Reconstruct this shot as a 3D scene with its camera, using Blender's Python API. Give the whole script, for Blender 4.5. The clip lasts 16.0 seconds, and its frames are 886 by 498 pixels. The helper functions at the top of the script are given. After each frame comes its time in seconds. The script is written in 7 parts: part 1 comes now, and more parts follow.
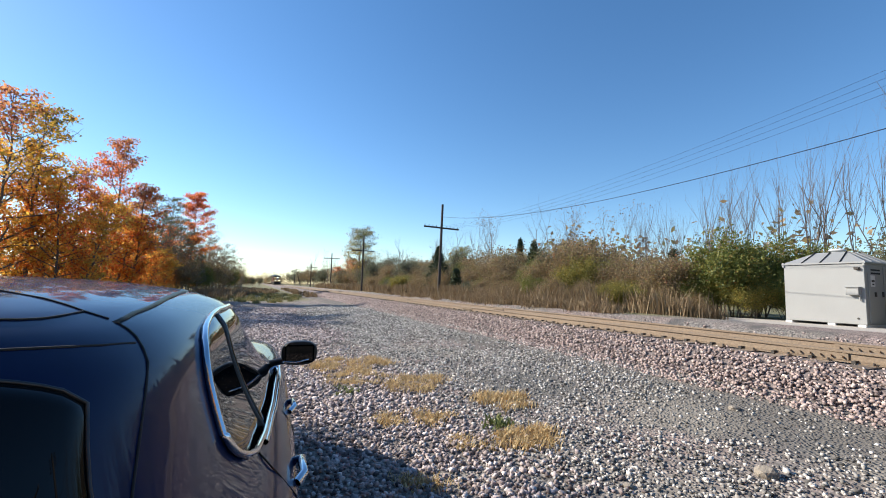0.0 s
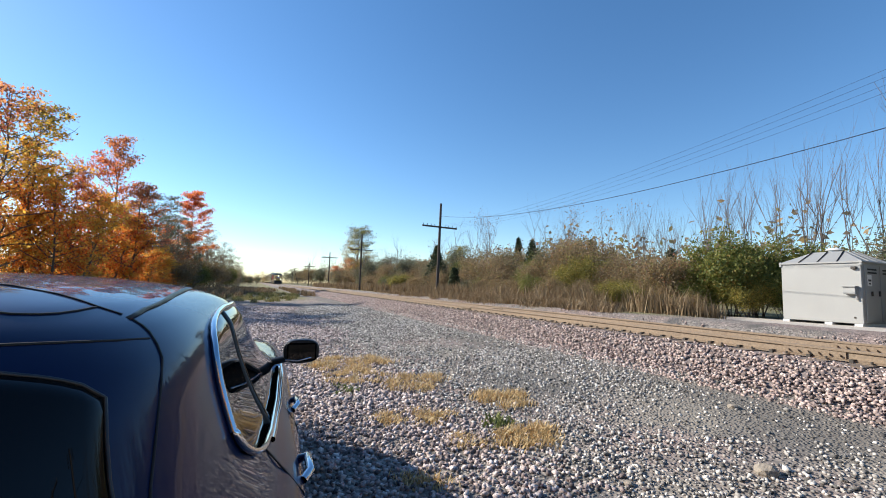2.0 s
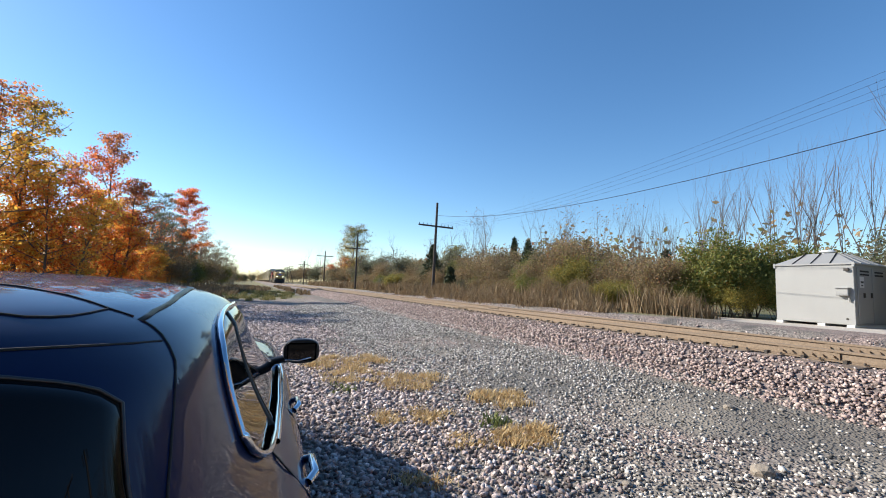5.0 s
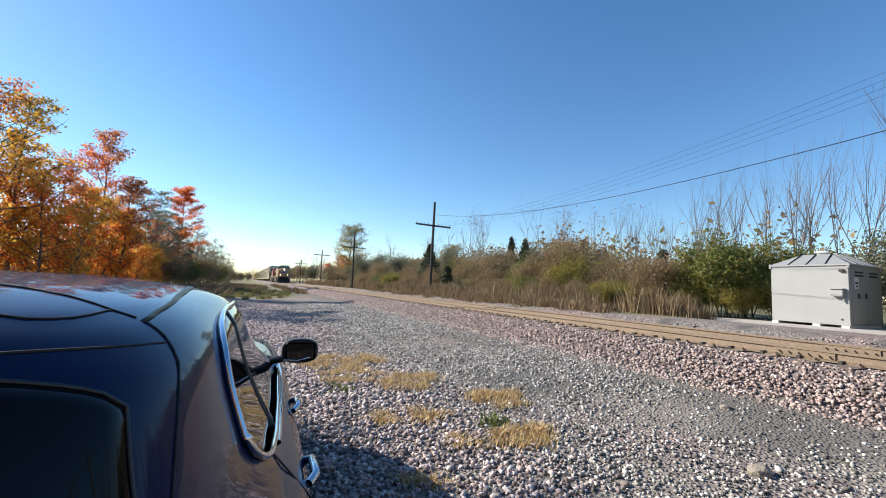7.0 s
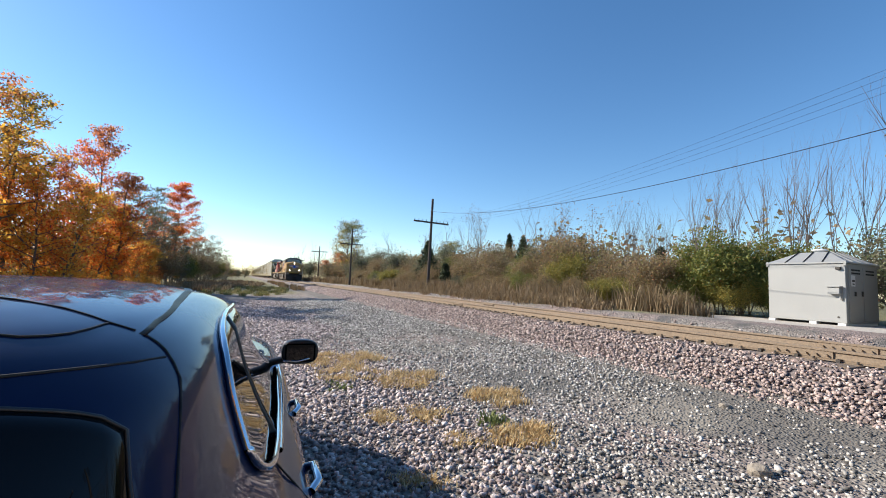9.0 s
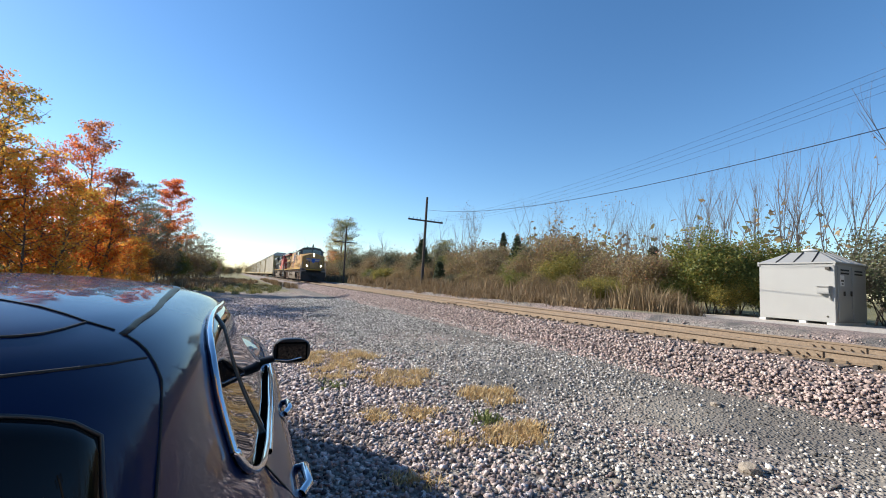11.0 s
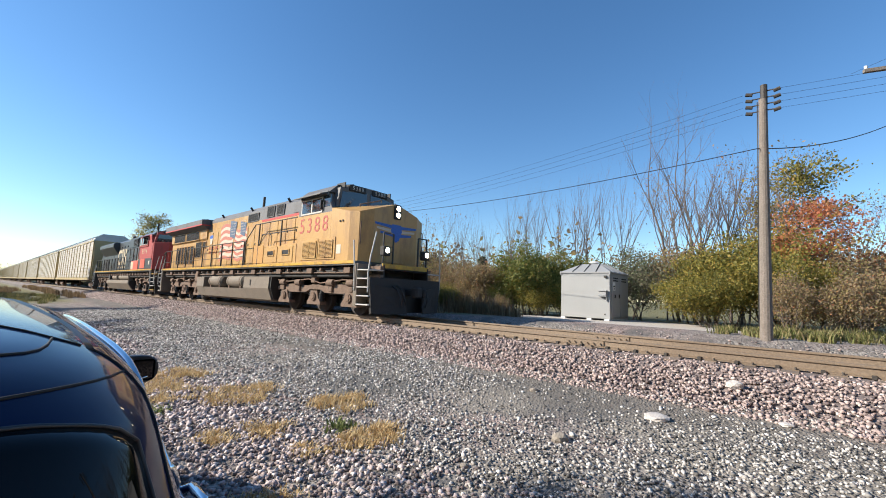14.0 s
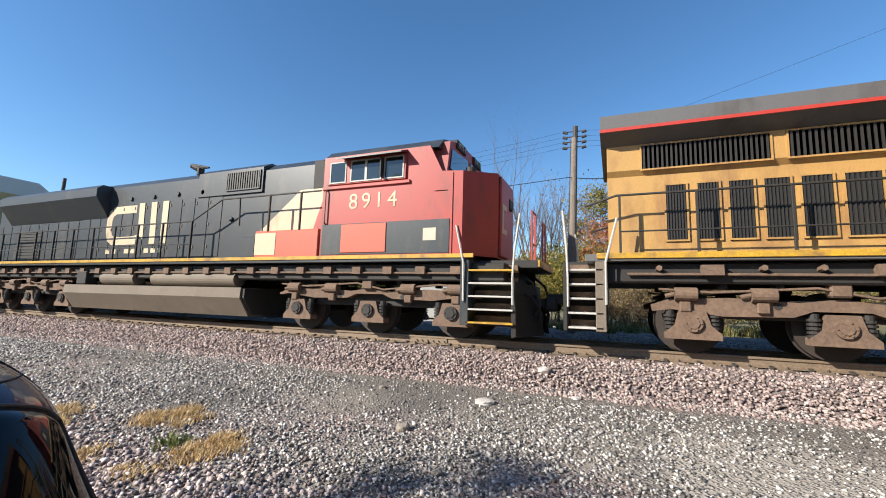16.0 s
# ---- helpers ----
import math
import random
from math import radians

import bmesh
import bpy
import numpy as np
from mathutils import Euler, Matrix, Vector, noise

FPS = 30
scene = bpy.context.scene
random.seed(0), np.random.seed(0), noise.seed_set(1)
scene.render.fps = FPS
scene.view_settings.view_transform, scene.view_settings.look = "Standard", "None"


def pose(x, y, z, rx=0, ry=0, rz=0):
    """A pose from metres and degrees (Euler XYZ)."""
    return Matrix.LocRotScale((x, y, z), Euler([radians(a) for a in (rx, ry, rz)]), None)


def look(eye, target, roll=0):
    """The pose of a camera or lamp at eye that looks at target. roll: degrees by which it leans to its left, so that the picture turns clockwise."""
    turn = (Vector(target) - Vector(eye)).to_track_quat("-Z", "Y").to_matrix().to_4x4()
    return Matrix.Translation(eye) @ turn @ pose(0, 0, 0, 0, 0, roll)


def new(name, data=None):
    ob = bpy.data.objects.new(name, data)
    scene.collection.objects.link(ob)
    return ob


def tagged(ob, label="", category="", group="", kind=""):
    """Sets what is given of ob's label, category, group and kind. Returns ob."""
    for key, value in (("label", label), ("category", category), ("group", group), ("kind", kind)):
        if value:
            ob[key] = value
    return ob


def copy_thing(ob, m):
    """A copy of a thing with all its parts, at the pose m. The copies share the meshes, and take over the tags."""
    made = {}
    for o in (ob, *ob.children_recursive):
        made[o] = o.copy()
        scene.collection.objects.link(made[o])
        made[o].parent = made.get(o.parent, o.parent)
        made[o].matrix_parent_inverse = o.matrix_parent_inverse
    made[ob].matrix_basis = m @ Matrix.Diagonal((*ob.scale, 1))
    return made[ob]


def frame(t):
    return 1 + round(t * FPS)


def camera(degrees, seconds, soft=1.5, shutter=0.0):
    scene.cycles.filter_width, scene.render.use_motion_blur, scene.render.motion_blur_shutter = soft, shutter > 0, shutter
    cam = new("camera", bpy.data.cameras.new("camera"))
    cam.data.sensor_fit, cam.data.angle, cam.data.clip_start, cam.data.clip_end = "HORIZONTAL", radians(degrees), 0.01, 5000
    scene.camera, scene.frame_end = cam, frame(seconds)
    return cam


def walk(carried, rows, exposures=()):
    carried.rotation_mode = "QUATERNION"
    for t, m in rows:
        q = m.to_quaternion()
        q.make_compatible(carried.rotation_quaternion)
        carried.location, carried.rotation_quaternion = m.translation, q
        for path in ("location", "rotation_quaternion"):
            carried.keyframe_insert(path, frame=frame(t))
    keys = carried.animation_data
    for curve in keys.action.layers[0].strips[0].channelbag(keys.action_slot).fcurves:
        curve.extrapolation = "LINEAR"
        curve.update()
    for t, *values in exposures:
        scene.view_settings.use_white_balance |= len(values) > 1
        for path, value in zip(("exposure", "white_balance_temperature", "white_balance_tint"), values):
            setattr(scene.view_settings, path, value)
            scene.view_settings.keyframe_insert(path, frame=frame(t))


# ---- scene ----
cam = camera(93.62, 16.0, soft=1.0)
PATH = [
    (0, (0.017, -0.026, 1.635), (0.8215, 1.7958, 1.8228), 1.75),
    (0.5, (0.013, -0.018, 1.633), (0.8192, 1.8022, 1.8226), 2.27),
    (1, (0.001, -0.025, 1.637), (0.8078, 1.7956, 1.8257), 2.25),
    (1.5, (-0.004, -0.027, 1.635), (0.8030, 1.7937, 1.8179), 1.94),
    (2, (-0.009, -0.013, 1.628), (0.8045, 1.8047, 1.8124), 1.79),
    (2.5, (-0.012, -0.014, 1.646), (0.8024, 1.8040, 1.8247), 1.73),
    (3, (-0.016, -0.003, 1.645), (0.8027, 1.8132, 1.8230), 1.77),
    (3.5, (-0.030, 0.002, 1.642), (0.7933, 1.8156, 1.8206), 1.88),
    (4, (-0.039, 0.008, 1.635), (0.7880, 1.8204, 1.8148), 1.99),
    (6.5, (-0.043, 0.011, 1.633), (0.7990, 1.8159, 1.8136), 2.22),
    (7, (-0.054, 0.022, 1.637), (0.7922, 1.8258, 1.8158), 2.29),
    (7.5, (-0.060, 0.037, 1.635), (0.7914, 1.8386, 1.8120), 2.31),
    (8, (-0.064, 0.035, 1.638), (0.7865, 1.8370, 1.8119), 2.44),
    (8.5, (-0.070, 0.059, 1.645), (0.7862, 1.8588, 1.8134), 2.49),
    (9, (-0.066, 0.057, 1.660), (0.7917, 1.8564, 1.8232), 2.34),
    (11.5, (-0.047, 0.094, 1.661), (0.8597, 1.8704, 1.8138), 2.75),
    (12, (-0.038, 0.130, 1.662), (0.9921, 1.8357, 1.8309), 2.45),
    (12.5, (-0.056, 0.163, 1.646), (1.1005, 1.7840, 1.8295), 2.19),
    (13, (-0.134, 0.034, 1.646), (1.1019, 1.5950, 1.8385), 2.46),
    (13.5, (-0.234, -0.008, 1.663), (1.1047, 1.4639, 1.8627), 2.67),
    (14, (-0.328, 0.060, 1.659), (1.1491, 1.3907, 1.8768), 2.12),
    (14.5, (-0.412, 0.103, 1.661), (1.1879, 1.2815, 1.8867), 1.63),
    (15, (-0.500, 0.002, 1.598), (1.1537, 1.0984, 1.8538), 1.67),
    (15.5, (-0.512, -0.107, 1.649), (1.2337, 0.8379, 1.8949), 1.57),
    (16, (-0.599, -0.159, 1.679), (1.2361, 0.5963, 1.9277), 1.65),
]
walk(cam, [(t, look(eye, target, roll)) for t, eye, target, roll in PATH])
# ---- world, sun ----
SUN_TO = Vector((0.63, -0.605, -0.485))
world = bpy.data.worlds.new("world")
scene.world = world
world.use_nodes = True
wn = world.node_tree
sky = wn.nodes.new("ShaderNodeTexSky")
sky.sky_type, sky.sun_disc = "NISHITA", False
sky.sun_elevation, sky.sun_rotation = radians(29), radians(314)
sky.altitude, sky.air_density, sky.dust_density, sky.ozone_density = 100, 1.0, 0.12, 3.0
tint = wn.nodes.new("ShaderNodeHueSaturation")
tint.inputs["Hue"].default_value, tint.inputs["Saturation"].default_value = 0.5, 1.18
wn.links.new(sky.outputs[0], tint.inputs["Color"])
wn.links.new(tint.outputs[0], wn.nodes["Background"].inputs[0])
wn.nodes["Background"].inputs[1].default_value = 0.111
sun = new("sun", bpy.data.lights.new("sun", "SUN"))
sun.data.energy, sun.data.angle, sun.data.color = 5.0, radians(0.5), (1.0, 0.93, 0.82)
sun.matrix_world = look((0, 0, 0), SUN_TO)

scene.view_settings.exposure = 0.75

# ---- helpers of this scene ----
D, ZR = 8.848, 0.897          # track centre line, top of rail
Y_END, SPEED, SLOW = -19.99, 15.256, -0.0197


def mat(name, c1, c2=None, rough=0.6, metal=0.0, scale=2.0, bump=0.15, bscale=40.0, grime=None, gscale=1.2, gmin=0.55, vary=0.0, coat=0.0, grain=0.25, streak=0.0):
    """Two tones by broad noise, fine grain, optional grime patches, optional difference from piece to piece."""
    m = bpy.data.materials.new(name)
    m.use_nodes = True
    nt = m.node_tree
    n, l = nt.nodes, nt.links
    b = n["Principled BSDF"]
    tc = n.new("ShaderNodeTexCoord")
    src = tc.outputs["Object"]
    n1 = n.new("ShaderNodeTexNoise")
    n1.inputs["Scale"].default_value, n1.inputs["Detail"].default_value = scale, 6
    l.new(src, n1.inputs["Vector"])
    mx = n.new("ShaderNodeMix"); mx.data_type = "RGBA"
    l.new(n1.outputs["Fac"], mx.inputs["Factor"])
    mx.inputs["A"].default_value = (*c1, 1)
    mx.inputs["B"].default_value = (*(c2 or [v * 0.8 for v in c1]), 1)
    out = mx.outputs["Result"]
    n2 = n.new("ShaderNodeTexNoise")
    n2.inputs["Scale"].default_value, n2.inputs["Detail"].default_value = bscale, 5
    l.new(src, n2.inputs["Vector"])
    mr = n.new("ShaderNodeMapRange")
    mr.inputs["From Min"].default_value, mr.inputs["From Max"].default_value = 0.25, 0.75
    mr.inputs["To Min"].default_value, mr.inputs["To Max"].default_value = 1 - grain, 1 + grain
    l.new(n2.outputs["Fac"], mr.inputs["Value"])
    hv = n.new("ShaderNodeHueSaturation")
    l.new(out, hv.inputs["Color"]); l.new(mr.outputs["Result"], hv.inputs["Value"])
    out = hv.outputs["Color"]
    if vary:
        oi = n.new("ShaderNodeObjectInfo")
        v2 = n.new("ShaderNodeMapRange")
        v2.inputs["To Min"].default_value, v2.inputs["To Max"].default_value = 1 - vary, 1 + vary
        l.new(oi.outputs["Random"], v2.inputs["Value"])
        h2 = n.new("ShaderNodeHueSaturation")
        l.new(out, h2.inputs["Color"]); l.new(v2.outputs["Result"], h2.inputs["Value"])
        out = h2.outputs["Color"]
    if grime:
        n3 = n.new("ShaderNodeTexNoise")
        n3.inputs["Scale"].default_value, n3.inputs["Detail"].default_value, n3.inputs["Roughness"].default_value = gscale, 9, 0.7
        if streak:
            mp = n.new("ShaderNodeMapping")
            mp.inputs["Scale"].default_value = (1, 1, streak)
            l.new(src, mp.inputs["Vector"]); l.new(mp.outputs[0], n3.inputs["Vector"])
        else:
            l.new(src, n3.inputs["Vector"])
        r3 = n.new("ShaderNodeMapRange")
        r3.inputs["From Min"].default_value, r3.inputs["From Max"].default_value = gmin, gmin + 0.18
        r3.inputs["To Max"].default_value = 0.8
        l.new(n3.outputs["Fac"], r3.inputs["Value"])
        m3 = n.new("ShaderNodeMix"); m3.data_type = "RGBA"
        l.new(r3.outputs["Result"], m3.inputs["Factor"]); l.new(out, m3.inputs["A"])
        m3.inputs["B"].default_value = (*grime, 1)
        out = m3.outputs["Result"]
    l.new(out, b.inputs["Base Color"])
    b.inputs["Roughness"].default_value, b.inputs["Metallic"].default_value = rough, metal
    b.inputs["Coat Weight"].default_value = coat
    b.inputs["Coat Roughness"].default_value = 0.04
    if bump:
        bp = n.new("ShaderNodeBump")
        bp.inputs["Strength"].default_value, bp.inputs["Distance"].default_value = bump, 0.02
        l.new(n2.outputs["Fac"], bp.inputs["Height"]); l.new(bp.outputs["Normal"], b.inputs["Normal"])
    return m


def island_mat(name, stops, rough=0.8, sheen=0.0, bump=0.0, through_light=0.0):
    """A ramp of colours dealt out piece by piece over one joined mesh."""
    m = bpy.data.materials.new(name)
    m.use_nodes = True
    nt = m.node_tree
    n, l = nt.nodes, nt.links
    b = n["Principled BSDF"]
    g = n.new("ShaderNodeNewGeometry")
    r = n.new("ShaderNodeValToRGB")
    el = r.color_ramp.elements
    el[0].position, el[0].color = stops[0][0], (*stops[0][1], 1)
    el[1].position, el[1].color = stops[-1][0], (*stops[-1][1], 1)
    for p, c in stops[1:-1]:
        e = el.new(p); e.color = (*c, 1)
    l.new(g.outputs["Random Per Island"], r.inputs["Fac"])
    l.new(r.outputs["Color"], b.inputs["Base Color"])
    b.inputs["Roughness"].default_value = rough
    if bump:
        tx = n.new("ShaderNodeTexNoise"); tx.inputs["Scale"].default_value = 60
        bp = n.new("ShaderNodeBump"); bp.inputs["Strength"].default_value, bp.inputs["Distance"].default_value = bump, 0.01
        tc = n.new("ShaderNodeTexCoord"); l.new(tc.outputs["Object"], tx.inputs["Vector"])
        l.new(tx.outputs["Fac"], bp.inputs["Height"]); l.new(bp.outputs["Normal"], b.inputs["Normal"])
    if through_light:
        t = n.new("ShaderNodeBsdfTranslucent"); l.new(r.outputs["Color"], t.inputs["Color"])
        ms = n.new("ShaderNodeMixShader"); ms.inputs[0].default_value = through_light
        l.new(b.outputs[0], ms.inputs[1]); l.new(t.outputs[0], ms.inputs[2])
        l.new(ms.outputs[0], n["Material Output"].inputs["Surface"])
    return m


def part(name, bm, material, parent=None, label="", smooth=False):
    me = bpy.data.meshes.new(name)
    bm.to_mesh(me); bm.free()
    me.materials.append(material)
    if smooth:
        me.shade_smooth()
    ob = new(name, me)
    ob.parent = parent
    if label:
        tagged(ob, label)
    return ob


def raw(name, verts, faces, material, parent=None, label="", smooth=False):
    me = bpy.data.meshes.new(name)
    if isinstance(verts, np.ndarray) and isinstance(faces, np.ndarray):
        k = faces.shape[1]
        me.vertices.add(len(verts)); me.vertices.foreach_set("co", verts.astype(np.float32).ravel())
        me.loops.add(faces.size); me.loops.foreach_set("vertex_index", faces.astype(np.int32).ravel())
        me.polygons.add(len(faces)); me.polygons.foreach_set("loop_start", np.arange(0, faces.size, k, dtype=np.int32))
        me.update(calc_edges=True)
    else:
        me.from_pydata(verts, [], faces)
    me.materials.append(material)
    if smooth:
        me.shade_smooth()
    ob = new(name, me)
    ob.parent = parent
    if label:
        tagged(ob, label)
    return ob


def bx(bm, x0, x1, y0, y1, z0, z1, bev=0.0):
    r = bmesh.ops.create_cube(bm, size=1)
    v = r["verts"]
    bmesh.ops.scale(bm, vec=(x1 - x0, y1 - y0, z1 - z0), verts=v)
    bmesh.ops.translate(bm, vec=((x0 + x1) / 2, (y0 + y1) / 2, (z0 + z1) / 2), verts=v)
    if bev:
        es = list({e for q in v for e in q.link_edges})
        bmesh.ops.bevel(bm, geom=es, offset=bev, segments=1, affect="EDGES")


def cyl(bm, a, b, r, seg=12, r2=None):
    a, b = Vector(a), Vector(b)
    d = b - a
    m = Matrix.Translation((a + b) / 2) @ d.to_track_quat("Z", "Y").to_matrix().to_4x4()
    bmesh.ops.create_cone(bm, cap_ends=True, segments=seg, radius1=r, radius2=r if r2 is None else r2, depth=d.length, matrix=m)


def pipe(bm, pts, r, seg=8):
    for a, b in zip(pts, pts[1:]):
        cyl(bm, a, b, r, seg)
    for p in pts[1:-1]:
        bmesh.ops.create_uvsphere(bm, u_segments=seg, v_segments=5, radius=r * 1.02, matrix=Matrix.Translation(p))


def prism(bm, outline, axis, a, b):
    """outline: points in the two other axes, in order; pulled from a to b along the axis."""
    def put(p, h):
        q = list(p); q.insert("xyz".index(axis), h); return bm.verts.new(q)
    lo, hi = [put(p, a) for p in outline], [put(p, b) for p in outline]
    bm.faces.new(lo); bm.faces.new(hi[::-1])
    for i in range(len(lo)):
        j = (i + 1) % len(lo)
        bm.faces.new((lo[j], lo[i], hi[i], hi[j]))
    bmesh.ops.recalc_face_normals(bm, faces=bm.faces[:])


def boxp(name, m, parent, x0, x1, y0, y1, z0, z1, bev=0.012, label=""):
    bm = bmesh.new(); bx(bm, x0, x1, y0, y1, z0, z1, bev); return part(name, bm, m, parent, label)


def prismp(name, m, parent, outline, axis, a, b, label="", bev=0.0):
    bm = bmesh.new(); prism(bm, outline, axis, a, b)
    if bev:
        bmesh.ops.bevel(bm, geom=bm.edges[:], offset=bev, segments=1, affect="EDGES")
    return part(name, bm, m, parent, label)


def cylp(name, m, parent, a, b, r, seg=14, label="", r2=None):
    bm = bmesh.new(); cyl(bm, a, b, r, seg, r2); return part(name, bm, m, parent, label)


def pipep(name, m, parent, pts, r, seg=8, label=""):
    bm = bmesh.new(); pipe(bm, pts, r, seg); return part(name, bm, m, parent, label)


def lettering(name, text, size, m, parent, place, depth=0.004, label=""):
    """Each character a part of its own, in a row."""
    for i, ch in enumerate(text):
        if ch != " ":
            one_letter(name, ch, size, m, parent, place @ Matrix.Translation(((i - (len(text) - 1) / 2) * size * 0.66, 0, 0)), depth, label)


def one_letter(name, text, size, m, parent, place, depth, label):
    cu = bpy.data.curves.new(name, "FONT")
    cu.body, cu.size, cu.extrude, cu.align_x, cu.align_y = text, size, depth, "CENTER", "CENTER"
    tmp = bpy.data.objects.new("tmp", cu)
    scene.collection.objects.link(tmp)
    me = bpy.data.meshes.new_from_object(tmp.evaluated_get(bpy.context.evaluated_depsgraph_get()))
    bpy.data.objects.remove(tmp)
    me.name = name
    me.materials.clear(); me.materials.append(m)
    ob = new(name, me)
    ob.parent, ob.matrix_basis = parent, place
    if label:
        tagged(ob, label)
    return ob


def empty(name, place, label, category, group=""):
    e = new(name)
    e.matrix_basis = place
    return tagged(e, label, category, group)


# ---- materials ----
M_lot = bpy.data.materials.new("lot_ground")
M_rail = mat("rail_steel", (0.25, 0.185, 0.125), (0.18, 0.13, 0.09), rough=0.6, metal=0.2, scale=0.8, bscale=30, bump=0.1)
M_tie = mat("tie_wood", (0.15, 0.105, 0.075), (0.26, 0.20, 0.15), rough=0.9, scale=5, bump=0.5, bscale=25, vary=0.3)
M_dark = mat("dark_iron", (0.035, 0.03, 0.027), (0.06, 0.05, 0.04), rough=0.7, bump=0.2)
M_pole = mat("weathered_pole", (0.24, 0.20, 0.165), (0.14, 0.115, 0.095), rough=0.9, scale=6, bump=0.5, bscale=30)
M_poledark = mat("creosote_pole", (0.05, 0.04, 0.035), (0.09, 0.07, 0.055), rough=0.9, scale=6, bump=0.4)
M_galv = mat("galvanised_sheet", (0.34, 0.34, 0.33), (0.29, 0.29, 0.28), rough=0.5, metal=0.15, scale=1.5, bump=0.04, grime=(0.36, 0.33, 0.28), gmin=0.64, grain=0.06)
M_seam = mat("dark_seam", (0.02, 0.02, 0.02), rough=0.8, bump=0)
M_conc = mat("concrete", (0.45, 0.42, 0.38), (0.36, 0.33, 0.3), rough=0.9)
M_wire = mat("wire_black", (0.015, 0.015, 0.016), rough=0.6, bump=0)
M_white = mat("white_paint", (0.74, 0.74, 0.72), (0.62, 0.61, 0.58), rough=0.5, bump=0.03, grain=0.08)
M_bark = mat("bark", (0.11, 0.085, 0.065), (0.17, 0.14, 0.11), rough=0.95, scale=4, bump=0.5)
M_barkpale = mat("bark_pale", (0.24, 0.20, 0.17), (0.16, 0.13, 0.11), rough=0.95, scale=4, bump=0.3)
# ---- ground ----
def ground_z(x):
    pts = ((-40, 0.0), (2.0, 0.0), (6.2, 0.26), (6.6, 0.36), (10.9, 0.62), (11.4, 0.93), (13.2, 0.93), (15.5, 0.78), (40, 0.78), (90, 0.6))
    return float(np.interp(x, [p[0] for p in pts], [p[1] for p in pts]))


def lot_material():
    m = M_lot
    m.use_nodes = True
    n, l = m.node_tree.nodes, m.node_tree.links
    b = n["Principled BSDF"]
    tc = n.new("ShaderNodeTexCoord"); src = tc.outputs["Object"]
    sep = n.new("ShaderNodeSeparateXYZ"); l.new(src, sep.inputs[0])

    def noise_of(scale, detail=5):
        t = n.new("ShaderNodeTexNoise"); t.inputs["Scale"].default_value, t.inputs["Detail"].default_value = scale, detail
        l.new(src, t.inputs["Vector"]); return t.outputs["Fac"]

    def ramp(v, a, c, lo=0.0, hi=1.0):
        r = n.new("ShaderNodeMapRange"); r.inputs["From Min"].default_value, r.inputs["From Max"].default_value = a, c
        r.inputs["To Min"].default_value, r.inputs["To Max"].default_value = lo, hi
        l.new(v, r.inputs["Value"]); return r.outputs["Result"]

    def math(op, a, c):
        t = n.new("ShaderNodeMath"); t.operation = op; t.use_clamp = op == "MULTIPLY"
        for k, v in enumerate((a, c)):
            if isinstance(v, (int, float)):
                t.inputs[k].default_value = v
            else:
                l.new(v, t.inputs[k])
        return t.outputs[0]

    def blend(f, a, c):
        t = n.new("ShaderNodeMix"); t.data_type = "RGBA"
        l.new(f, t.inputs["Factor"])
        for k, v in (("A", a), ("B", c)):
            if isinstance(v, tuple):
                t.inputs[k].default_value = (*v, 1)
            else:
                l.new(v, t.inputs[k])
        return t.outputs["Result"]
    vo = n.new("ShaderNodeTexVoronoi"); vo.inputs["Scale"].default_value = 27
    l.new(src, vo.inputs["Vector"])
    vb = n.new("ShaderNodeSeparateColor"); l.new(vo.outputs["Color"], vb.inputs[0])
    # base under the loose stones: dark fines, with shade of the gaps coloured in
    stone = blend(vb.outputs[0], (0.062, 0.055, 0.048), (0.372, 0.329, 0.288))
    stone = blend(ramp(noise_of(0.5), 0.42, 0.62), stone, blend(vb.outputs[1], (0.082, 0.060, 0.053), (0.417, 0.319, 0.279)))
    dirt = blend(noise_of(3.0), (0.19, 0.165, 0.135), (0.30, 0.265, 0.22))
    col = blend(ramp(noise_of(0.35, 8), 0.52, 0.64), stone, dirt)
    col = blend(ramp(noise_of(0.8, 9), 0.56, 0.66), col, (0.12, 0.11, 0.10))
    for px, py, pr, tone in ((5.5, 2.9, 1.1, (0.13, 0.12, 0.105)), (4.9, 3.7, 0.7, (0.25, 0.22, 0.18)), (5.3, 1.2, 0.9, (0.26, 0.23, 0.19)), (4.4, -1.7, 1.3, (0.36, 0.32, 0.27)), (4.2, 5.8, 0.9, (0.14, 0.13, 0.115))):
        dv = n.new("ShaderNodeVectorMath"); dv.operation = "DISTANCE"
        dv.inputs[1].default_value = (px, py, 0.15); l.new(src, dv.inputs[0])
        wob = math("ADD", dv.outputs["Value"], math("MULTIPLY", noise_of(1.6, 6), 1.0))
        col = blend(ramp(wob, pr + 0.75, pr + 0.25, 0.0, 0.85), col, tone)
    foot = math("ADD", sep.outputs[0], math("MULTIPLY", noise_of(0.7, 6), 1.6))
    foot = math("MULTIPLY", ramp(foot, 5.7, 6.3, 0.0, 0.8), ramp(foot, 7.4, 6.9))
    col = blend(foot, col, blend(noise_of(6.0), (0.10, 0.088, 0.074), (0.21, 0.185, 0.155)))
    grass = blend(noise_of(1.3), (0.10, 0.115, 0.035), (0.24, 0.19, 0.09))
    gy = math("ADD", sep.outputs[1], math("MULTIPLY", noise_of(0.15), 14.0))
    gx = math("ADD", sep.outputs[0], math("MULTIPLY", noise_of(0.4), 3.0))
    fac = math("MULTIPLY", ramp(gy, 38, 44), ramp(gx, 6.4, 5.2))
    west = ramp(gx, -4.0, -6.5)
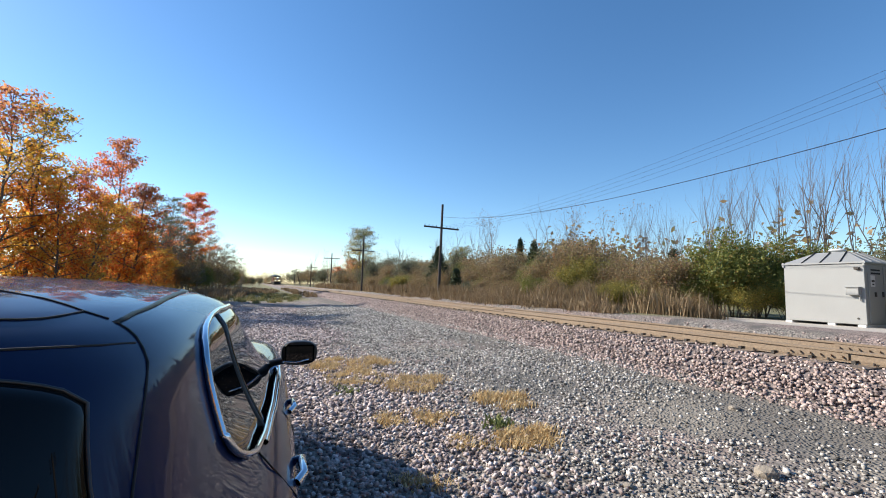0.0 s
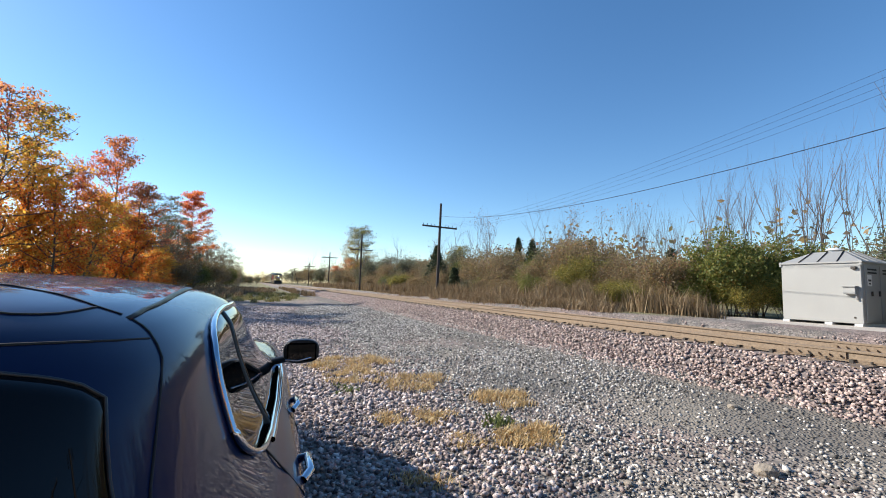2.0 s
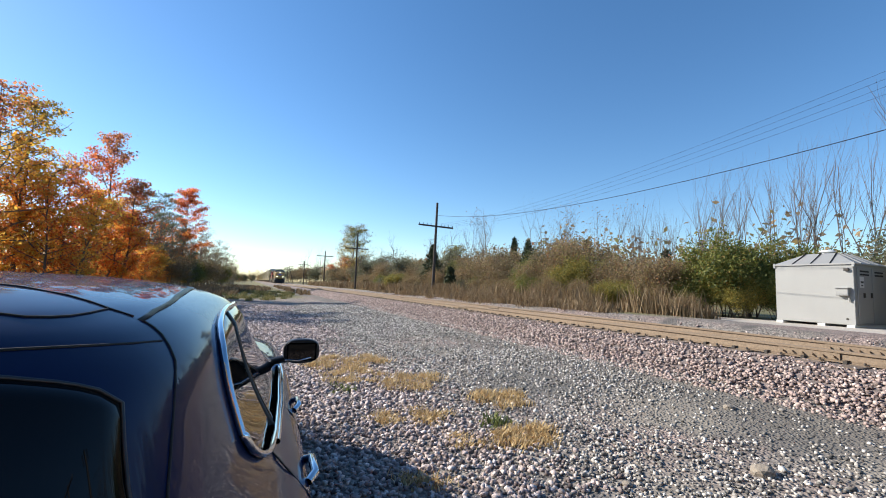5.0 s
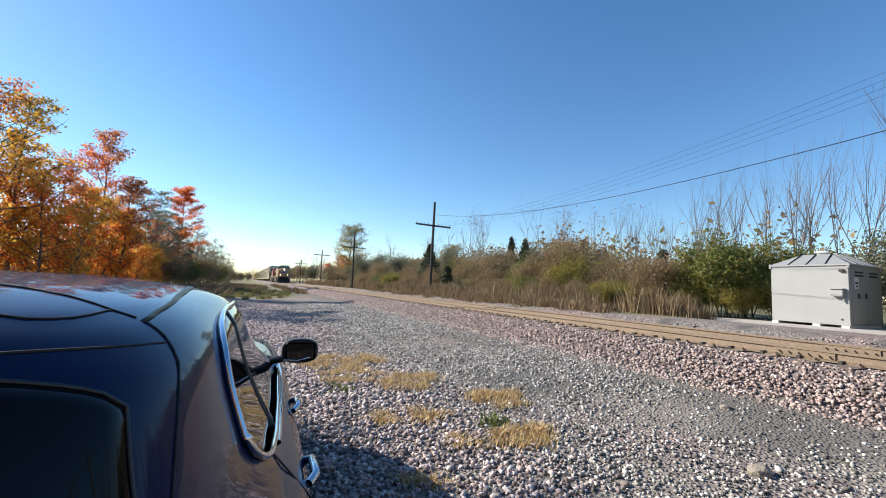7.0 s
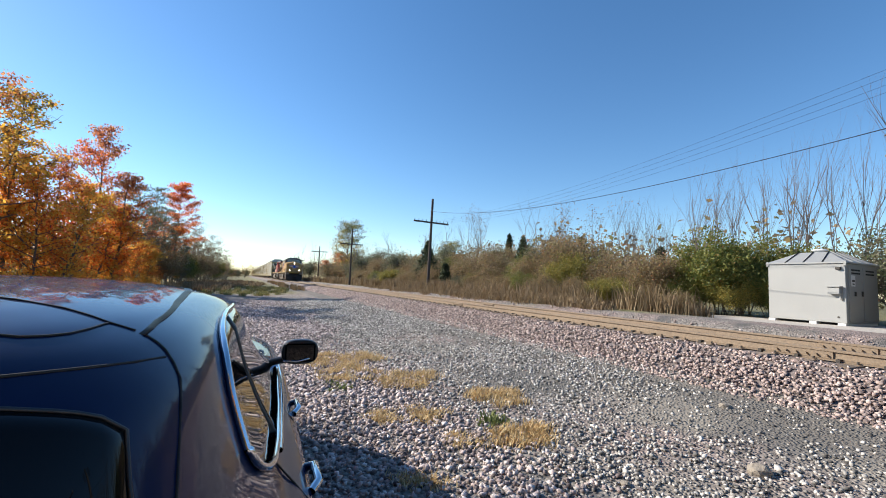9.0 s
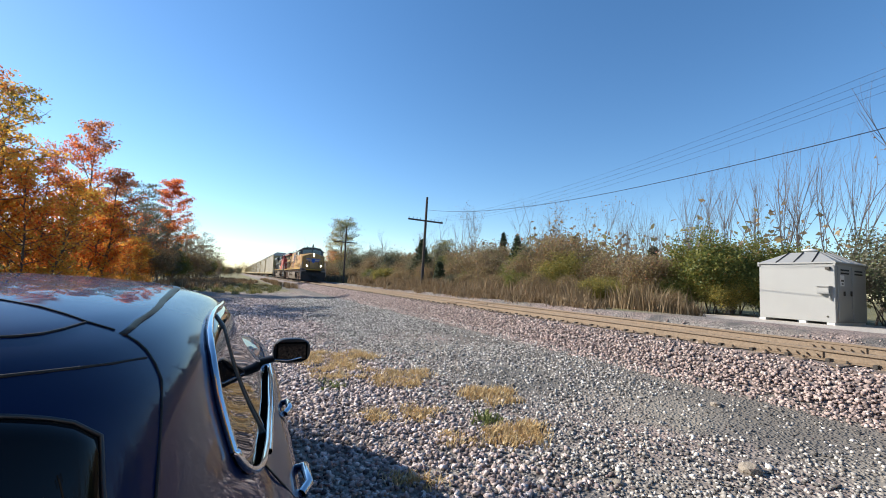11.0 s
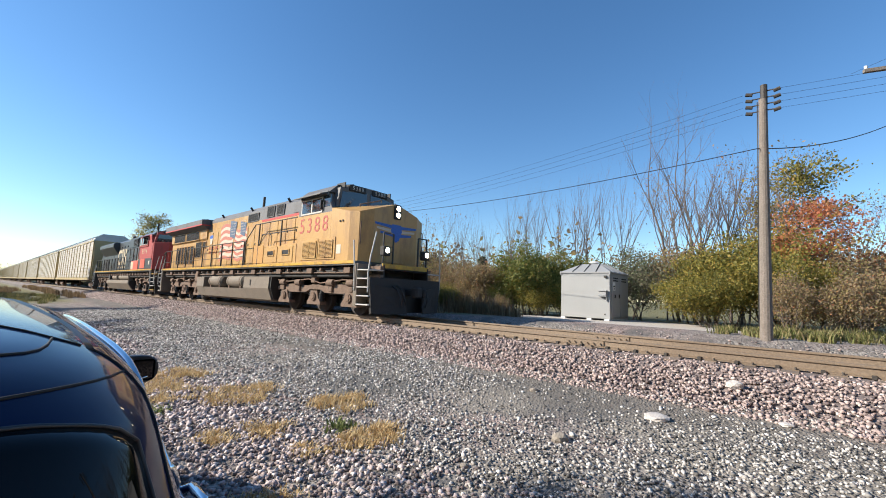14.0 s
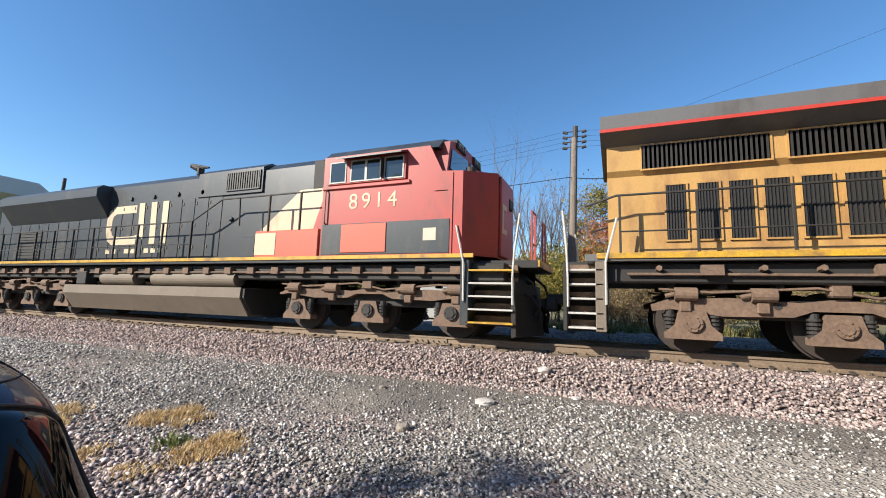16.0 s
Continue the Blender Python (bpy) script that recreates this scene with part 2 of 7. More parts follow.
    east = math("MULTIPLY", ramp(gx, 12.6, 13.4), ramp(sep.outputs[1], 8.0, 11.0))
    east = math("MAXIMUM", east, ramp(gx, 14.5, 15.5))
    f = math("MAXIMUM", fac, math("MAXIMUM", west, east))
    col = blend(f, col, grass)
    l.new(col, b.inputs["Base Color"])
    b.inputs["Roughness"].default_value = 0.95
    bp = n.new("ShaderNodeBump"); bp.inputs["Strength"].default_value, bp.inputs["Distance"].default_value = 0.9, 0.03
    l.new(ramp(vo.outputs["Distance"], 0.0, 0.6, 1.0, 0.0), bp.inputs["Height"]); l.new(bp.outputs["Normal"], b.inputs["Normal"])


lot_material()


def build_ground():
    xs = [-2500, -900, -300, -120, -60, -40, -25, -15, -9] + [round(-6 + 0.4 * i, 2) for i in range(60)] + [19, 22, 27, 40, 60, 90, 150, 400, 1000, 2500]
    ys = [-2500, -800, -250, -80, -40, -20, -12] + [round(-8 + 0.5 * i, 2) for i in range(90)] + [38, 41, 45, 50, 60, 75, 95, 130, 200, 350, 700, 1500, 3000]
    verts = []
    for y in ys:
        for x in xs:
            near = -8 <= y <= 36 and -6 < x < 6.3
            wob = 0.05 * (noise.noise((x * 0.45, y * 0.35, 3.1))) + 0.015 * noise.noise((x * 1.7, y * 1.7, 1.0)) if near else 0
            verts.append((x, y, ground_z(x) + wob * 0.8))
    w = len(xs)
    faces = [(j * w + i, j * w + i + 1, (j + 1) * w + i + 1, (j + 1) * w + i) for j in range(len(ys) - 1) for i in range(w - 1)]
    raw("ground", verts, faces, M_lot, None, smooth=True)
    tagged(bpy.data.objects["ground"], "grey gravel lot with dirt patches and rough grass", "ground", kind="structure")


def lot_z(x, y):
    near = -8 <= y <= 36 and -6 < x < 6.3
    return ground_z(x) + (0.8 * (0.05 * noise.noise((x * 0.45, y * 0.35, 3.1)) + 0.015 * noise.noise((x * 1.7, y * 1.7, 1.0))) if near else 0)


build_ground()
M_ballast = mat("ballast_fill", (0.13, 0.105, 0.098), (0.22, 0.18, 0.165), rough=0.95, scale=14, bump=1.0, bscale=18, grain=0.45)
prismp("ballast_bed", M_ballast, None, [(6.25, 0.2), (7.5, 0.69), (7.62, 0.705), (10.08, 0.705), (10.2, 0.69), (10.85, 0.58), (10.85, 0.2)], "y", -300, 1400)
tagged(bpy.data.objects["ballast_bed"], "pinkish crushed stone ballast under the railway track", "ballast", kind="structure")


def crushed(name, xy_z, sizes, material, label, seed):
    """Loose angular stones, joined into one sheet of rubble."""
    rng = np.random.default_rng(seed)
    n = len(xy_z)
    base = np.array([(-1, -1, -1), (1, -1, -1), (1, 1, -1), (-1, 1, -1), (-1, -1, 1), (1, -1, 1), (1, 1, 1), (-1, 1, 1)], float)
    v = base[None] * rng.uniform(0.35, 1.0, (n, 8, 3)) * (sizes[:, None, None] * 0.5) * rng.uniform(0.65, 1.25, (n, 1, 3))
    a, t = rng.uniform(0, 6.283, n), rng.uniform(-0.7, 0.7, n)
    ca, sa, ct, st = np.cos(a)[:, None], np.sin(a)[:, None], np.cos(t)[:, None], np.sin(t)[:, None]
    x, y, z = v[..., 0], v[..., 1], v[..., 2] * 0.8
    y, z = y * ct - z * st, y * st + z * ct
    x, y = x * ca - y * sa, x * sa + y * ca
    v = np.stack([x, y, z], -1) + xy_z[:, None, :]
    q = np.array([(0, 3, 2, 1), (4, 5, 6, 7), (0, 1, 5, 4), (1, 2, 6, 5), (2, 3, 7, 6), (3, 0, 4, 7)])
    f = (q[None] + 8 * np.arange(n)[:, None, None]).reshape(-1, 4)
    ob = raw(name, v.reshape(-1, 3), f, material)
    return tagged(ob, label, "gravel", kind="stuff")


def scatter_lot():
    rng = np.random.default_rng(4)
    n = 118000
    y = -4.5 + 34 * rng.random(n) ** 1.6
    x = rng.uniform(-1.0, 6.5, n)
    dirt = np.array([noise.noise((a * 0.35, b * 0.35, 7.7)) for a, b in zip(x, y)])
    bare = sum(np.exp(-(((x - a) / r) ** 2 + ((y - b) / r) ** 2)) for a, b, r in ((5.5, 2.9, 1.2), (4.9, 3.7, 0.8), (5.3, 1.2, 1.0), (4.4, -1.7, 1.4), (4.2, 5.8, 1.0))) + 0.4 * np.exp(-((x - 5.7 + dirt) / 0.5) ** 2)
    keep = rng.random(n) > np.clip(dirt * 1.1 + 0.06 + 0.6 * bare, 0.02, 0.85)
    x, y, dirt = x[keep], y[keep], dirt[keep]
    coarse = x + 0.9 * dirt + rng.normal(0, 0.35, len(x)) < 2.2
    s = np.where(coarse, rng.uniform(0.026, 0.058, len(x)), rng.uniform(0.016, 0.043, len(x))) * (1 + 0.026 * np.clip(y, 0, 30))
    big = rng.random(len(x)) < 0.03
    s[big] *= 1.45
    z = np.array([lot_z(a, b) for a, b in zip(x, y)]) + s * 0.16
    xyz = np.stack([x, y, z], -1)
    grey = island_mat("lot_stone", [(0.0, (0.06, 0.056, 0.052)), (0.2, (0.13, 0.122, 0.112)), (0.45, (0.30, 0.28, 0.255)), (0.7, (0.45, 0.42, 0.385)), (0.9, (0.58, 0.545, 0.50)), (1.0, (0.76, 0.72, 0.67))], rough=0.85, bump=0.3)
    pink = island_mat("lot_stone_pink", [(0.0, (0.08, 0.062, 0.059)), (0.2, (0.18, 0.142, 0.134)), (0.5, (0.37, 0.295, 0.275)), (0.8, (0.52, 0.43, 0.40)), (1.0, (0.72, 0.64, 0.60))], rough=0.85, bump=0.3)
    crushed("gravel", xyz[~coarse], s[~coarse], grey, "loose fine grey crushed gravel on the lot", 5)
    crushed("gravel", xyz[coarse], s[coarse], pink, "loose coarse pinkish crushed gravel on the lot", 6)


def scatter_ballast():
    rng = np.random.default_rng(8)
    n = 40000
    y = -9 + 66 * rng.random(n) ** 1.6
    x = rng.uniform(6.2, 7.62, n)
    z = np.interp(x, [6.2, 6.5, 7.5, 7.62], [0.27, 0.33, 0.69, 0.705])
    n2 = 9000
    y2 = -9 + 50 * rng.random(n2) ** 1.4
    x2 = np.where(rng.random(n2) < 0.75, rng.uniform(7.6, 10.1, n2), rng.uniform(10.1, 11.3, n2))
    z2 = np.interp(x2, [7.6, 10.08, 10.85, 11.3], [0.70, 0.70, 0.60, 0.88])
    x, y, z = np.r_[x, x2], np.r_[y, y2], np.r_[z, z2]
    s = rng.uniform(0.028, 0.062, len(x)) * (1 + 0.009 * np.clip(y, 0, 50))
    m = island_mat("ballast_stone", [(0.0, (0.121, 0.092, 0.085)), (0.3, (0.275, 0.211, 0.191)), (0.6, (0.397, 0.297, 0.265)), (0.88, (0.474, 0.373, 0.333)), (1.0, (0.617, 0.529, 0.476))], rough=0.85, bump=0.3)
    crushed("ballast_stones", np.stack([x, y, z + s * 0.2], -1), s, m, "pinkish crushed stone heaped along the track", 9)


scatter_lot()
scatter_ballast()


def lone_stone(x, y, s, m, label, seed, flat=0.6):
    rng = random.Random(seed)
    bm = bmesh.new()
    bmesh.ops.create_icosphere(bm, subdivisions=2, radius=s)
    for v in bm.verts:
        k = 0.8 + 0.35 * noise.noise(v.co * (2.2 / s) + Vector((seed, 0, 0)))
        v.co = Vector((round(v.co.x / s * 2.2) * s / 2.2, v.co.y, v.co.z * flat)) * 0.45 + Vector((v.co.x, v.co.y, v.co.z * flat)) * 0.55 * k
    ob = part("stone", bm, m)
    ob.matrix_basis = pose(x, y, (ground_z(x) if x < 6.2 else float(np.interp(x, [6.2, 7.5], [0.27, 0.69]))) + s * flat * 0.45, 0, 0, rng.uniform(0, 360))
    return tagged(ob, label, "stone")


M_stone = mat("field_stone", (0.30, 0.255, 0.20), (0.22, 0.19, 0.16), rough=0.9, scale=8, bump=0.5)
M_stonepale = mat("pale_stone", (0.55, 0.50, 0.46), (0.44, 0.40, 0.36), rough=0.9, scale=8, bump=0.5)
lone_stone(4.05, 2.2, 0.10, M_stone, "fist-sized brown field stone lying on gravel", 1, 0.75)
lone_stone(5.5, 1.62, 0.17, M_stonepale, "flat pale broken stone lying on gravel", 2, 0.28)
lone_stone(6.95, 0.98, 0.12, M_stonepale, "pale angular stone at the foot of the ballast", 3, 0.6)
lone_stone(5.6, 3.4, 0.07, M_stone, "small brown stone on bare dirt", 4)
lone_stone(6.2, 0.4, 0.09, M_stonepale, "pale flat stone beside the ballast", 5, 0.35)
lone_stone(3.2, 1.4, 0.06, M_stone, "small grey-brown stone on gravel", 6)
lone_stone(2.9, 2.6, 0.05, M_stone, "small dark stone on gravel", 7)

# ---- track ----
def rail_outline(c):
    return [(c - 0.07, ZR - 0.17), (c + 0.07, ZR - 0.17), (c + 0.07, ZR - 0.158), (c + 0.012, ZR - 0.14), (c + 0.009, ZR - 0.048), (c + 0.036, ZR - 0.036), (c + 0.036, ZR - 0.006), (c + 0.03, ZR),
            (c - 0.03, ZR), (c - 0.036, ZR - 0.006), (c - 0.036, ZR - 0.036), (c - 0.009, ZR - 0.048), (c - 0.012, ZR - 0.14), (c - 0.07, ZR - 0.158)]


def build_rail(c, label):
    top = empty("rail", pose(c, 0, 0), label, "rail", "rails of the track")
    prismp("rail_bar", M_rail, top, rail_outline(0), "y", -200, 1200)
    for y in (3.65, 15.5, 27.4, -8.2):
        bm = bmesh.new()
        for s in (-1, 1):
            bx(bm, s * 0.012, s * 0.034, y - 0.4, y + 0.4, ZR - 0.145, ZR - 0.045, 0.004)
            for k in range(6):
                yy = y - 0.33 + k * 0.132
                cyl(bm, (s * 0.03, yy, ZR - 0.095), (s * 0.075, yy, ZR - 0.095), 0.016, 6)
        part("joint_bar", bm, M_rail, top, "bolted steel joint bar")
    bm = bmesh.new()
    y = -10.0
    i = 0
    while y < 70:
        for s in (-1, 1):
            bx(bm, min(0, s * 0.1) + s * 0.02, max(0, s * 0.1) + s * 0.02, y + 0.14, y + 0.19, ZR - 0.18, ZR - 0.13)
            cyl(bm, (s * 0.09, y + 0.05 * s, ZR - 0.17), (s * 0.085, y + 0.05 * s, ZR - 0.128), 0.016, 6)
        y += 0.52; i += 1
    tagged(part("rail_fastening", bm, M_dark, top, "rusty spikes and rail anchors"), kind="stuff")
    bm = bmesh.new()
    for k in range(154):
        yy = -10 + 0.52 * k
        bx(bm, -0.17, 0.17, yy - 0.09, yy + 0.09, ZR - 0.178, ZR - 0.165)
    tagged(part("plate_row", bm, M_rail, top, "rusty tie plates"), kind="stuff")


build_rail(D - 0.753, "rust-brown steel rail on wooden ties")
build_rail(D + 0.753, "rust-brown steel rail with dark anchors")


def build_ties():
    track = empty("track_ties", pose(0, 0, 0), "row of weathered wooden ties half sunk in ballast", "ties")
    tagged(track, kind="structure")
    meshes = []
    for k in range(5):
        rng = random.Random(k)
        bm = bmesh.new()
        bx(bm, -1.3, 1.3, -0.115, 0.115, -0.17, 0, 0.012)
        for v in bm.verts:
            v.co += Vector((rng.uniform(-0.03, 0.03), rng.uniform(-0.012, 0.012), rng.uniform(-0.008, 0.004)))
        me = bpy.data.meshes.new("tie"); bm.to_mesh(me); bm.free(); me.materials.append(M_tie)
        meshes.append(me)
    rng = random.Random(3)
    for k in range(190):
        ob = new("tie", meshes[k % 5])
        ob.parent = track
        ob.matrix_basis = pose(D + rng.uniform(-0.05, 0.05), -10 + 0.52 * k, ZR - 0.172, 0, 0, rng.uniform(-1.2, 1.2))
    bm = bmesh.new()
    for k in range(500):
        bx(bm, D - 1.3, D + 1.3, 88.8 + 0.52 * k - 0.11, 88.8 + 0.52 * k + 0.11, ZR - 0.34, ZR - 0.172)
    tagged(part("far_ties", bm, M_tie, track), kind="stuff")


build_ties()
# ---- relay shelter beside the track ----
def build_shelter():
    s = empty("relay_shelter", pose(16.5, 6.2, 0.79), "grey galvanised steel relay shelter with hipped roof on skids", "equipment shelter")
    boxp("body", M_galv, s, 0.0, 2.15, 0.0, 2.08, 0.14, 1.98, 0.015)
    bm = bmesh.new()
    lo = [(-0.04, -0.04), (2.19, -0.04), (2.19, 2.12), (-0.04, 2.12)]
    hi = [(0.62, 0.62), (1.5, 0.62), (1.5, 1.45), (0.62, 1.45)]
    a = [bm.verts.new((*p, 1.98)) for p in lo]; b = [bm.verts.new((*p, 2.02)) for p in lo]; c = [bm.verts.new((*p, 2.40)) for p in hi]
    for r0, r1 in ((a, b), (b, c)):
        for i in range(4):
            bm.faces.new((r0[i], r0[(i + 1) % 4], r1[(i + 1) % 4], r1[i]))
    bm.faces.new(c); bm.faces.new(a[::-1])
    roof = part("roof", bm, M_galv, s)
    for k in range(3):
        y = 0.55 + 0.5 * k
        bm = bmesh.new()
        pipe(bm, [(-0.03, y, 2.035), (0.6, 0.62 + 0.41 * k, 2.41)], 0.022, 4)
        part("roof_rib", bm, M_seam, roof)
        bm = bmesh.new()
        pipe(bm, [(0.4 + 0.55 * k, -0.03, 2.035), (0.66 + 0.4 * k, 0.6, 2.41)], 0.018, 4)
        part("roof_rib", bm, M_galv, roof)
    bm = bmesh.new()
    cyl(bm, (1.05, 1.05, 2.38), (1.05, 1.05, 2.48), 0.16, 16); cyl(bm, (1.05, 1.05, 2.48), (1.05, 1.05, 2.54), 0.24, 18, 0.16)
    part("roof_vent", bm, M_white, s, "round white roof vent")
    for y in (0.0, 0.72, 1.86):
        boxp("skid", M_white, s, -0.03, 2.1, y + 0.02, y + 0.22, -0.06, 0.14, 0.01)
    for p in ((-0.03, 2.05), (-0.03, -0.03), (2.1, -0.03)):
        boxp("lifting_lug", M_galv, s, p[0], p[0] + 0.07, p[1], p[1] + 0.07, 1.90, 2.06, 0.01)
    jb = boxp("junction_box", M_galv, s, -0.16, 0.0, 0.10, 0.40, 1.02, 1.24, 0.01, "small grey junction box")
    boxp("lid", M_galv, jb, -0.2, 0.0, 0.08, 0.42, 1.24, 1.27, 0.005)
    cylp("conduit", M_galv, s, (-0.05, 0.12, 0.85), (-0.05, 0.12, 1.03), 0.025, 8)
    cylp("outlet", M_dark, s, (-0.012, 0.2, 0.32), (0.02, 0.2, 0.32), 0.03, 10)
    door = boxp("door", M_galv, s, 0.15, 1.05, -0.025, 0.0, 0.2, 1.9, 0.008)
    boxp("door", M_galv, s, 1.1, 2.0, -0.025, 0.0, 0.2, 1.9, 0.008)
    boxp("handle", M_dark, door, 0.92, 0.98, -0.06, -0.022, 0.98, 1.14, 0.006)
    boxp("handle", M_dark, door, 0.45, 0.52, -0.06, -0.022, 0.98, 1.12, 0.006)
    for x in (0.3, 1.25):
        for k in range(2):
            boxp("louvre", M_seam, s, x, x + 0.55, -0.035, -0.02, 1.66 + 0.1 * k, 1.71 + 0.1 * k, 0.004)
    sg = boxp("sign", M_white, s, 0.26, 0.52, -0.032, -0.026, 1.28, 1.62, 0.002, "white warning sign with grey bars")
    boxp("sign_bar", M_dark, sg, 0.30, 0.48, -0.036, -0.0325, 1.42, 1.48, 0)
    boxp("sign_bar", M_wire, sg, 0.33, 0.45, -0.036, -0.0325, 1.33, 1.37, 0)
    boxp("floodlight", M_dark, s, -0.08, 0.02, 0.1, 0.22, 1.78, 1.86, 0.01)


build_shelter()
M_pad = mat("pale_gravel", (0.50, 0.455, 0.40), (0.40, 0.36, 0.32), rough=0.95, scale=3, bump=0.8, bscale=30)


def gravel_pad():
    rng = random.Random(5)
    bm = bmesh.new()
    ring = []
    for k in range(40):
        a = 6.2832 * k / 40
        r = 1 + 0.12 * noise.noise((math.cos(a) * 2, math.sin(a) * 2, 0))
        ring.append((16.3 + 2.9 * r * math.cos(a), 6.3 + 4.3 * r * math.sin(a)))
    c = bm.verts.new((16.3, 6.3, 0.86))
    v = [bm.verts.new((x, y, 0.84)) for x, y in ring]
    w = [bm.verts.new((16.3 + (x - 16.3) * 1.08, 6.3 + (y - 6.3) * 1.08, 0.7)) for x, y in ring]
    for i in range(40):
        j = (i + 1) % 40
        bm.faces.new((c, v[i], v[j])); bm.faces.new((v[i], w[i], w[j], v[j]))
    tagged(part("gravel_pad", bm, M_pad), "pale gravel pad under the relay shelter", "gravel pad", kind="structure")


gravel_pad()

# ---- poles and wires ----
M_glass_ins = mat("insulator_glass", (0.10, 0.13, 0.14), rough=0.15, bump=0)


def line_pole(x, y, base, top, m, label, arm=None, lean=(0, 0), r=0.13):
    p = empty("utility_pole", pose(x, y, base, lean[0], lean[1], 0), label, "utility pole", "poles along the railway")
    h = top - base
    bm = bmesh.new()
    cyl(bm, (0, 0, -0.3), (0, 0, h), r, 14, r * 0.68)
    part("shaft", bm, m, p, smooth=False)
    if arm:
        az, half, yaw = arm
        bm = bmesh.new(); bx(bm, -half, half, -0.05, 0.05, h - az - 0.06, h - az + 0.06, 0.008)
        a = part("crossarm", bm, m, p); a.matrix_basis = pose(0, 0, 0, 0, 0, yaw)
        for k in (-0.95, -0.72, -0.5, -0.3, 0.3, 0.5, 0.72, 0.95):
            bm = bmesh.new(); cyl(bm, (half * k, 0, h - az + 0.05), (half * k, 0, h - az + 0.2), 0.03, 8, 0.022)
            i = part("insulator", bm, M_glass_ins, a)
    return p


line_pole(13.0, 30.0, 0.85, 8.3, M_poledark, "dark creosoted line pole with a single crossarm", (1.9, 1.5, 0), (0, 1.0))
line_pole(12.4, 53.8, 0.85, 8.3, M_poledark, "dark creosoted line pole with a single crossarm", (2.1, 1.5, 0))
line_pole(12.6, 80.5, 0.85, 7.6, M_poledark, "dark creosoted line pole with a single crossarm", (1.0, 1.5, 0))
line_pole(12.6, 113, 0.85, 7.0, M_poledark, "dark distant line pole with crossarm", (1.0, 1.5, 0))
line_pole(13.5, 150, 0.85, 7.2, M_poledark, "dark distant line pole leaning to one side", (0.6, 1.4, 0), (0, -16))
line_pole(12.6, 165, 0.85, 7.0, M_poledark, "dark distant line pole with crossarm", (1.0, 1.5, 0))
near = line_pole(11.6, 0.95, 0.9, 6.55, M_pole, "grey weathered wooden pole topped with insulators", None, (1.4, 0.7), 0.125)
cylp("top_pin", M_dark, near, (0, -0.02, 5.5), (0, -0.02, 6.0), 0.07, 8)
for k in range(4):
    bm = bmesh.new()
    z = 5.85 - 0.16 * k
    cyl(bm, (0, -0.32, z), (0, 0.32, z), 0.016, 6)
    for s in (-1, 1):
        cyl(bm, (0, s * 0.2, z - 0.035), (0, s * 0.33, z), 0.045, 8)
    part("insulator_pin", bm, M_dark, near)
pipep("ground_cable", M_wire, near, [(-0.03, 0.105, 5.6), (0.0, 0.112, 4), (0.02, 0.12, 2.2), (0, 0.128, 0.3)], 0.012, 6)
tall = line_pole(17.9, -1.8, 0.8, 9.35, M_pole, "tall grey wooden service pole with crossarm and meter boxes", None, (3.3, 0.8), 0.17)
bm = bmesh.new(); bx(bm, -0.06, 0.06, -1.15, 1.0, 8.28, 8.4, 0.01)
arm = part("crossarm", bm, M_pole, tall); arm.matrix_basis = pose(0.15, -0.62, 0.06, -4.5, 0, 20)
for s in (-1, 1):
    bm = bmesh.new(); cyl(bm, (0, s * 0.93, 8.4), (0, s * 0.93, 8.5), 0.045, 8); part("insulator", bm, M_white, arm)
boxp("meter_box", M_white, tall, -0.36, -0.12, -0.2, 0.1, 6.7, 7.25, 0.02, "white metal box")
boxp("meter_box", M_white, tall, -0.3, -0.1, -0.45, -0.22, 6.0, 6.4, 0.02, "white metal box")
pipep("conduit", M_dark, tall, [(-0.18, 0.12, 6.7), (-0.2, 0.15, 5.8), (-0.2, -0.3, 5.7), (-0.2, -0.33, 6.0)], 0.025, 6)
pipep("lamp_arm", M_dark, tall, [(0, -0.1, 7.7), (-0.1, -0.5, 7.75)], 0.025, 6)
cylp("lamp_head", M_dark, tall, (-0.1, -0.5, 7.55), (-0.1, -0.5, 7.75), 0.13, 12)


def wire(a, b, sag, r, label):
    bm = bmesh.new()
    a, b = Vector(a), Vector(b)
    n = 24
    pts = []
    for i in range(n + 1):
        t = i / n
        p = a.lerp(b, t); p.z -= sag * 4 * t * (1 - t); pts.append(p)
    bm.free()
    rings = [[tuple(p + Vector((r * math.cos(c), r * math.cos(c) * 0.3, r * math.sin(c)))) for c in (0.0, 1.57, 3.14, 4.71)] for p in pts]
    f = [(4 * i + k, 4 * i + (k + 1) % 4, 4 * i + 4 + (k + 1) % 4, 4 * i + 4 + k) for i in range(n) for k in range(4)]
    tagged(raw("overhead_wire", [v for g in rings for v in g], f, M_wire), label, "wire", "wires between the poles")


for k in range(4):
    z = 6.75 - 0.16 * k
    wire((11.66, 1.2, z), (13.0 + 0.5 * k, 30.0, 6.55), 0.75, 0.0032, "thin dark line wire strung between wooden poles")
    wire((11.66, 0.65, z), (17.0, -30.0, 8.2 - 0.1 * k), 0.5, 0.0032, "thin dark line wire strung between wooden poles")
wire((11.5, 0.95, 5.32), (13.0, 30.0, 7.3), 0.9, 0.010, "thick black cable strung between wooden poles")
wire((11.5, 0.95, 5.32), (17.85, -1.95, 7.4), 0.22, 0.013, "thick black cable strung between wooden poles")
wire((17.95, -3.3, 9.35), (30, -30, 10.4), 0.4, 0.005, "thin dark service wire")
wire((17.95, -1.1, 9.3), (5.5, -26, 13.0), 0.4, 0.005, "thin dark service wire")
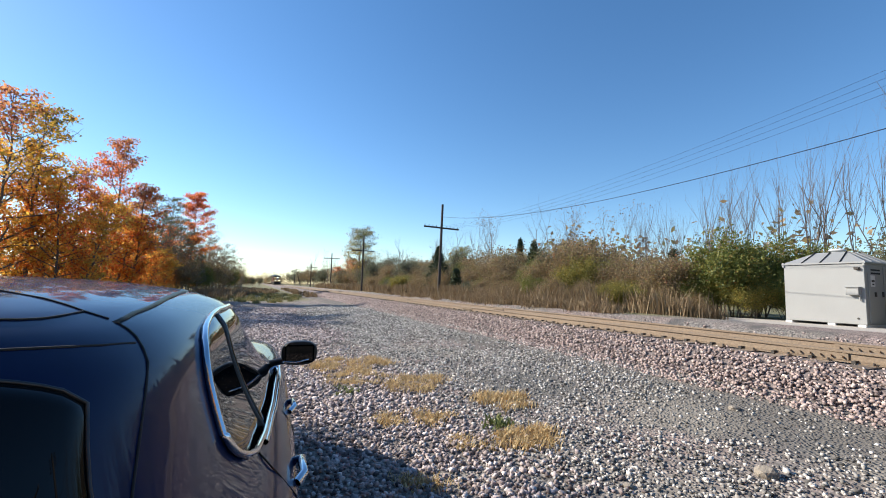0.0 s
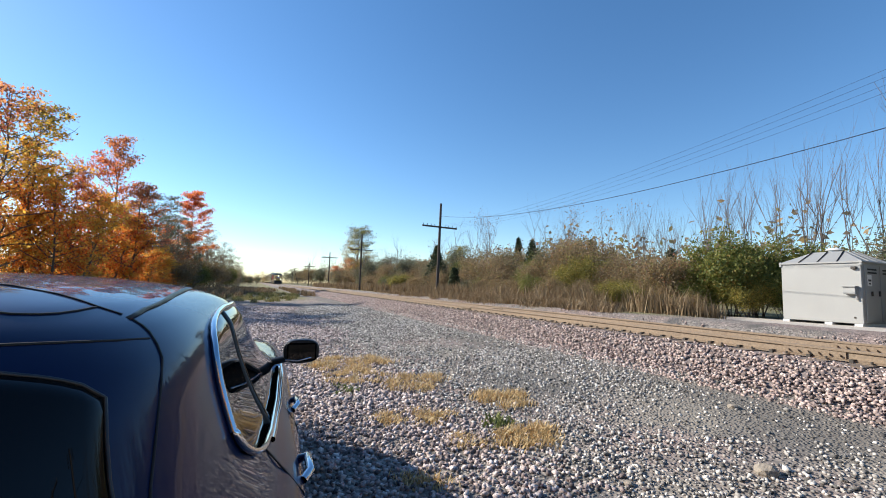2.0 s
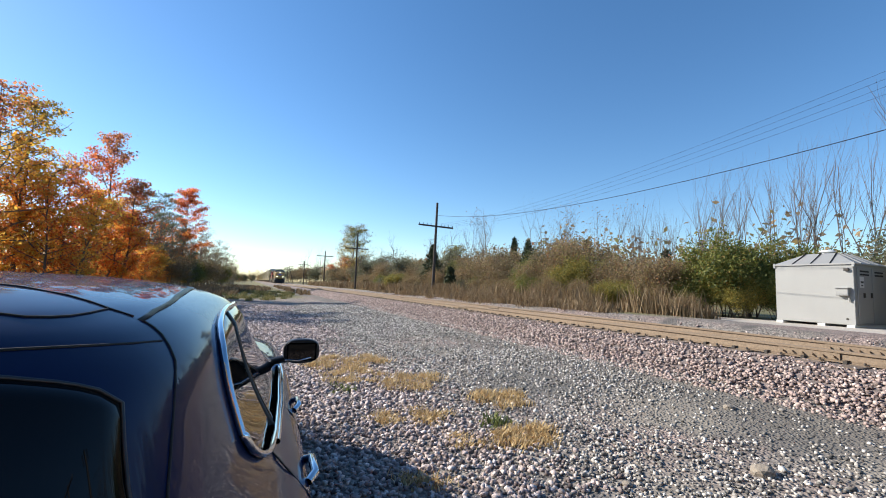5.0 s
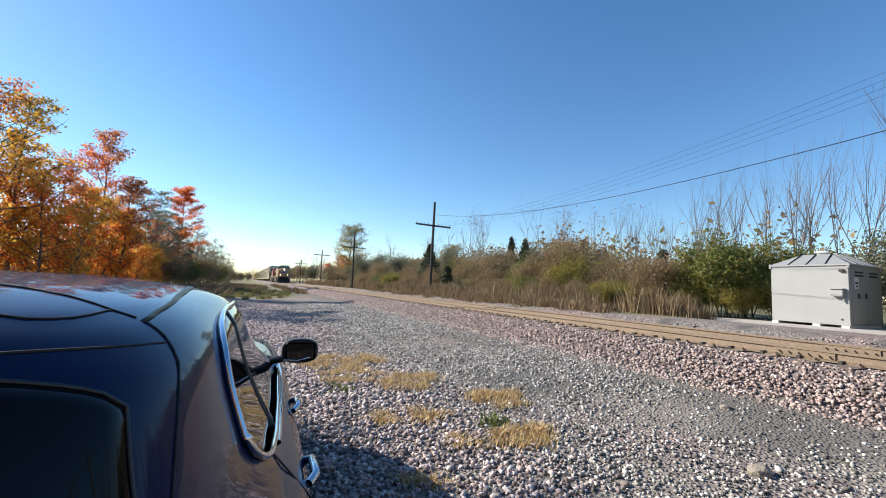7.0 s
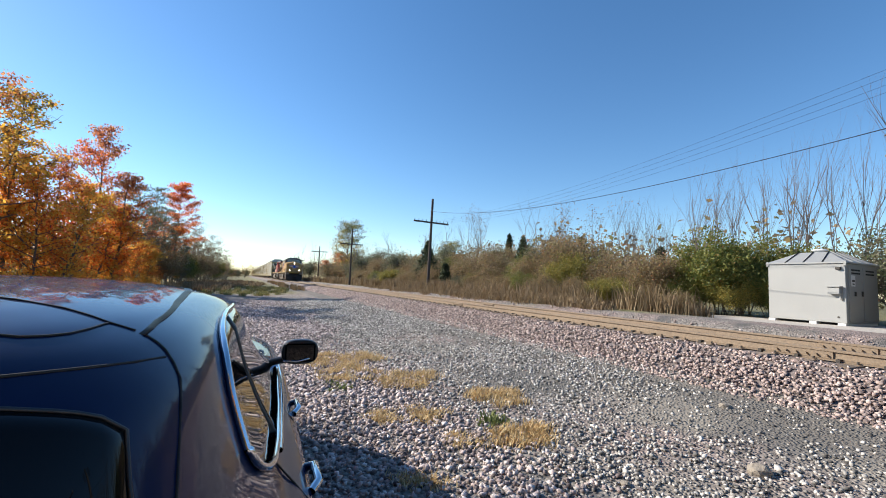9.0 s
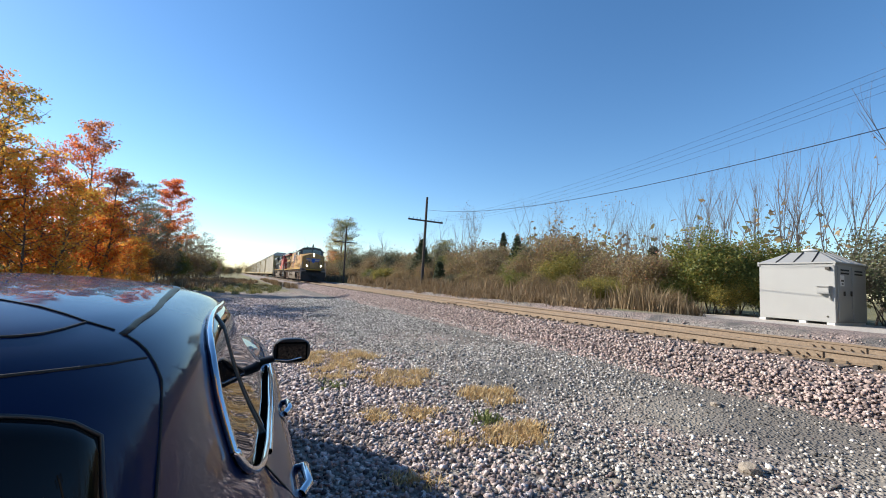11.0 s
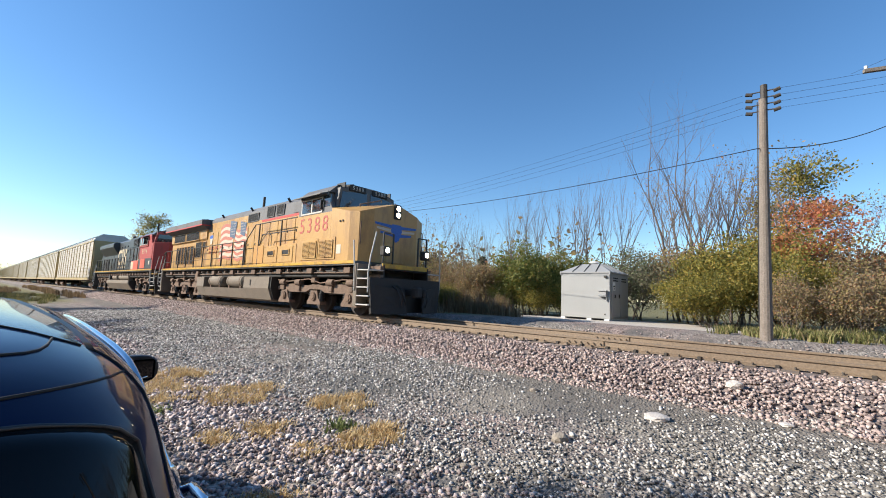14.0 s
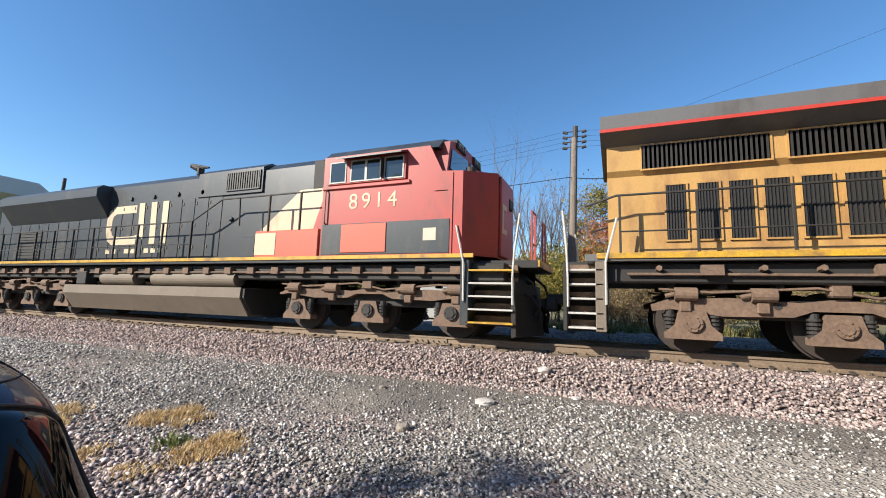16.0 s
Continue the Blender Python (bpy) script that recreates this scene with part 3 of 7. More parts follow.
# ---- plants ----
def tubes(branches, sides=5):
    """branches: list of (points, radii). One joined set of tapered tubes, their rings carried along without twist."""
    vs, fs = [], []
    for pts, rad in branches:
        prev, u = None, None
        for i, (p, r) in enumerate(zip(pts, rad)):
            d = (pts[min(i + 1, len(pts) - 1)] - pts[max(i - 1, 0)]).normalized()
            if u is not None:
                u = u - d * u.dot(d)
            if u is None or u.length < 1e-3:
                u = d.orthogonal()
            u.normalize()
            w = d.cross(u)
            start = len(vs)
            for k in range(sides):
                a = 6.2832 * k / sides
                vs.append(p + (u * math.cos(a) + w * math.sin(a)) * r)
            if prev is not None:
                for k in range(sides):
                    j = (k + 1) % sides
                    fs.append((prev + k, prev + j, start + j, start + k))
            prev = start
    return vs, fs


def grow(rng, start, way, length, radius, level, out, tips, spread=0.6, rise=0.25, kids=(5, 7, 4), seg=6, wobble=0.12):
    pts, rad = [start.copy()], [radius]
    d = way.normalized()
    for i in range(seg):
        d = (d + Vector((rng.gauss(0, wobble), rng.gauss(0, wobble), rng.gauss(0, wobble * 0.6) + rise * 0.12))).normalized()
        pts.append(pts[-1] + d * (length / seg))
        rad.append(radius * (1 - 0.8 * (i + 1) / seg))
    out.append((pts, rad))
    if level <= 0:
        tips.extend(pts[2:])
        return
    n = kids[min(level, len(kids)) - 1]
    for k in range(n):
        f = rng.uniform(0.28, 0.98)
        i = min(int(f * seg), seg - 1)
        p = pts[i].lerp(pts[i + 1], f * seg - i)
        a = rng.uniform(0, 6.2832)
        side = Vector((math.cos(a), math.sin(a), 0.0))
        w = (d * (1 - spread) + side * spread + Vector((0, 0, rise))).normalized()
        grow(rng, p, w, length * rng.uniform(0.38, 0.62) * (1.15 - 0.5 * f), rad[i] * 0.55, level - 1, out, tips, spread, rise, kids, 4, wobble)


def leaves(rng_seed, centres, per, jitter, size, shape=None):
    rng = np.random.default_rng(rng_seed)
    c = np.repeat(np.array(centres, float), per, 0)
    c = c + rng.normal(0, 1, c.shape) * jitter
    n = len(c)
    a, b = rng.normal(0, 1, (n, 3)), rng.normal(0, 1, (n, 3))
    a /= np.linalg.norm(a, axis=1, keepdims=True)
    b -= (b * a).sum(1, keepdims=True) * a
    b /= np.linalg.norm(b, axis=1, keepdims=True)
    s = size * rng.uniform(0.6, 1.35, (n, 1))
    bend = np.cross(a, b) * s * 0.25
    v = np.stack([c - a * s, c - b * s * 0.6 + bend, c + a * s, c + b * s * 0.6 + bend], 1).reshape(-1, 3)
    f = np.arange(4 * n).reshape(n, 4)
    return v, f


def make_tree(name, seed, height, lean, trunk_r, levels, kids, spread, rise, per, jitter, leaf, leafmat, barkmat, label, category, wobble=0.1, group="", low=0.0, stems=1):
    rng = random.Random(seed)
    top = empty(name, pose(0, 0, 0), label, category, group)
    out, tips = [], []
    for s in range(stems):
        off = Vector((rng.uniform(-1, 1), rng.uniform(-1, 1), 0)) * (0.0 if stems == 1 else 0.08 * height)
        way = Vector((rng.uniform(-lean, lean), rng.uniform(-lean, lean), 1))
        grow(rng, off + Vector((0, 0, -0.15)), way, height * rng.uniform(0.78, 1.0), trunk_r * (1 if stems == 1 else 0.7), levels, out, tips, spread, rise, kids, 8, wobble)
    v, f = tubes(out, 5)
    raw("trunk", [tuple(p) for p in v], f, barkmat, top)
    if per > 0 and tips:
        cs = [p for p in tips if p.z > low * height]
        pv, pf = leaves(seed, [tuple(p) for p in cs], per, jitter, leaf)
        raw("crown", pv, pf, leafmat, top)
    return top


def setp(ob, x, y, z=None, yaw=0, s=1.0, sz=None):
    ob.matrix_basis = pose(x, y, (ground_z(x) if z is None else z), 0, 0, yaw) @ Matrix.Diagonal((s, s, sz or s, 1))
    return ob


def again(ob, x, y, yaw, s=1.0, sz=None):
    c = copy_thing(ob, Matrix())
    return setp(c, x, y, None, yaw, s, sz)


L_orange = island_mat("leaf_orange", [(0, (0.54, 0.12, 0.03)), (0.3, (0.76, 0.21, 0.04)), (0.65, (0.84, 0.32, 0.06)), (0.9, (0.84, 0.46, 0.09)), (1, (0.40, 0.22, 0.05))], 0.7, through_light=0.62)
L_gold = island_mat("leaf_gold", [(0, (0.60, 0.25, 0.04)), (0.35, (0.80, 0.40, 0.06)), (0.7, (0.85, 0.54, 0.09)), (0.9, (0.56, 0.42, 0.09)), (1, (0.74, 0.24, 0.05))], 0.7, through_light=0.62)
L_red = island_mat("leaf_red", [(0, (0.44, 0.09, 0.05)), (0.4, (0.70, 0.17, 0.07)), (0.8, (0.80, 0.26, 0.08)), (1, (0.78, 0.38, 0.09))], 0.7, through_light=0.62)
L_green = island_mat("leaf_green", [(0, (0.07, 0.10, 0.025)), (0.4, (0.15, 0.18, 0.04)), (0.75, (0.23, 0.23, 0.05)), (0.93, (0.30, 0.25, 0.05)), (1, (0.28, 0.13, 0.04))], 0.6, through_light=0.4)
L_yelgreen = island_mat("leaf_yellow_green", [(0, (0.10, 0.11, 0.03)), (0.4, (0.20, 0.19, 0.04)), (0.8, (0.36, 0.30, 0.06)), (1, (0.45, 0.28, 0.06))], 0.6, through_light=0.4)
L_brown = island_mat("leaf_brown", [(0, (0.16, 0.12, 0.075)), (0.4, (0.27, 0.20, 0.12)), (0.65, (0.36, 0.25, 0.13)), (0.85, (0.25, 0.24, 0.08)), (1, (0.42, 0.17, 0.09))], 0.8, through_light=0.35)
L_cedar = island_mat("leaf_cedar", [(0, (0.02, 0.032, 0.014)), (0.5, (0.04, 0.06, 0.022)), (1, (0.075, 0.09, 0.03))], 0.8)
L_grey = island_mat("leaf_grey", [(0, (0.12, 0.11, 0.075)), (0.5, (0.19, 0.17, 0.11)), (1, (0.16, 0.20, 0.09))], 0.8, through_light=0.3)

L_rust = island_mat("leaf_rust", [(0, (0.36, 0.11, 0.07)), (0.4, (0.60, 0.22, 0.11)), (0.8, (0.72, 0.34, 0.15)), (1, (0.40, 0.25, 0.10))], 0.7, through_light=0.55)
L_olive = island_mat("leaf_olive", [(0, (0.22, 0.14, 0.04)), (0.4, (0.40, 0.27, 0.05)), (0.75, (0.52, 0.38, 0.07)), (1, (0.30, 0.28, 0.08))], 0.7, through_light=0.55)
M_twig = mat("bark_grey_brown", (0.19, 0.15, 0.125), (0.12, 0.095, 0.08), rough=0.95, scale=4, bump=0.3)


def full_tree(name, seed, height, width, mats, label, group, twig_gap=0.2, leaf=0.10, per=6, trunks=2, low=0.07, bark=None, peak=0.42):
    """A broadleaf tree in leaf from near the ground to its tip: trunks, rising limbs in uneven tiers, and sprays of leaves with gaps between."""
    rng = random.Random(seed)
    top = empty(name, pose(0, 0, 0), label, "tree", group)
    wood, sprays = [], [[] for _ in mats]
    for q in range(trunks):
        a0 = rng.uniform(0, 6.28)
        foot = Vector((math.cos(a0), math.sin(a0), 0)) * (0.0 if q == 0 else width * rng.uniform(0.12, 0.3))
        h = height * (1.0 if q == 0 else rng.uniform(0.62, 0.86))
        n = 12
        pts = []
        drift = Vector((0, 0, 0))
        for i in range(n + 1):
            drift += Vector((rng.gauss(0, 0.07), rng.gauss(0, 0.07), 0))
            pts.append(foot * (1 + 0.9 * i / n) + drift + Vector((0, 0, -0.2 + (h + 0.2) * i / n)))
        wood.append((pts, [height * 0.0105 * (1 - 0.93 * i / n) + 0.012 for i in range(n + 1)]))
        limbs = int(46 if q == 0 else 30)
        for k in range(limbs):
            f = low + (0.985 - low) * (k + rng.random()) / limbs
            if rng.random() < twig_gap:
                continue
            i = min(int(f * n), n - 1)
            p = pts[i].lerp(pts[i + 1], f * n - i)
            swell = math.sin(math.pi * min(1.0, (f / peak) * 0.5 if f < peak else 0.5 + 0.5 * (f - peak) / (1 - peak))) ** 0.7
            reach = 0.5 * width * (0.22 + 0.78 * swell) * rng.uniform(0.55, 1.12) * (1.0 if q == 0 else 0.75)
            az = 2.4 * k + rng.uniform(-0.7, 0.7)
            d = Vector((math.cos(az), math.sin(az), rng.uniform(0.25, 0.85))).normalized()
            limb = [p.copy()]
            for j in range(5):
                d = (d + Vector((rng.gauss(0, 0.12), rng.gauss(0, 0.12), rng.gauss(0.03, 0.1)))).normalized()
                limb.append(limb[-1] + d * reach / 5)
            wood.append((limb, [0.004 * height * (1 - f) + 0.02 - 0.0035 * j for j in range(6)]))
            tone = min(len(mats) - 1, max(0, int((f + rng.gauss(0, 0.16)) * len(mats))))
            for j in range(1, 6):
                for _ in range(3 if j > 1 else 1):
                    e = limb[j] + Vector((rng.gauss(0, 0.3), rng.gauss(0, 0.3), rng.gauss(0, 0.12))) * (0.4 + 0.25 * reach)
                    wood.append(([limb[j], (limb[j] + e) / 2 + Vector((0, 0, 0.04)), e], [0.012, 0.009, 0.005]))
                    if rng.random() > twig_gap * 0.7:
                        sprays[tone].append((*e, 0.0))
                        sprays[tone].append((*((limb[j] + e) / 2), 0.0))
    v, f = tubes(wood, 4)
    raw("trunk", [tuple(p) for p in v], f, bark or M_bark, top)
    for k, (m, c) in enumerate(zip(mats, sprays)):
        if c and per:
            cs = np.array(c)[:, :3]
            r = np.random.default_rng(seed * 7 + k)
            c2 = np.repeat(cs, per, 0)
            c2 = c2 + r.normal(0, 1, c2.shape) * np.array((0.27, 0.27, 0.13))
            lv, lf = leaves(seed + k, c2, 1, 0.03, leaf)
            raw("crown", lv, lf, m, top)
    return top


def west_trees():
    g = "autumn trees along the lot"
    gold = full_tree("maple_tree", 1, 13.2, 8.4, (L_orange, L_gold, L_gold, L_rust), "maple tree with golden leaves and a pinkish crown", g, 0.34)
    setp(gold, -14.75, 34.0, 0, 20)
    tall = full_tree("maple_tree", 2, 13.4, 6.8, (L_gold, L_orange, L_gold, L_olive), "tall maple tree with olive and golden leaves", g, 0.26, per=7, peak=0.5)
    setp(tall, -14.4, 37.0, 0, 0)
    orange = full_tree("maple_tree", 3, 14.2, 7.0, (L_orange, L_orange, L_red, L_rust), "maple tree with bright orange leaves, rusty at its top", g, 0.10, per=8, trunks=2, peak=0.5)
    setp(orange, -11.8, 46.0, 0, 0)
    red = full_tree("maple_tree", 4, 14.4, 6.6, (L_orange, L_red, L_red, L_red), "slender maple tree with rust-red leaves", g, 0.06, per=13, trunks=1)
    setp(red, -9.1, 70.0, 0, 0)
    ash = full_tree("ash_tree", 5, 12.0, 6.4, (L_grey, L_grey), "thin grey-green ash tree, half bare", g, 0.2, 0.08, 5, 3, 0.1, M_barkpale)
    setp(ash, -10.5, 62.0, 0, 0)
    young = full_tree("maple_tree", 6, 8.4, 6.2, (L_gold, L_orange, L_gold), "young maple tree in golden leaf down to the ground", g, 0.3, trunks=3, low=0.03, peak=0.35)
    setp(young, -12.3, 36.0, 0, 0, 0.95)
    bare = full_tree("ash_tree", 7, 10.0, 6.5, (L_grey, L_brown), "bare grey thicket tree with few dry leaves", g, 0.3, 0.07, 2, 4, 0.05, M_barkpale)
    setp(bare, -8.0, 80.0, 0, 0, 1.02)
    for x, y, yaw, k in ((-17.6, 32.0, 80, 0.95), (-18.8, 40, 200, 1.0)):
        again(gold, x, y, yaw, k)
    for x, y, yaw, k in ((-20.0, 34, 110, 0.95),):
        again(tall, x, y, yaw, k)
    for x, y, yaw, k in ((-13.0, 40.5, 130, 0.70), (-12.6, 53, 220, 0.6)):
        again(orange, x, y, yaw, k)
    for x, y, yaw, k in ((-12.2, 42.0, 70, 1.0), (-10.4, 47.8, 250, 0.7), (-16.2, 33.2, 330, 0.6), (-10.0, 54, 190, 0.6), (-9.8, 60, 280, 0.6)):
        again(young, x, y, yaw, k)
    again(red, -11.5, 68, 120, 0.62)
    again(ash, -9.6, 13.0, 40, 0.6, 0.84)
    for x, y, yaw, k in ((-11.6, 58, 90, 0.95), (-8.8, 66, 170, 0.6), (-12.5, 72, 20, 0.9)):
        again(ash, x, y, yaw, k)
    for x, y, yaw, k in ((-9.4, 75, 40, 0.85), (-7.2, 86, 150, 0.95), (-6.2, 94, 10, 0.92), (-5.2, 101, 210, 0.85), (-8.5, 106, 280, 0.9), (-3.9, 112, 30, 0.74), (-10.5, 92, 60, 1.0), (-5.5, 124, 90, 0.7)):
        again(bare, x, y, yaw, k)
    # unseen trees behind the camera, added to close the place and darken car reflections
    for x, y, yaw, k in ((-11, -9.5, 10, 1.0), (-6.5, -11, 50, 1.05), (-2.0, -12, 140, 1.05), (2.5, -12.5, 200, 1.0), (-14, -4, 30, 1.0), (-9, -14, 90, 1.2), (-4, -15, 260, 1.2), (1, -15.5, 330, 1.2)):
        again(young if k == 1.0 else tall, x, y, yaw, k)


west_trees()


def bushes():
    g = "brush beyond the track"
    kinds = []
    for i, (lm, txt) in enumerate(((L_green, "dense green shrub with small leaves"), (L_brown, "brown tangled shrub losing its leaves"), (L_yelgreen, "yellow-green shrub in autumn leaf"), (L_brown, "rusty brown shrub of thin twigs"), (L_grey, "thin shrub with grey-green leaves"))):
        kinds.append(make_tree("shrub", 20 + i, 3.0, 0.5, 0.035, 2, (6, 8), 0.6, 0.25, (20, 8, 15, 5, 10)[i], 0.24, 0.05, lm, M_twig, txt, "shrub", group=g, stems=9, wobble=0.16))
    seq = [(17.8, 10.6, 0, 0.86), (18.8, 12.4, 0, 0.8), (17.4, 14.0, 1, 0.72), (19.7, 9.3, 0, 0.8), (20.5, 6.4, 4, 0.9), (20.8, 4.0, 1, 1.0), (19.6, 2.4, 2, 0.85), (18.4, 1.2, 2, 0.7),
           (17.2, 3.0, 2, 0.62), (16.6, 12.4, 1, 0.8), (17.0, 15.8, 3, 0.75), (16.4, 17.6, 2, 0.7), (17.2, 19.5, 1, 1.05), (16.2, 21.4, 3, 0.9), (17.2, 23.6, 0, 0.75), (16.4, 26.0, 3, 0.9), (17.4, 28.5, 1, 1.05),
           (16.6, 31.5, 3, 0.85), (17.6, 34.5, 0, 0.8), (16.8, 38, 4, 1.0), (17.8, 42, 1, 1.1), (17, 46.5, 3, 1.0), (18, 51, 4, 1.2), (17, 56, 1, 1.1), (18, 62, 3, 1.2), (17.5, 69, 4, 1.3), (18, 77, 1, 1.3), (17, 86, 3, 1.3), (18, 97, 4, 1.4),
           (15.6, -0.6, 3, 0.6), (16.4, -1.9, 1, 0.62), (15.2, 0.6, 3, 0.5), (16.0, -3.4, 1, 0.55), (17.0, -4.8, 3, 0.6), (16.6, -6.5, 1, 0.55), (18.5, -7.5, 2, 0.6), (19.2, -4.2, 0, 0.55), (20.5, -0.8, 3, 0.9), (21.5, 1.5, 2, 1.2), (22, -3, 1, 0.9), (21, -9, 3, 0.7), (24, -12, 2, 0.7),
           (21, 11.5, 4, 0.85), (21.5, 15, 1, 0.85), (20.5, 18.5, 3, 0.95), (21, 22.5, 1, 1.3), (20.5, 27, 4, 1.25), (21, 32, 1, 1.35), (21, 38, 3, 1.35), (22, 45, 4, 1.4), (22, 54, 1, 1.5), (23, 64, 3, 1.6), (23, 76, 4, 1.7), (22, 90, 1, 1.8), (20, 112, 3, 1.8), (19, 130, 4, 1.8), (18, 150, 1, 1.8), (18, 175, 3, 2.0), (17, 205, 4, 2.2)]
    seq += [(16.9, 11.4, 0, 0.5), (17.6, 9.9, 2, 0.48), (16.3, 13.0, 1, 0.5), (18.6, 9.2, 0, 0.55), (15.6, 12.2, 3, 0.42), (15.2, 10.6, 3, 0.3)]
    low = random.Random(31)
    for y in np.arange(13.6, 64, 1.5):
        x = 14.9 + low.uniform(-0.6, 0.7)
        seq.append((x, float(y) + low.uniform(-0.5, 0.5), low.choice((0, 1, 1, 2, 3, 3, 4)), low.uniform(0.38, 0.66)))
    used = set()
    rng = random.Random(12)
    for x, y, k, s in seq:
        if k not in used:
            used.add(k); setp(kinds[k], x, y, None, rng.uniform(0, 360), s * 1.08)
        else:
            again(kinds[k], x, y, rng.uniform(0, 360), s * rng.uniform(0.95, 1.15), s * rng.uniform(0.88, 1.15))
    west = [(-8.5, 60, 1, 1.3), (-7.6, 68, 0, 1.2), (-7.0, 78, 1, 1.4), (-6.0, 86, 3, 1.4), (-5.6, 96, 0, 1.2), (-5.4, 106, 1, 1.3), (-4.8, 118, 3, 1.3), (-5, 130, 0, 1.2), (-6.0, 142, 1, 1.2), (-5, 158, 3, 1.2), (-4, 180, 1, 1.1), (-3.0, 205, 4, 1.2), (-2, 235, 1, 1.3), (1, 270, 4, 1.4)]
    # out-of-view shrubs behind and left of the camera, added to darken car reflections
    west += [(-7, -8.5, 0, 1.2), (-4.5, -9, 1, 1.2), (-2, -8.5, 0, 1.25), (0.5, -9, 0, 1.2), (3, -9.5, 1, 1.2), (5.5, -10, 0, 1.2), (-9.5, -6, 0, 1.3), (-11, -2, 1, 1.2), (-12, 2.5, 0, 1.2)]
    for x, y, k, s in west:
        again(kinds[k], x, y, rng.uniform(0, 360), s)


bushes()


def bare_trees():
    g = "bare trees behind the brush"
    kinds = [make_tree("bare_tree", 40, 7.0, 0.12, 0.06, 2, (5, 7), 0.32, 0.5, 0, 0, 0, None, M_twig, "slender leafless sapling with upright limbs", "tree", group=g, stems=4),
             make_tree("bare_tree", 41, 7.5, 0.2, 0.05, 2, (5, 6), 0.35, 0.5, 0, 0, 0, None, M_twig, "clump of leafless thin saplings", "tree", group=g, stems=5),
             make_tree("bare_tree", 42, 9.5, 0.08, 0.12, 3, (4, 5, 8), 0.45, 0.42, 0, 0, 0, None, M_twig, "leafless grey tree with many fine twigs", "tree", group=g, stems=2),
             make_tree("bare_tree", 43, 8.0, 0.1, 0.07, 2, (5, 7), 0.4, 0.4, 1, 0.2, 0.06, L_brown, M_twig, "nearly bare tree with a few brown leaves", "tree", group=g, stems=3)]
    seq = [(20, 12.5, 0, 0.88), (20.8, 11.6, 1, 0.84), (21.4, 13.8, 0, 0.72), (21, 10.3, 1, 0.88), (22, 9.4, 0, 0.98), (22.5, 7.9, 1, 1.0), (20.5, 15.2, 1, 0.6), (24, 6, 3, 0.9), (23, 4.6, 2, 0.95), (24.5, 3.6, 2, 1.0), (22.5, 3.0, 2, 0.85), (25.5, 2.2, 3, 1.05), (23, 1.4, 3, 0.85), (26, 5, 2, 1.0),
           (20, 16.5, 0, 0.7), (22.5, 19, 1, 0.8), (21, 24, 3, 0.8), (23, 29, 2, 0.75), (21, 36.5, 3, 1.0), (22.5, 41, 2, 0.85), (19.5, 46, 3, 0.75), (24, 52, 2, 0.9), (18.5, 57, 2, 0.72), (20, 66, 2, 0.8), (19, 75, 3, 0.9), (21, 84, 2, 0.95), (19, 98, 3, 1.0), (18.5, 120, 2, 1.0), (20, 140, 3, 1.1), (19, 165, 2, 1.2), (26, 20, 1, 0.9), (27, 26, 3, 0.95), (28, 34, 2, 0.9),
           (27, -1, 3, 0.7), (30, -6, 3, 0.75), (34, -2, 3, 0.9)]
    used = set()
    rng = random.Random(2)
    for x, y, k, s in seq:
        if k not in used:
            used.add(k); setp(kinds[k], x, y, None, rng.uniform(0, 360), s)
        else:
            again(kinds[k], x, y, rng.uniform(0, 360), s)
    t = full_tree("oak_tree", 50, 7.4, 5.2, (L_rust, L_olive, L_yelgreen), "oak tree with olive and yellow-green autumn leaves", g, 0.3, 0.07, 8, 2, 0.15, M_twig, 0.55)
    setp(t, 24.5, 0.4, None, 0, 1.0)
    again(t, 20, 89.5, 40, 1.75)
    again(t, 30, 60, 90, 1.0)
    o = full_tree("oak_tree", 51, 5.2, 4.4, (L_brown, L_rust, L_rust), "small tree with rusty orange-brown leaves", g, 0.28, 0.065, 8, 3, 0.05, M_twig)
    setp(o, 21.5, 0.0, None, 0, 0.9)
    for x, y, s in ((42, -7, 1.1), (45, -10, 1.2), (40, -12, 0.9), (48, -14, 1.3), (44, -18, 1.1), (52, -9, 1.3), (50, -22, 1.3), (38, -20, 0.9), (20.5, 100, 1.3)):
        again(o, x, y, x * 13, s)


bare_trees()


def cedar(x, y, h, w, seed, label):
    rng = np.random.default_rng(seed)
    top = empty("cedar_tree", pose(x, y, ground_z(x)), label, "tree")
    cylp("trunk", M_bark, top, (0, 0, -0.2), (0, 0, h * 0.9), 0.09, 8, r2=0.02)
    n = 1500
    t = rng.random(n) ** 1.4
    r = w * (1 - t) ** 0.75 * (0.55 + 0.45 * rng.random(n)) * (0.8 + 0.25 * np.sin(t * 31 + seed))
    a = rng.uniform(0, 6.283, n)
    c = np.stack([r * np.cos(a), r * np.sin(a), h * (0.06 + 0.94 * t)], -1)
    v, f = leaves(seed, c, 4, 0.09, 0.075)
    raw("crown", v, f, L_cedar, top)


cedar(19.5, 26.6, 4.6, 1.2, 1, "dark green cone-shaped cedar among the brush")
cedar(15.3, 35.6, 4.6, 1.7, 2, "dark green broad cedar beside the line pole")
cedar(22.5, 23.5, 4.6, 0.9, 3, "slim dark green cedar among the brush")
cedar(22, 16.6, 3.4, 0.8, 4, "slim dark green cedar among the brush")
cedar(14.8, 30.6, 2.3, 0.8, 5, "small round green cedar in dry grass")
cedar(24, 35, 6.0, 1.2, 6, "dark green cedar among the brush")


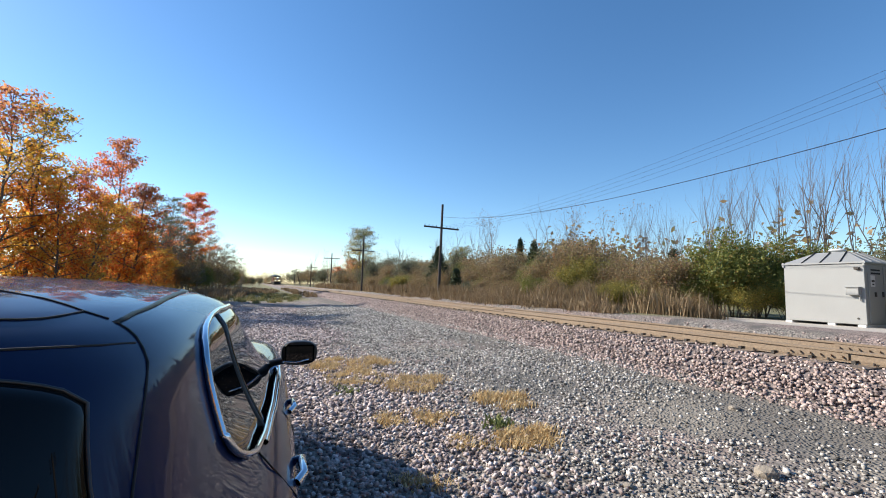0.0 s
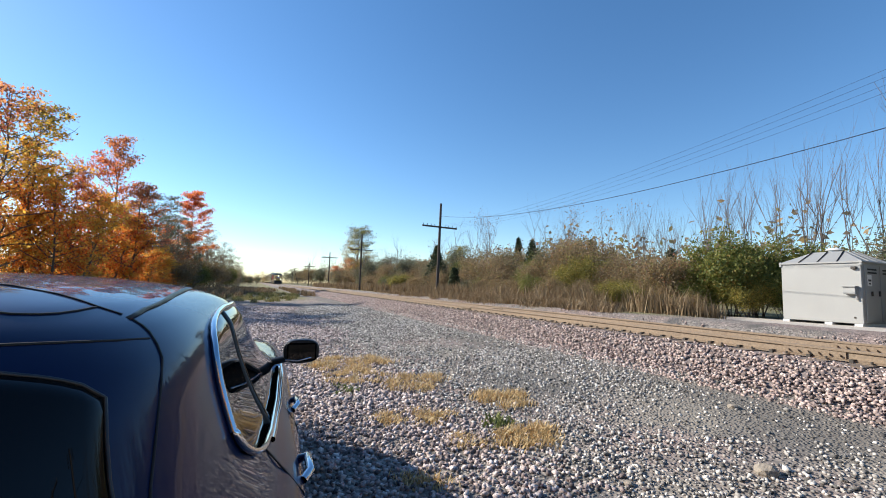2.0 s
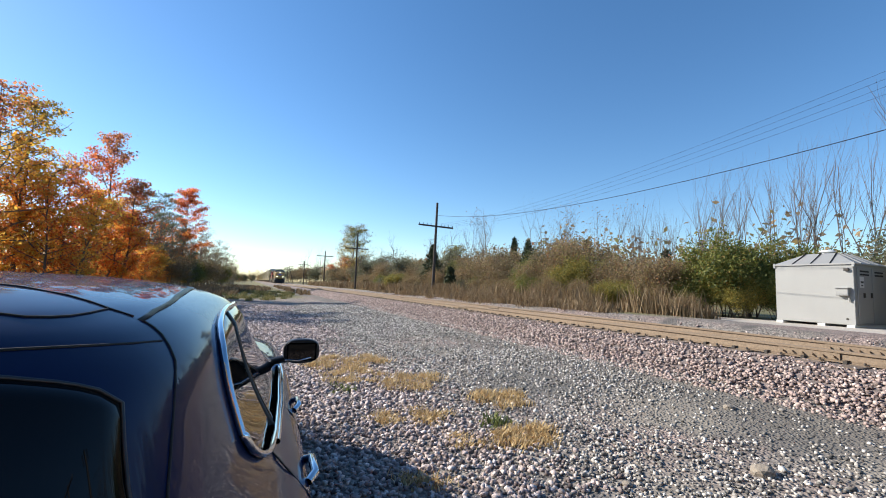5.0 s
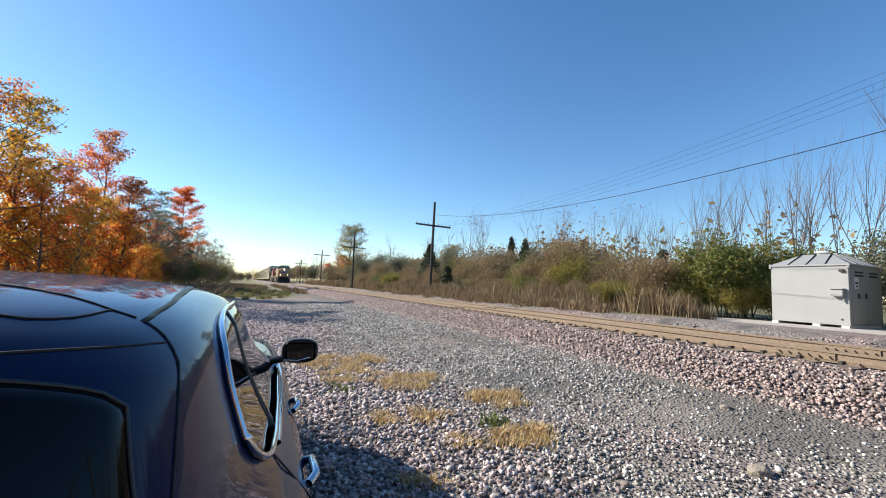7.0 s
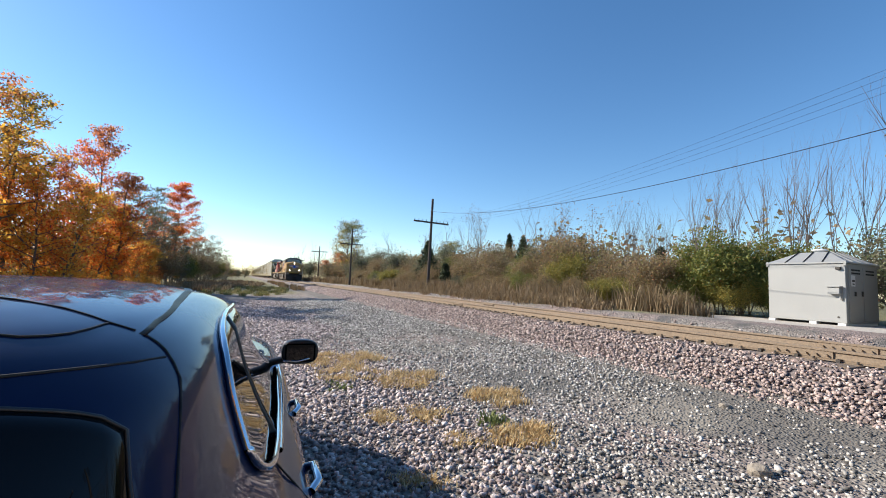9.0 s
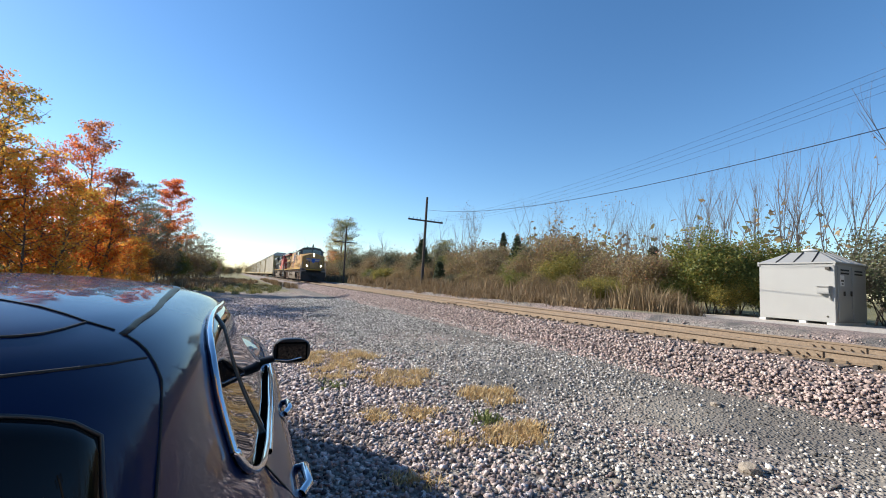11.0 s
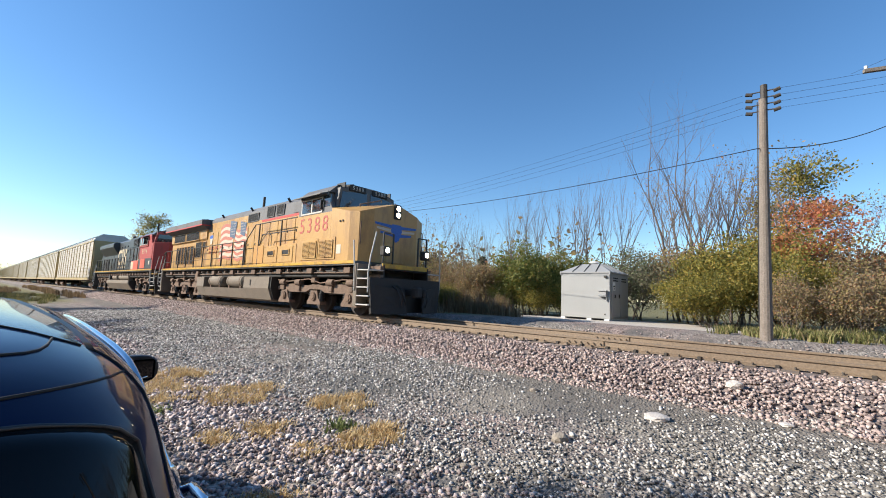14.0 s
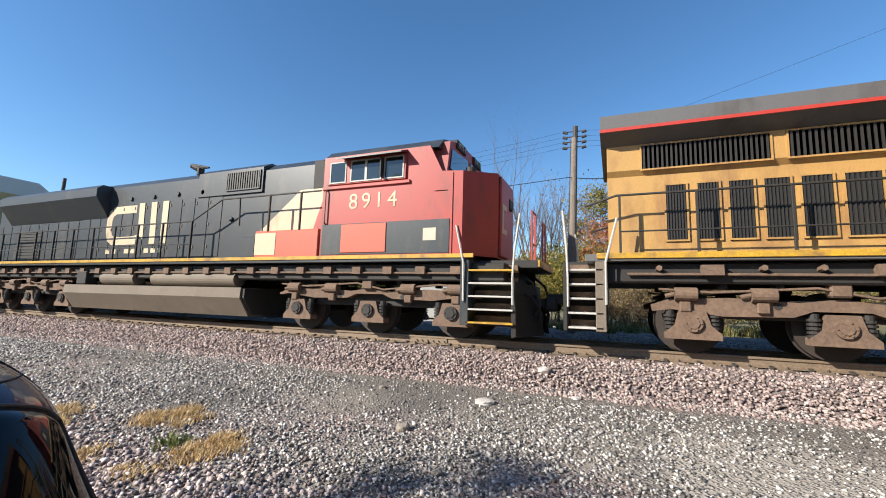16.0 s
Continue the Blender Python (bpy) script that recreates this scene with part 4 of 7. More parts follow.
def blades(name, cx, cy, rx, ry, n, h, material, label, seed, lean=0.6, width=0.006, zfun=None):
    rng = np.random.default_rng(seed)
    clumps = max(3, n // 70)
    ca, cr = rng.uniform(0, 6.283, clumps), np.sqrt(rng.random(clumps))
    pick = rng.integers(0, clumps, n)
    x = cx + 1.12 * rx * cr[pick] * np.cos(ca[pick]) + rng.normal(0, 0.07 + 0.02 * rx, n)
    y = cy + ry * cr[pick] * np.sin(ca[pick]) + rng.normal(0, 0.07 + 0.02 * ry, n)
    z = np.array([(zfun or lot_z)(a, b) for a, b in zip(x, y)])
    a = rng.uniform(0, 6.283, n)
    hh = h * rng.uniform(0.4, 1.2, n)
    ln = hh * lean * rng.uniform(0.3, 1.6, n)
    dx, dy = np.cos(a), np.sin(a)
    w = width * rng.uniform(0.6, 1.4, n)
    v = np.zeros((n, 5, 3))
    v[:, 0] = np.stack([x - dy * w, y + dx * w, z - 0.01], -1)
    v[:, 1] = np.stack([x + dy * w, y - dx * w, z - 0.01], -1)
    v[:, 2] = np.stack([x + dx * ln * 0.4 + dy * w * 0.8, y + dy * ln * 0.4 - dx * w * 0.8, z + hh * 0.6], -1)
    v[:, 3] = np.stack([x + dx * ln * 0.4 - dy * w * 0.8, y + dy * ln * 0.4 + dx * w * 0.8, z + hh * 0.6], -1)
    v[:, 4] = np.stack([x + dx * ln, y + dy * ln, z + hh], -1)
    i = 5 * np.arange(n)[:, None]
    f = np.concatenate([i + np.array([[0, 1, 2]]), i + np.array([[0, 2, 3]]), i + np.array([[3, 2, 4]])])
    ob = raw(name, v.reshape(-1, 3), f, material)
    return tagged(ob, label, "grass", kind="stuff")


G_straw = island_mat("dry_grass", [(0, (0.40, 0.26, 0.11)), (0.5, (0.60, 0.43, 0.21)), (0.85, (0.74, 0.58, 0.34)), (1, (0.36, 0.27, 0.12))], 0.8, through_light=0.3)
G_weed = island_mat("weed_green", [(0, (0.09, 0.12, 0.03)), (1, (0.22, 0.24, 0.07))], 0.7, through_light=0.3)
G_rough = island_mat("rough_grass", [(0, (0.10, 0.12, 0.03)), (0.45, (0.19, 0.19, 0.06)), (0.8, (0.30, 0.24, 0.11)), (1, (0.36, 0.28, 0.14))], 0.8, through_light=0.3)
G_tall = island_mat("tall_weeds", [(0, (0.16, 0.11, 0.06)), (0.5, (0.26, 0.18, 0.10)), (1, (0.36, 0.27, 0.16))], 0.85, through_light=0.25)
t = "straw-coloured tuft of dry grass on gravel"
blades("grass_tuft", 1.85, 8.7, 0.75, 0.75, 2600, 0.102, G_straw, t, 1, 0.9)
blades("grass_tuft", 1.75, 7.4, 0.5, 0.55, 1500, 0.075, G_straw, t, 2, 0.9)
blades("grass_tuft", 2.55, 6.6, 0.45, 0.5, 1500, 0.082, G_straw, t, 3, 0.9)
blades("grass_tuft", 1.9, 5.0, 0.38, 0.3, 1100, 0.068, G_straw, t, 4, 0.9)
blades("grass_tuft", 3.3, 5.2, 0.28, 0.45, 1100, 0.088, G_straw, t, 5, 0.9)
blades("grass_tuft", 2.75, 3.85, 0.36, 0.25, 1300, 0.082, G_straw, t, 6, 0.9)
blades("grass_tuft", 2.15, 4.05, 0.15, 0.15, 350, 0.054, G_straw, t, 7, 0.9)
blades("grass_tuft", 1.35, 3.3, 0.12, 0.12, 250, 0.068, G_straw, t, 8, 0.9)
blades("weed", 2.75, 4.4, 0.1, 0.1, 110, 0.09, G_weed, "small green weed growing in gravel", 9, 0.8, 0.012)
blades("weed", 1.3, 6.5, 0.3, 0.3, 180, 0.05, G_weed, "small green weeds growing in gravel", 10, 0.8, 0.012)
flat = lambda x, y: ground_z(x)
blades("rough_grass", 0.3, 50, 4.0, 14, 9000, 0.28, G_rough, "rough green and yellow grass at the lot's end", 11, 0.6, 0.02, flat)
blades("rough_grass", -2.5, 85, 5.5, 24, 7000, 0.55, G_tall, "brown and green weeds at the lot's end", 12, 0.5, 0.03, flat)
blades("tall_weeds", 13.6, 30, 1.2, 20, 9000, 0.95, G_tall, "tall brown dry weeds beyond the track", 13, 0.35, 0.016, flat)
blades("tall_weeds", 13.4, 75, 1.6, 30, 6000, 1.0, G_tall, "tall brown dry weeds beyond the track", 14, 0.35, 0.03, flat)
blades("tall_weeds", 15.0, 16, 0.7, 6, 4000, 0.7, G_tall, "tall brown dry weeds before the brush", 15, 0.4, 0.014, flat)
blades("tall_weeds", 12.4, 24, 0.6, 12, 5000, 0.5, G_tall, "brown dry weeds along the far side of the track", 18, 0.4, 0.014, flat)
blades("tall_weeds", 13.6, 0.5, 1.6, 2.0, 3000, 0.22, G_rough, "low weeds around the foot of the pole", 19, 0.6, 0.012, flat)
blades("tall_weeds", 15.2, -4.0, 1.4, 5.5, 5000, 0.35, G_rough, "low green and brown weeds around the pole", 16, 0.6, 0.014, flat)
blades("tall_weeds", 5.6, 75, 0.6, 34, 3500, 0.5, G_tall, "dry weeds along the ballast", 17, 0.4, 0.03, flat)


def far_woods():
    """Low dark line of distant woods that closes the view."""
    rng = np.random.default_rng(77)
    cs = []
    for x0, x1, y0, y1, h, n in ((-160, 60, 330, 420, 9, 900), (60, 200, 150, 330, 9, 900), (-120, -16, 110, 330, 11, 900), (36, 120, -160, -30, 7, 500), (34, 80, 20, 140, 8, 700), (-90, -30, -120, 100, 11, 900), (-30, 120, -160, -90, 9, 600)):
        x, y = rng.uniform(x0, x1, n), rng.uniform(y0, y1, n)
        b = np.array([0.5 + 0.5 * noise.noise((a * 0.05, c * 0.05, 0)) for a, c in zip(x, y)])
        cs.append(np.stack([x, y, h * (0.15 + 0.85 * rng.random(n)) * (0.55 + 0.6 * b)], -1))
    c = np.concatenate(cs)
    v, f = leaves(5, c, 32, 1.6, 0.3)
    ob = raw("far_woods", v, f, L_brown)
    tagged(ob, "distant line of brown autumn woods", "woods", kind="stuff")


far_woods()
blades("tall_weeds", 11.75, 27, 0.45, 17, 7000, 0.26, G_tall, "short brown weeds beside the far rail", 24, 0.6, 0.016, flat)
blades("tall_weeds", 12.3, 19.5, 0.7, 8, 7000, 0.36, G_tall, "brown dry weeds along the far side of the track", 21, 0.5, 0.016, flat)
blades("tall_weeds", 14.4, 15, 0.8, 6, 5000, 0.5, G_tall, "brown dry weeds before the brush", 22, 0.5, 0.016, flat)
blades("rough_grass", -3.5, 62, 4.0, 20, 5000, 0.6, G_tall, "brown weeds at the lot's end", 23, 0.5, 0.03, flat)


# ---- parked car ----
M_paint = mat("car_paint_blue", (0.003, 0.012, 0.052), (0.003, 0.010, 0.043), rough=0.42, metal=0.0, scale=1.0, bump=0, grain=0.05, coat=0.7)
M_paint.node_tree.nodes["Principled BSDF"].inputs["Coat Roughness"].default_value = 0.02
M_paint.node_tree.nodes["Principled BSDF"].inputs["Coat IOR"].default_value = 1.32
M_carglass = mat("car_glass_dark", (0.004, 0.005, 0.006), rough=0.02, bump=0, grain=0.0)
for q, level in ((M_paint, 0.06), (M_carglass, 0.22)):
    q.node_tree.nodes["Principled BSDF"].inputs["Specular IOR Level"].default_value = level
M_chrome = mat("car_chrome", (0.82, 0.83, 0.85), rough=0.12, metal=1.0, bump=0, grain=0.03)
M_trim = mat("car_black_trim", (0.02, 0.02, 0.022), rough=0.4, bump=0.05)
M_tyre = mat("tyre_rubber", (0.02, 0.02, 0.02), rough=0.9, bump=0.2)
M_lamp = mat("tail_lamp_red", (0.22, 0.01, 0.012), rough=0.1, bump=0, coat=1.0)

# height, half width, rear end, front end, squareness
CAR = ((0.28, 0.84, 0.16, 4.42, 5.0), (0.40, 0.94, 0.06, 4.55, 5.0), (0.58, 0.98, 0.0, 4.62, 4.6), (0.76, 1.0, 0.0, 4.62, 4.6), (0.90, 0.985, 0.03, 4.55, 4.8), (0.99, 0.93, 0.07, 4.30, 5.2),
       (1.05, 0.868, 0.11, 3.60, 5.4), (1.20, 0.777, 0.19, 3.20, 5.5), (1.36, 0.712, 0.26, 2.85, 5.4), (1.47, 0.677, 0.31, 2.62, 5.0), (1.53, 0.627, 0.34, 2.48, 4.6), (1.57, 0.557, 0.38, 2.34, 4.2), (1.595, 0.47, 0.46, 2.22, 4.0), (1.612, 0.38, 0.55, 2.08, 3.2), (1.627, 0.22, 0.78, 1.82, 2.6), (1.632, 0.06, 1.05, 1.5, 2.0))


def glide(z, k):
    """Column k of the table at a height, by a monotone curve with no corners."""
    zs, vs = [c[0] for c in CAR], [c[k] for c in CAR]
    if z <= zs[0] or z >= zs[-1]:
        return vs[0] if z <= zs[0] else vs[-1]
    i = max(j for j in range(len(zs) - 1) if zs[j] <= z)

    def slope(j):
        if j == 0 or j == len(zs) - 1:
            q = min(j, len(zs) - 2)
            return (vs[q + 1] - vs[q]) / (zs[q + 1] - zs[q])
        a, b = (vs[j] - vs[j - 1]) / (zs[j] - zs[j - 1]), (vs[j + 1] - vs[j]) / (zs[j + 1] - zs[j])
        return 0.0 if a * b <= 0 else 2 * a * b / (a + b)
    h = zs[i + 1] - zs[i]
    t = (z - zs[i]) / h
    return (2 * t ** 3 - 3 * t * t + 1) * vs[i] + (t ** 3 - 2 * t * t + t) * h * slope(i) + (3 * t * t - 2 * t ** 3) * vs[i + 1] + (t ** 3 - t * t) * h * slope(i + 1)


def girth(z):
    return [glide(z, k) for k in (1, 2, 3, 4)]


def car_point(z, a, out=0.0):
    """The body's skin at a height and an angle round the plan (0: right side, 90 degrees: front)."""
    w, yr, yf, n = girth(z)
    c, s = math.cos(a), math.sin(a)
    x = (w + out) * math.copysign(abs(c) ** (2 / n), c)
    y = (yr + yf) / 2 + ((yf - yr) / 2 + out) * math.copysign(abs(s) ** (2 / n), s)
    return Vector((x, y, z))


def car_side(z, y, side=1, out=0.0):
    """The body's skin at a height and a length, on one flank."""
    w, yr, yf, n = girth(z)
    t = min(abs(y - (yr + yf) / 2) / ((yf - yr) / 2), 1.0)
    return Vector((side * ((w) * (1 - t ** n) ** (1 / n) + out), y, z + out * 0.4))


def car_rear(z, x, out=0.0):
    w, yr, yf, n = girth(z)
    t = min(abs(x) / w, 1.0)
    return Vector((x, (yr + yf) / 2 - (yf - yr) / 2 * (1 - t ** n) ** (1 / n) - out, z + out * 0.35))


def car_tail(z, u, out=0.0):
    """The tail's skin at a height and a share of the half width."""
    return car_rear(z, u * glide(z, 1), out)


def sheet(name, fun, us, vs, m, parent, label="", thick=0.006):
    """A patch of skin: fun(u, v, out) over a net, with thickness."""
    a = [[fun(u, v, thick) for v in vs] for u in us]
    b = [[fun(u, v, -0.01) for v in vs] for u in us]
    nu, nv = len(us), len(vs)
    verts = [tuple(p) for r in a for p in r] + [tuple(p) for r in b for p in r]
    o = nu * nv
    f = [(i * nv + j, i * nv + j + 1, (i + 1) * nv + j + 1, (i + 1) * nv + j) for i in range(nu - 1) for j in range(nv - 1)]
    f += [tuple(o + k for k in q[::-1]) for q in f]
    edge = [i * nv for i in range(nu)] + [(nu - 1) * nv + j for j in range(1, nv)] + [i * nv + nv - 1 for i in range(nu - 2, -1, -1)] + [j for j in range(nv - 2, 0, -1)]
    f += [(edge[i], edge[(i + 1) % len(edge)], o + edge[(i + 1) % len(edge)], o + edge[i]) for i in range(len(edge))]
    bm = bmesh.new()
    vv = [bm.verts.new(p) for p in verts]
    for q in f:
        try:
            bm.faces.new([vv[k] for k in q])
        except ValueError:
            pass
    bmesh.ops.recalc_face_normals(bm, faces=bm.faces[:])
    return part(name, bm, m, parent, label, smooth=True)


def strip(name, pts, r, m, parent, label="", squash=1.0):
    pts = [Vector(p) for p in pts]
    v, f = tubes([(pts, [r] * len(pts))], 8)
    return raw(name, [tuple(p) for p in v], f, m, parent, label, smooth=True)


def lin(a, b, n):
    return [a + (b - a) * i / (n - 1) for i in range(n)]


def build_car():
    car = empty("parked_car", pose(CAR_X, CAR_Y, 0, 0, 0, CAR_YAW), "dark blue hatchback car with chrome window trim, parked on gravel", "car")
    zs = lin(0.28, 1.0, 22) + lin(1.02, 1.50, 30) + lin(1.51, 1.60, 20) + [1.605, 1.61, 1.614, 1.618, 1.621, 1.624, 1.6265, 1.6285, 1.63, 1.6312, 1.632]
    n = 220
    verts, faces = [], []
    for z in zs:
        for k in range(n):
            verts.append(tuple(car_point(z, 2 * math.pi * (k + 0.5) / n)))
    for i in range(len(zs) - 1):
        for k in range(n):
            j = (k + 1) % n
            faces.append((i * n + k, i * n + j, (i + 1) * n + j, (i + 1) * n + k))
    faces.append(tuple((len(zs) - 1) * n + k for k in range(n)))
    faces.append(tuple(range(n))[::-1])
    body = raw("body", verts, faces, M_paint, car, smooth=True)
    # side windows follow the skin, their rear end swept forward and down
    def top_z(y):
        return float(np.interp(y, [0.89, 0.915, 0.935, 0.955, 1.01, 1.08, 1.17, 1.35, 1.6, 2.1, 2.6, 3.0, 3.3], [1.25, 1.33, 1.385, 1.43, 1.47, 1.489, 1.50, 1.513, 1.519, 1.512, 1.455, 1.30, 1.10]))
    def low_z(y):
        return float(np.interp(y, [0.89, 0.905, 0.94, 1.0, 1.07, 1.14, 1.37, 1.93, 2.8, 3.3], [1.245, 1.212, 1.185, 1.156, 1.132, 1.115, 1.088, 1.05, 1.022, 1.02]))
    near_rear = [0.89, 0.9, 0.915, 0.93, 0.945, 0.96, 0.985, 1.01, 1.05, 1.1, 1.16]
    for side in (1, -1):
        for cut in (near_rear + lin(1.22, 1.47, 8), lin(1.5, 3.0, 20)):
            sheet("side_window", lambda u, v, o, s=side: car_side(low_z(u) + (top_z(u) - low_z(u)) * v, u, s, o), cut, lin(0.0, 1.0, 9), M_carglass, car, "dark tinted side window")
        ys = near_rear + lin(1.22, 3.0, 24)
        loop = [car_side(top_z(y), y, side, 0.008) for y in ys] + [car_side(low_z(y), y, side, 0.012) for y in ys[::-1]]
        strip("window_trim", loop + loop[:1], 0.010, M_chrome, car, "bright chrome window trim")
        strip("belt_trim", [car_side(low_z(y) - 0.018, y, side, 0.010) for y in lin(1.32, 3.2, 20)], 0.010, M_chrome, car, "bright chrome belt strip")
        strip("window_pillar", [car_side(z, 1.485, side, 0.004) for z in lin(1.085, 1.512, 10)], 0.007, M_trim, car)
        strip("door_seam", [car_side(z, 1.2 + 0.25 * max(0, 0.75 - z), side, 0.001) for z in lin(0.42, 1.09, 10)], 0.003, M_seam, body)
        strip("door_seam", [car_side(z, 2.0, side, 0.001) for z in lin(0.42, 1.04, 10)], 0.003, M_seam, body)
        strip("sill_trim", [car_side(0.33, y, side, 0.012) for y in lin(0.6, 4.0, 12)], 0.03, M_trim, car)
        for y in (1.32, 2.2):
            h = [car_side(0.93, y, side, 0.0), car_side(0.935, y + 0.03, side, 0.028), car_side(0.935, y + 0.17, side, 0.028), car_side(0.93, y + 0.2, side, 0.0)]
            strip("door_handle", h, 0.016, M_chrome, car, "chrome door handle")
        # roof ditch strip
        def ditch(y, v, o, s=side):
            z = float(np.interp(y, [0.68, 0.8, 1.2, 1.6, 2.0, 2.2], [1.548, 1.558, 1.574, 1.584, 1.589, 1.585]))
            p = car_side(z + 0.006 * v, y, s, o)
            p.x -= s * (0.018 * v); return p
        sheet("roof_strip", ditch, lin(0.68, 2.15, 24), (0.0, 1.0, 2.0), M_trim, car, "black roof channel strip", 0.004)
        # mirror
        bm = bmesh.new()
        bmesh.ops.create_uvsphere(bm, u_segments=20, v_segments=12, radius=1)
        for v in bm.verts:
            v.co = Vector((math.copysign(abs(v.co.x) ** 0.7, v.co.x) * 0.125, math.copysign(abs(v.co.y) ** 0.8, v.co.y) * 0.085, math.copysign(abs(v.co.z) ** 0.7, v.co.z) * 0.085))
            if v.co.y < -0.035:
                v.co.y = -0.035
        bmesh.ops.translate(bm, vec=(side * 1.05, 2.92, 1.14), verts=bm.verts)
        mir = part("door_mirror", bm, M_trim, car, "black door mirror", smooth=False)
        boxp("mirror_glass", M_carglass, mir, side * 1.05 - 0.1, side * 1.05 + 0.1, 2.876, 2.884, 1.075, 1.2, 0.01)
        strip("mirror_arm", [Vector((side * 0.86, 2.97, 1.06)), Vector((side * 0.98, 2.94, 1.09))], 0.025, M_trim, mir)
        strip("mirror_strip", [Vector((side * 0.94, 2.87, 1.085)), Vector((side * 1.03, 2.86, 1.08)), Vector((side * 1.13, 2.885, 1.1))], 0.006, M_chrome, mir)
        # tail lamp
        sheet("tail_lamp", lambda u, v, o, s=side: car_point(v, math.radians(-90 + s * u), o), lin(22, 50, 10), lin(0.86, 1.0, 5), M_lamp, car, "red tail lamp")
        for y in (0.82, 3.65):
            w = empty("wheel", pose(side * 0.80, y, 0.34), "alloy wheel with black tyre", "wheel")
            w.parent = car
            del w["category"]
            bm = bmesh.new(); cyl(bm, (-0.11, 0, 0), (0.11, 0, 0), 0.34, 28)
            bmesh.ops.bevel(bm, geom=[e for e in bm.edges if abs(e.verts[0].co.x - e.verts[1].co.x) < 1e-4], offset=0.03, segments=2, affect="EDGES")
            part("tyre", bm, M_tyre, w)
            bm = bmesh.new(); cyl(bm, (-0.115, 0, 0), (0.115, 0, 0), 0.22, 24)
            for k in range(5):
                a = 2 * math.pi * k / 5
                cyl(bm, (side * 0.118, 0, 0), (side * 0.122, 0.2 * math.cos(a), 0.2 * math.sin(a)), 0.03, 6)
            part("rim", bm, M_chrome, w)
    # rear
    def glass_top(u):
        return float(np.interp(abs(u), [0, 0.55, 0.70, 0.77, 0.82, 0.86, 0.885], [1.524, 1.519, 1.512, 1.503, 1.49, 1.475, 1.45]))
    us = lin(-0.885, -0.70, 10) + lin(-0.66, 0.66, 18) + lin(0.70, 0.885, 10)
    sheet("rear_window", lambda u, v, o: car_tail(1.0 + (glass_top(u) - 1.0) * v, u, o), us, lin(0.0, 1.0, 22), M_carglass, car, "dark tinted rear window")
    strip("rear_window_seal", [car_tail(1.0 + (1.45 - 1.0) * k / 9, -0.888, 0.004) for k in range(10)] + [car_tail(glass_top(u) + 0.003, u, 0.004) for u in us] + [car_tail(1.45 - (1.45 - 1.0) * k / 9, 0.888, 0.004) for k in range(10)], 0.003, M_trim, car)
    for side in (1, -1):
        edge = [(0.62, 0.16), (0.8, 0.19), (0.95, 0.24), (1.1, 0.325), (1.2, 0.395), (1.314, 0.474), (1.377, 0.529), (1.444, 0.588), (1.48, 0.63), (1.503, 0.652), (1.523, 0.672), (1.536, 0.679), (1.549, 0.684)]
        strip("hatch_seam", [car_side(z, y, side, 0.001) for z, y in edge], 0.0024, M_seam, body)
    strip("hatch_seam", [car_tail(1.537 - 0.036 * abs(u) ** 10, u, 0.001) for u in lin(-0.955, 0.955, 60)], 0.0022, M_seam, body)
    def on_roof(x, y):
        lo, hi = 1.36, 1.632
        for _ in range(30):
            z = (lo + hi) / 2
            w, yr, yf, n = girth(z)
            inside = (abs(x) / w) ** n + (abs(y - (yr + yf) / 2) / ((yf - yr) / 2)) ** n < 1
            lo, hi = (z, hi) if inside else (lo, z)
        return Vector((x, y, lo + 0.001))
    half = [(0.523, 0.67), (0.515, 0.61), (0.505, 0.57), (0.49, 0.54), (0.47, 0.515), (0.44, 0.502), (0.36, 0.492), (0.25, 0.485), (0.12, 0.48), (0.0, 0.478)]
    strip("spoiler_seam", [on_roof(x, y) for x, y in half] + [on_roof(-x, y) for x, y in half[-2::-1]], 0.002, M_seam, body)
    half = [(0.56, 0.685), (0.523, 0.675), (0.49, 0.69), (0.45, 0.708), (0.38, 0.72), (0.28, 0.726), (0.14, 0.73), (0.0, 0.73)]
    strip("roof_seam", [on_roof(x, y) for x, y in half] + [on_roof(-x, y) for x, y in half[-2::-1]], 0.002, M_seam, body)
    fin = prismp("aerial_fin", M_paint, car, [(0.78, 1.60), (0.95, 1.60), (0.80, 1.685)], "x", -0.02, 0.02, "shark-fin aerial", 0.006)
    sheet("bumper_trim", lambda u, v, o: car_point(v, math.radians(-90 + u), o + 0.01), lin(-50, 50, 24), lin(0.32, 0.5, 4), M_trim, car)
    wsh = sheet("windscreen", lambda u, v, o: car_point(v, math.radians(90 + u), o), lin(-30, 30, 20), lin(1.1, 1.46, 8), M_carglass, car)
    # a small car: nine tenths of the drawn width, a longer bonnet, its roof at the drawn height
    seen = set()
    def along(y):
        return float(np.interp(y, [-1, 0, 3.2, 4.7], [-0.9, 0, 2.88, 5.2]))
    for o in car.children_recursive:
        if o.name.startswith("wheel"):
            o.location = (o.location.x * 0.9, along(o.location.y), o.location.z)
        elif o.data and o.parent.name.split(".")[0] != "wheel" and o.data.name not in seen:
            seen.add(o.data.name)
            for v in o.data.vertices:
                z = v.co.z
                v.co = (v.co.x * 0.9, along(v.co.y), float(np.interp(z, [0.28, 0.9, 1.635, 1.8], [0.28, 0.9735, 1.635, 1.78])))


CAR_X, CAR_Y, CAR_YAW = -0.74, 0.28, -2.0
build_car()
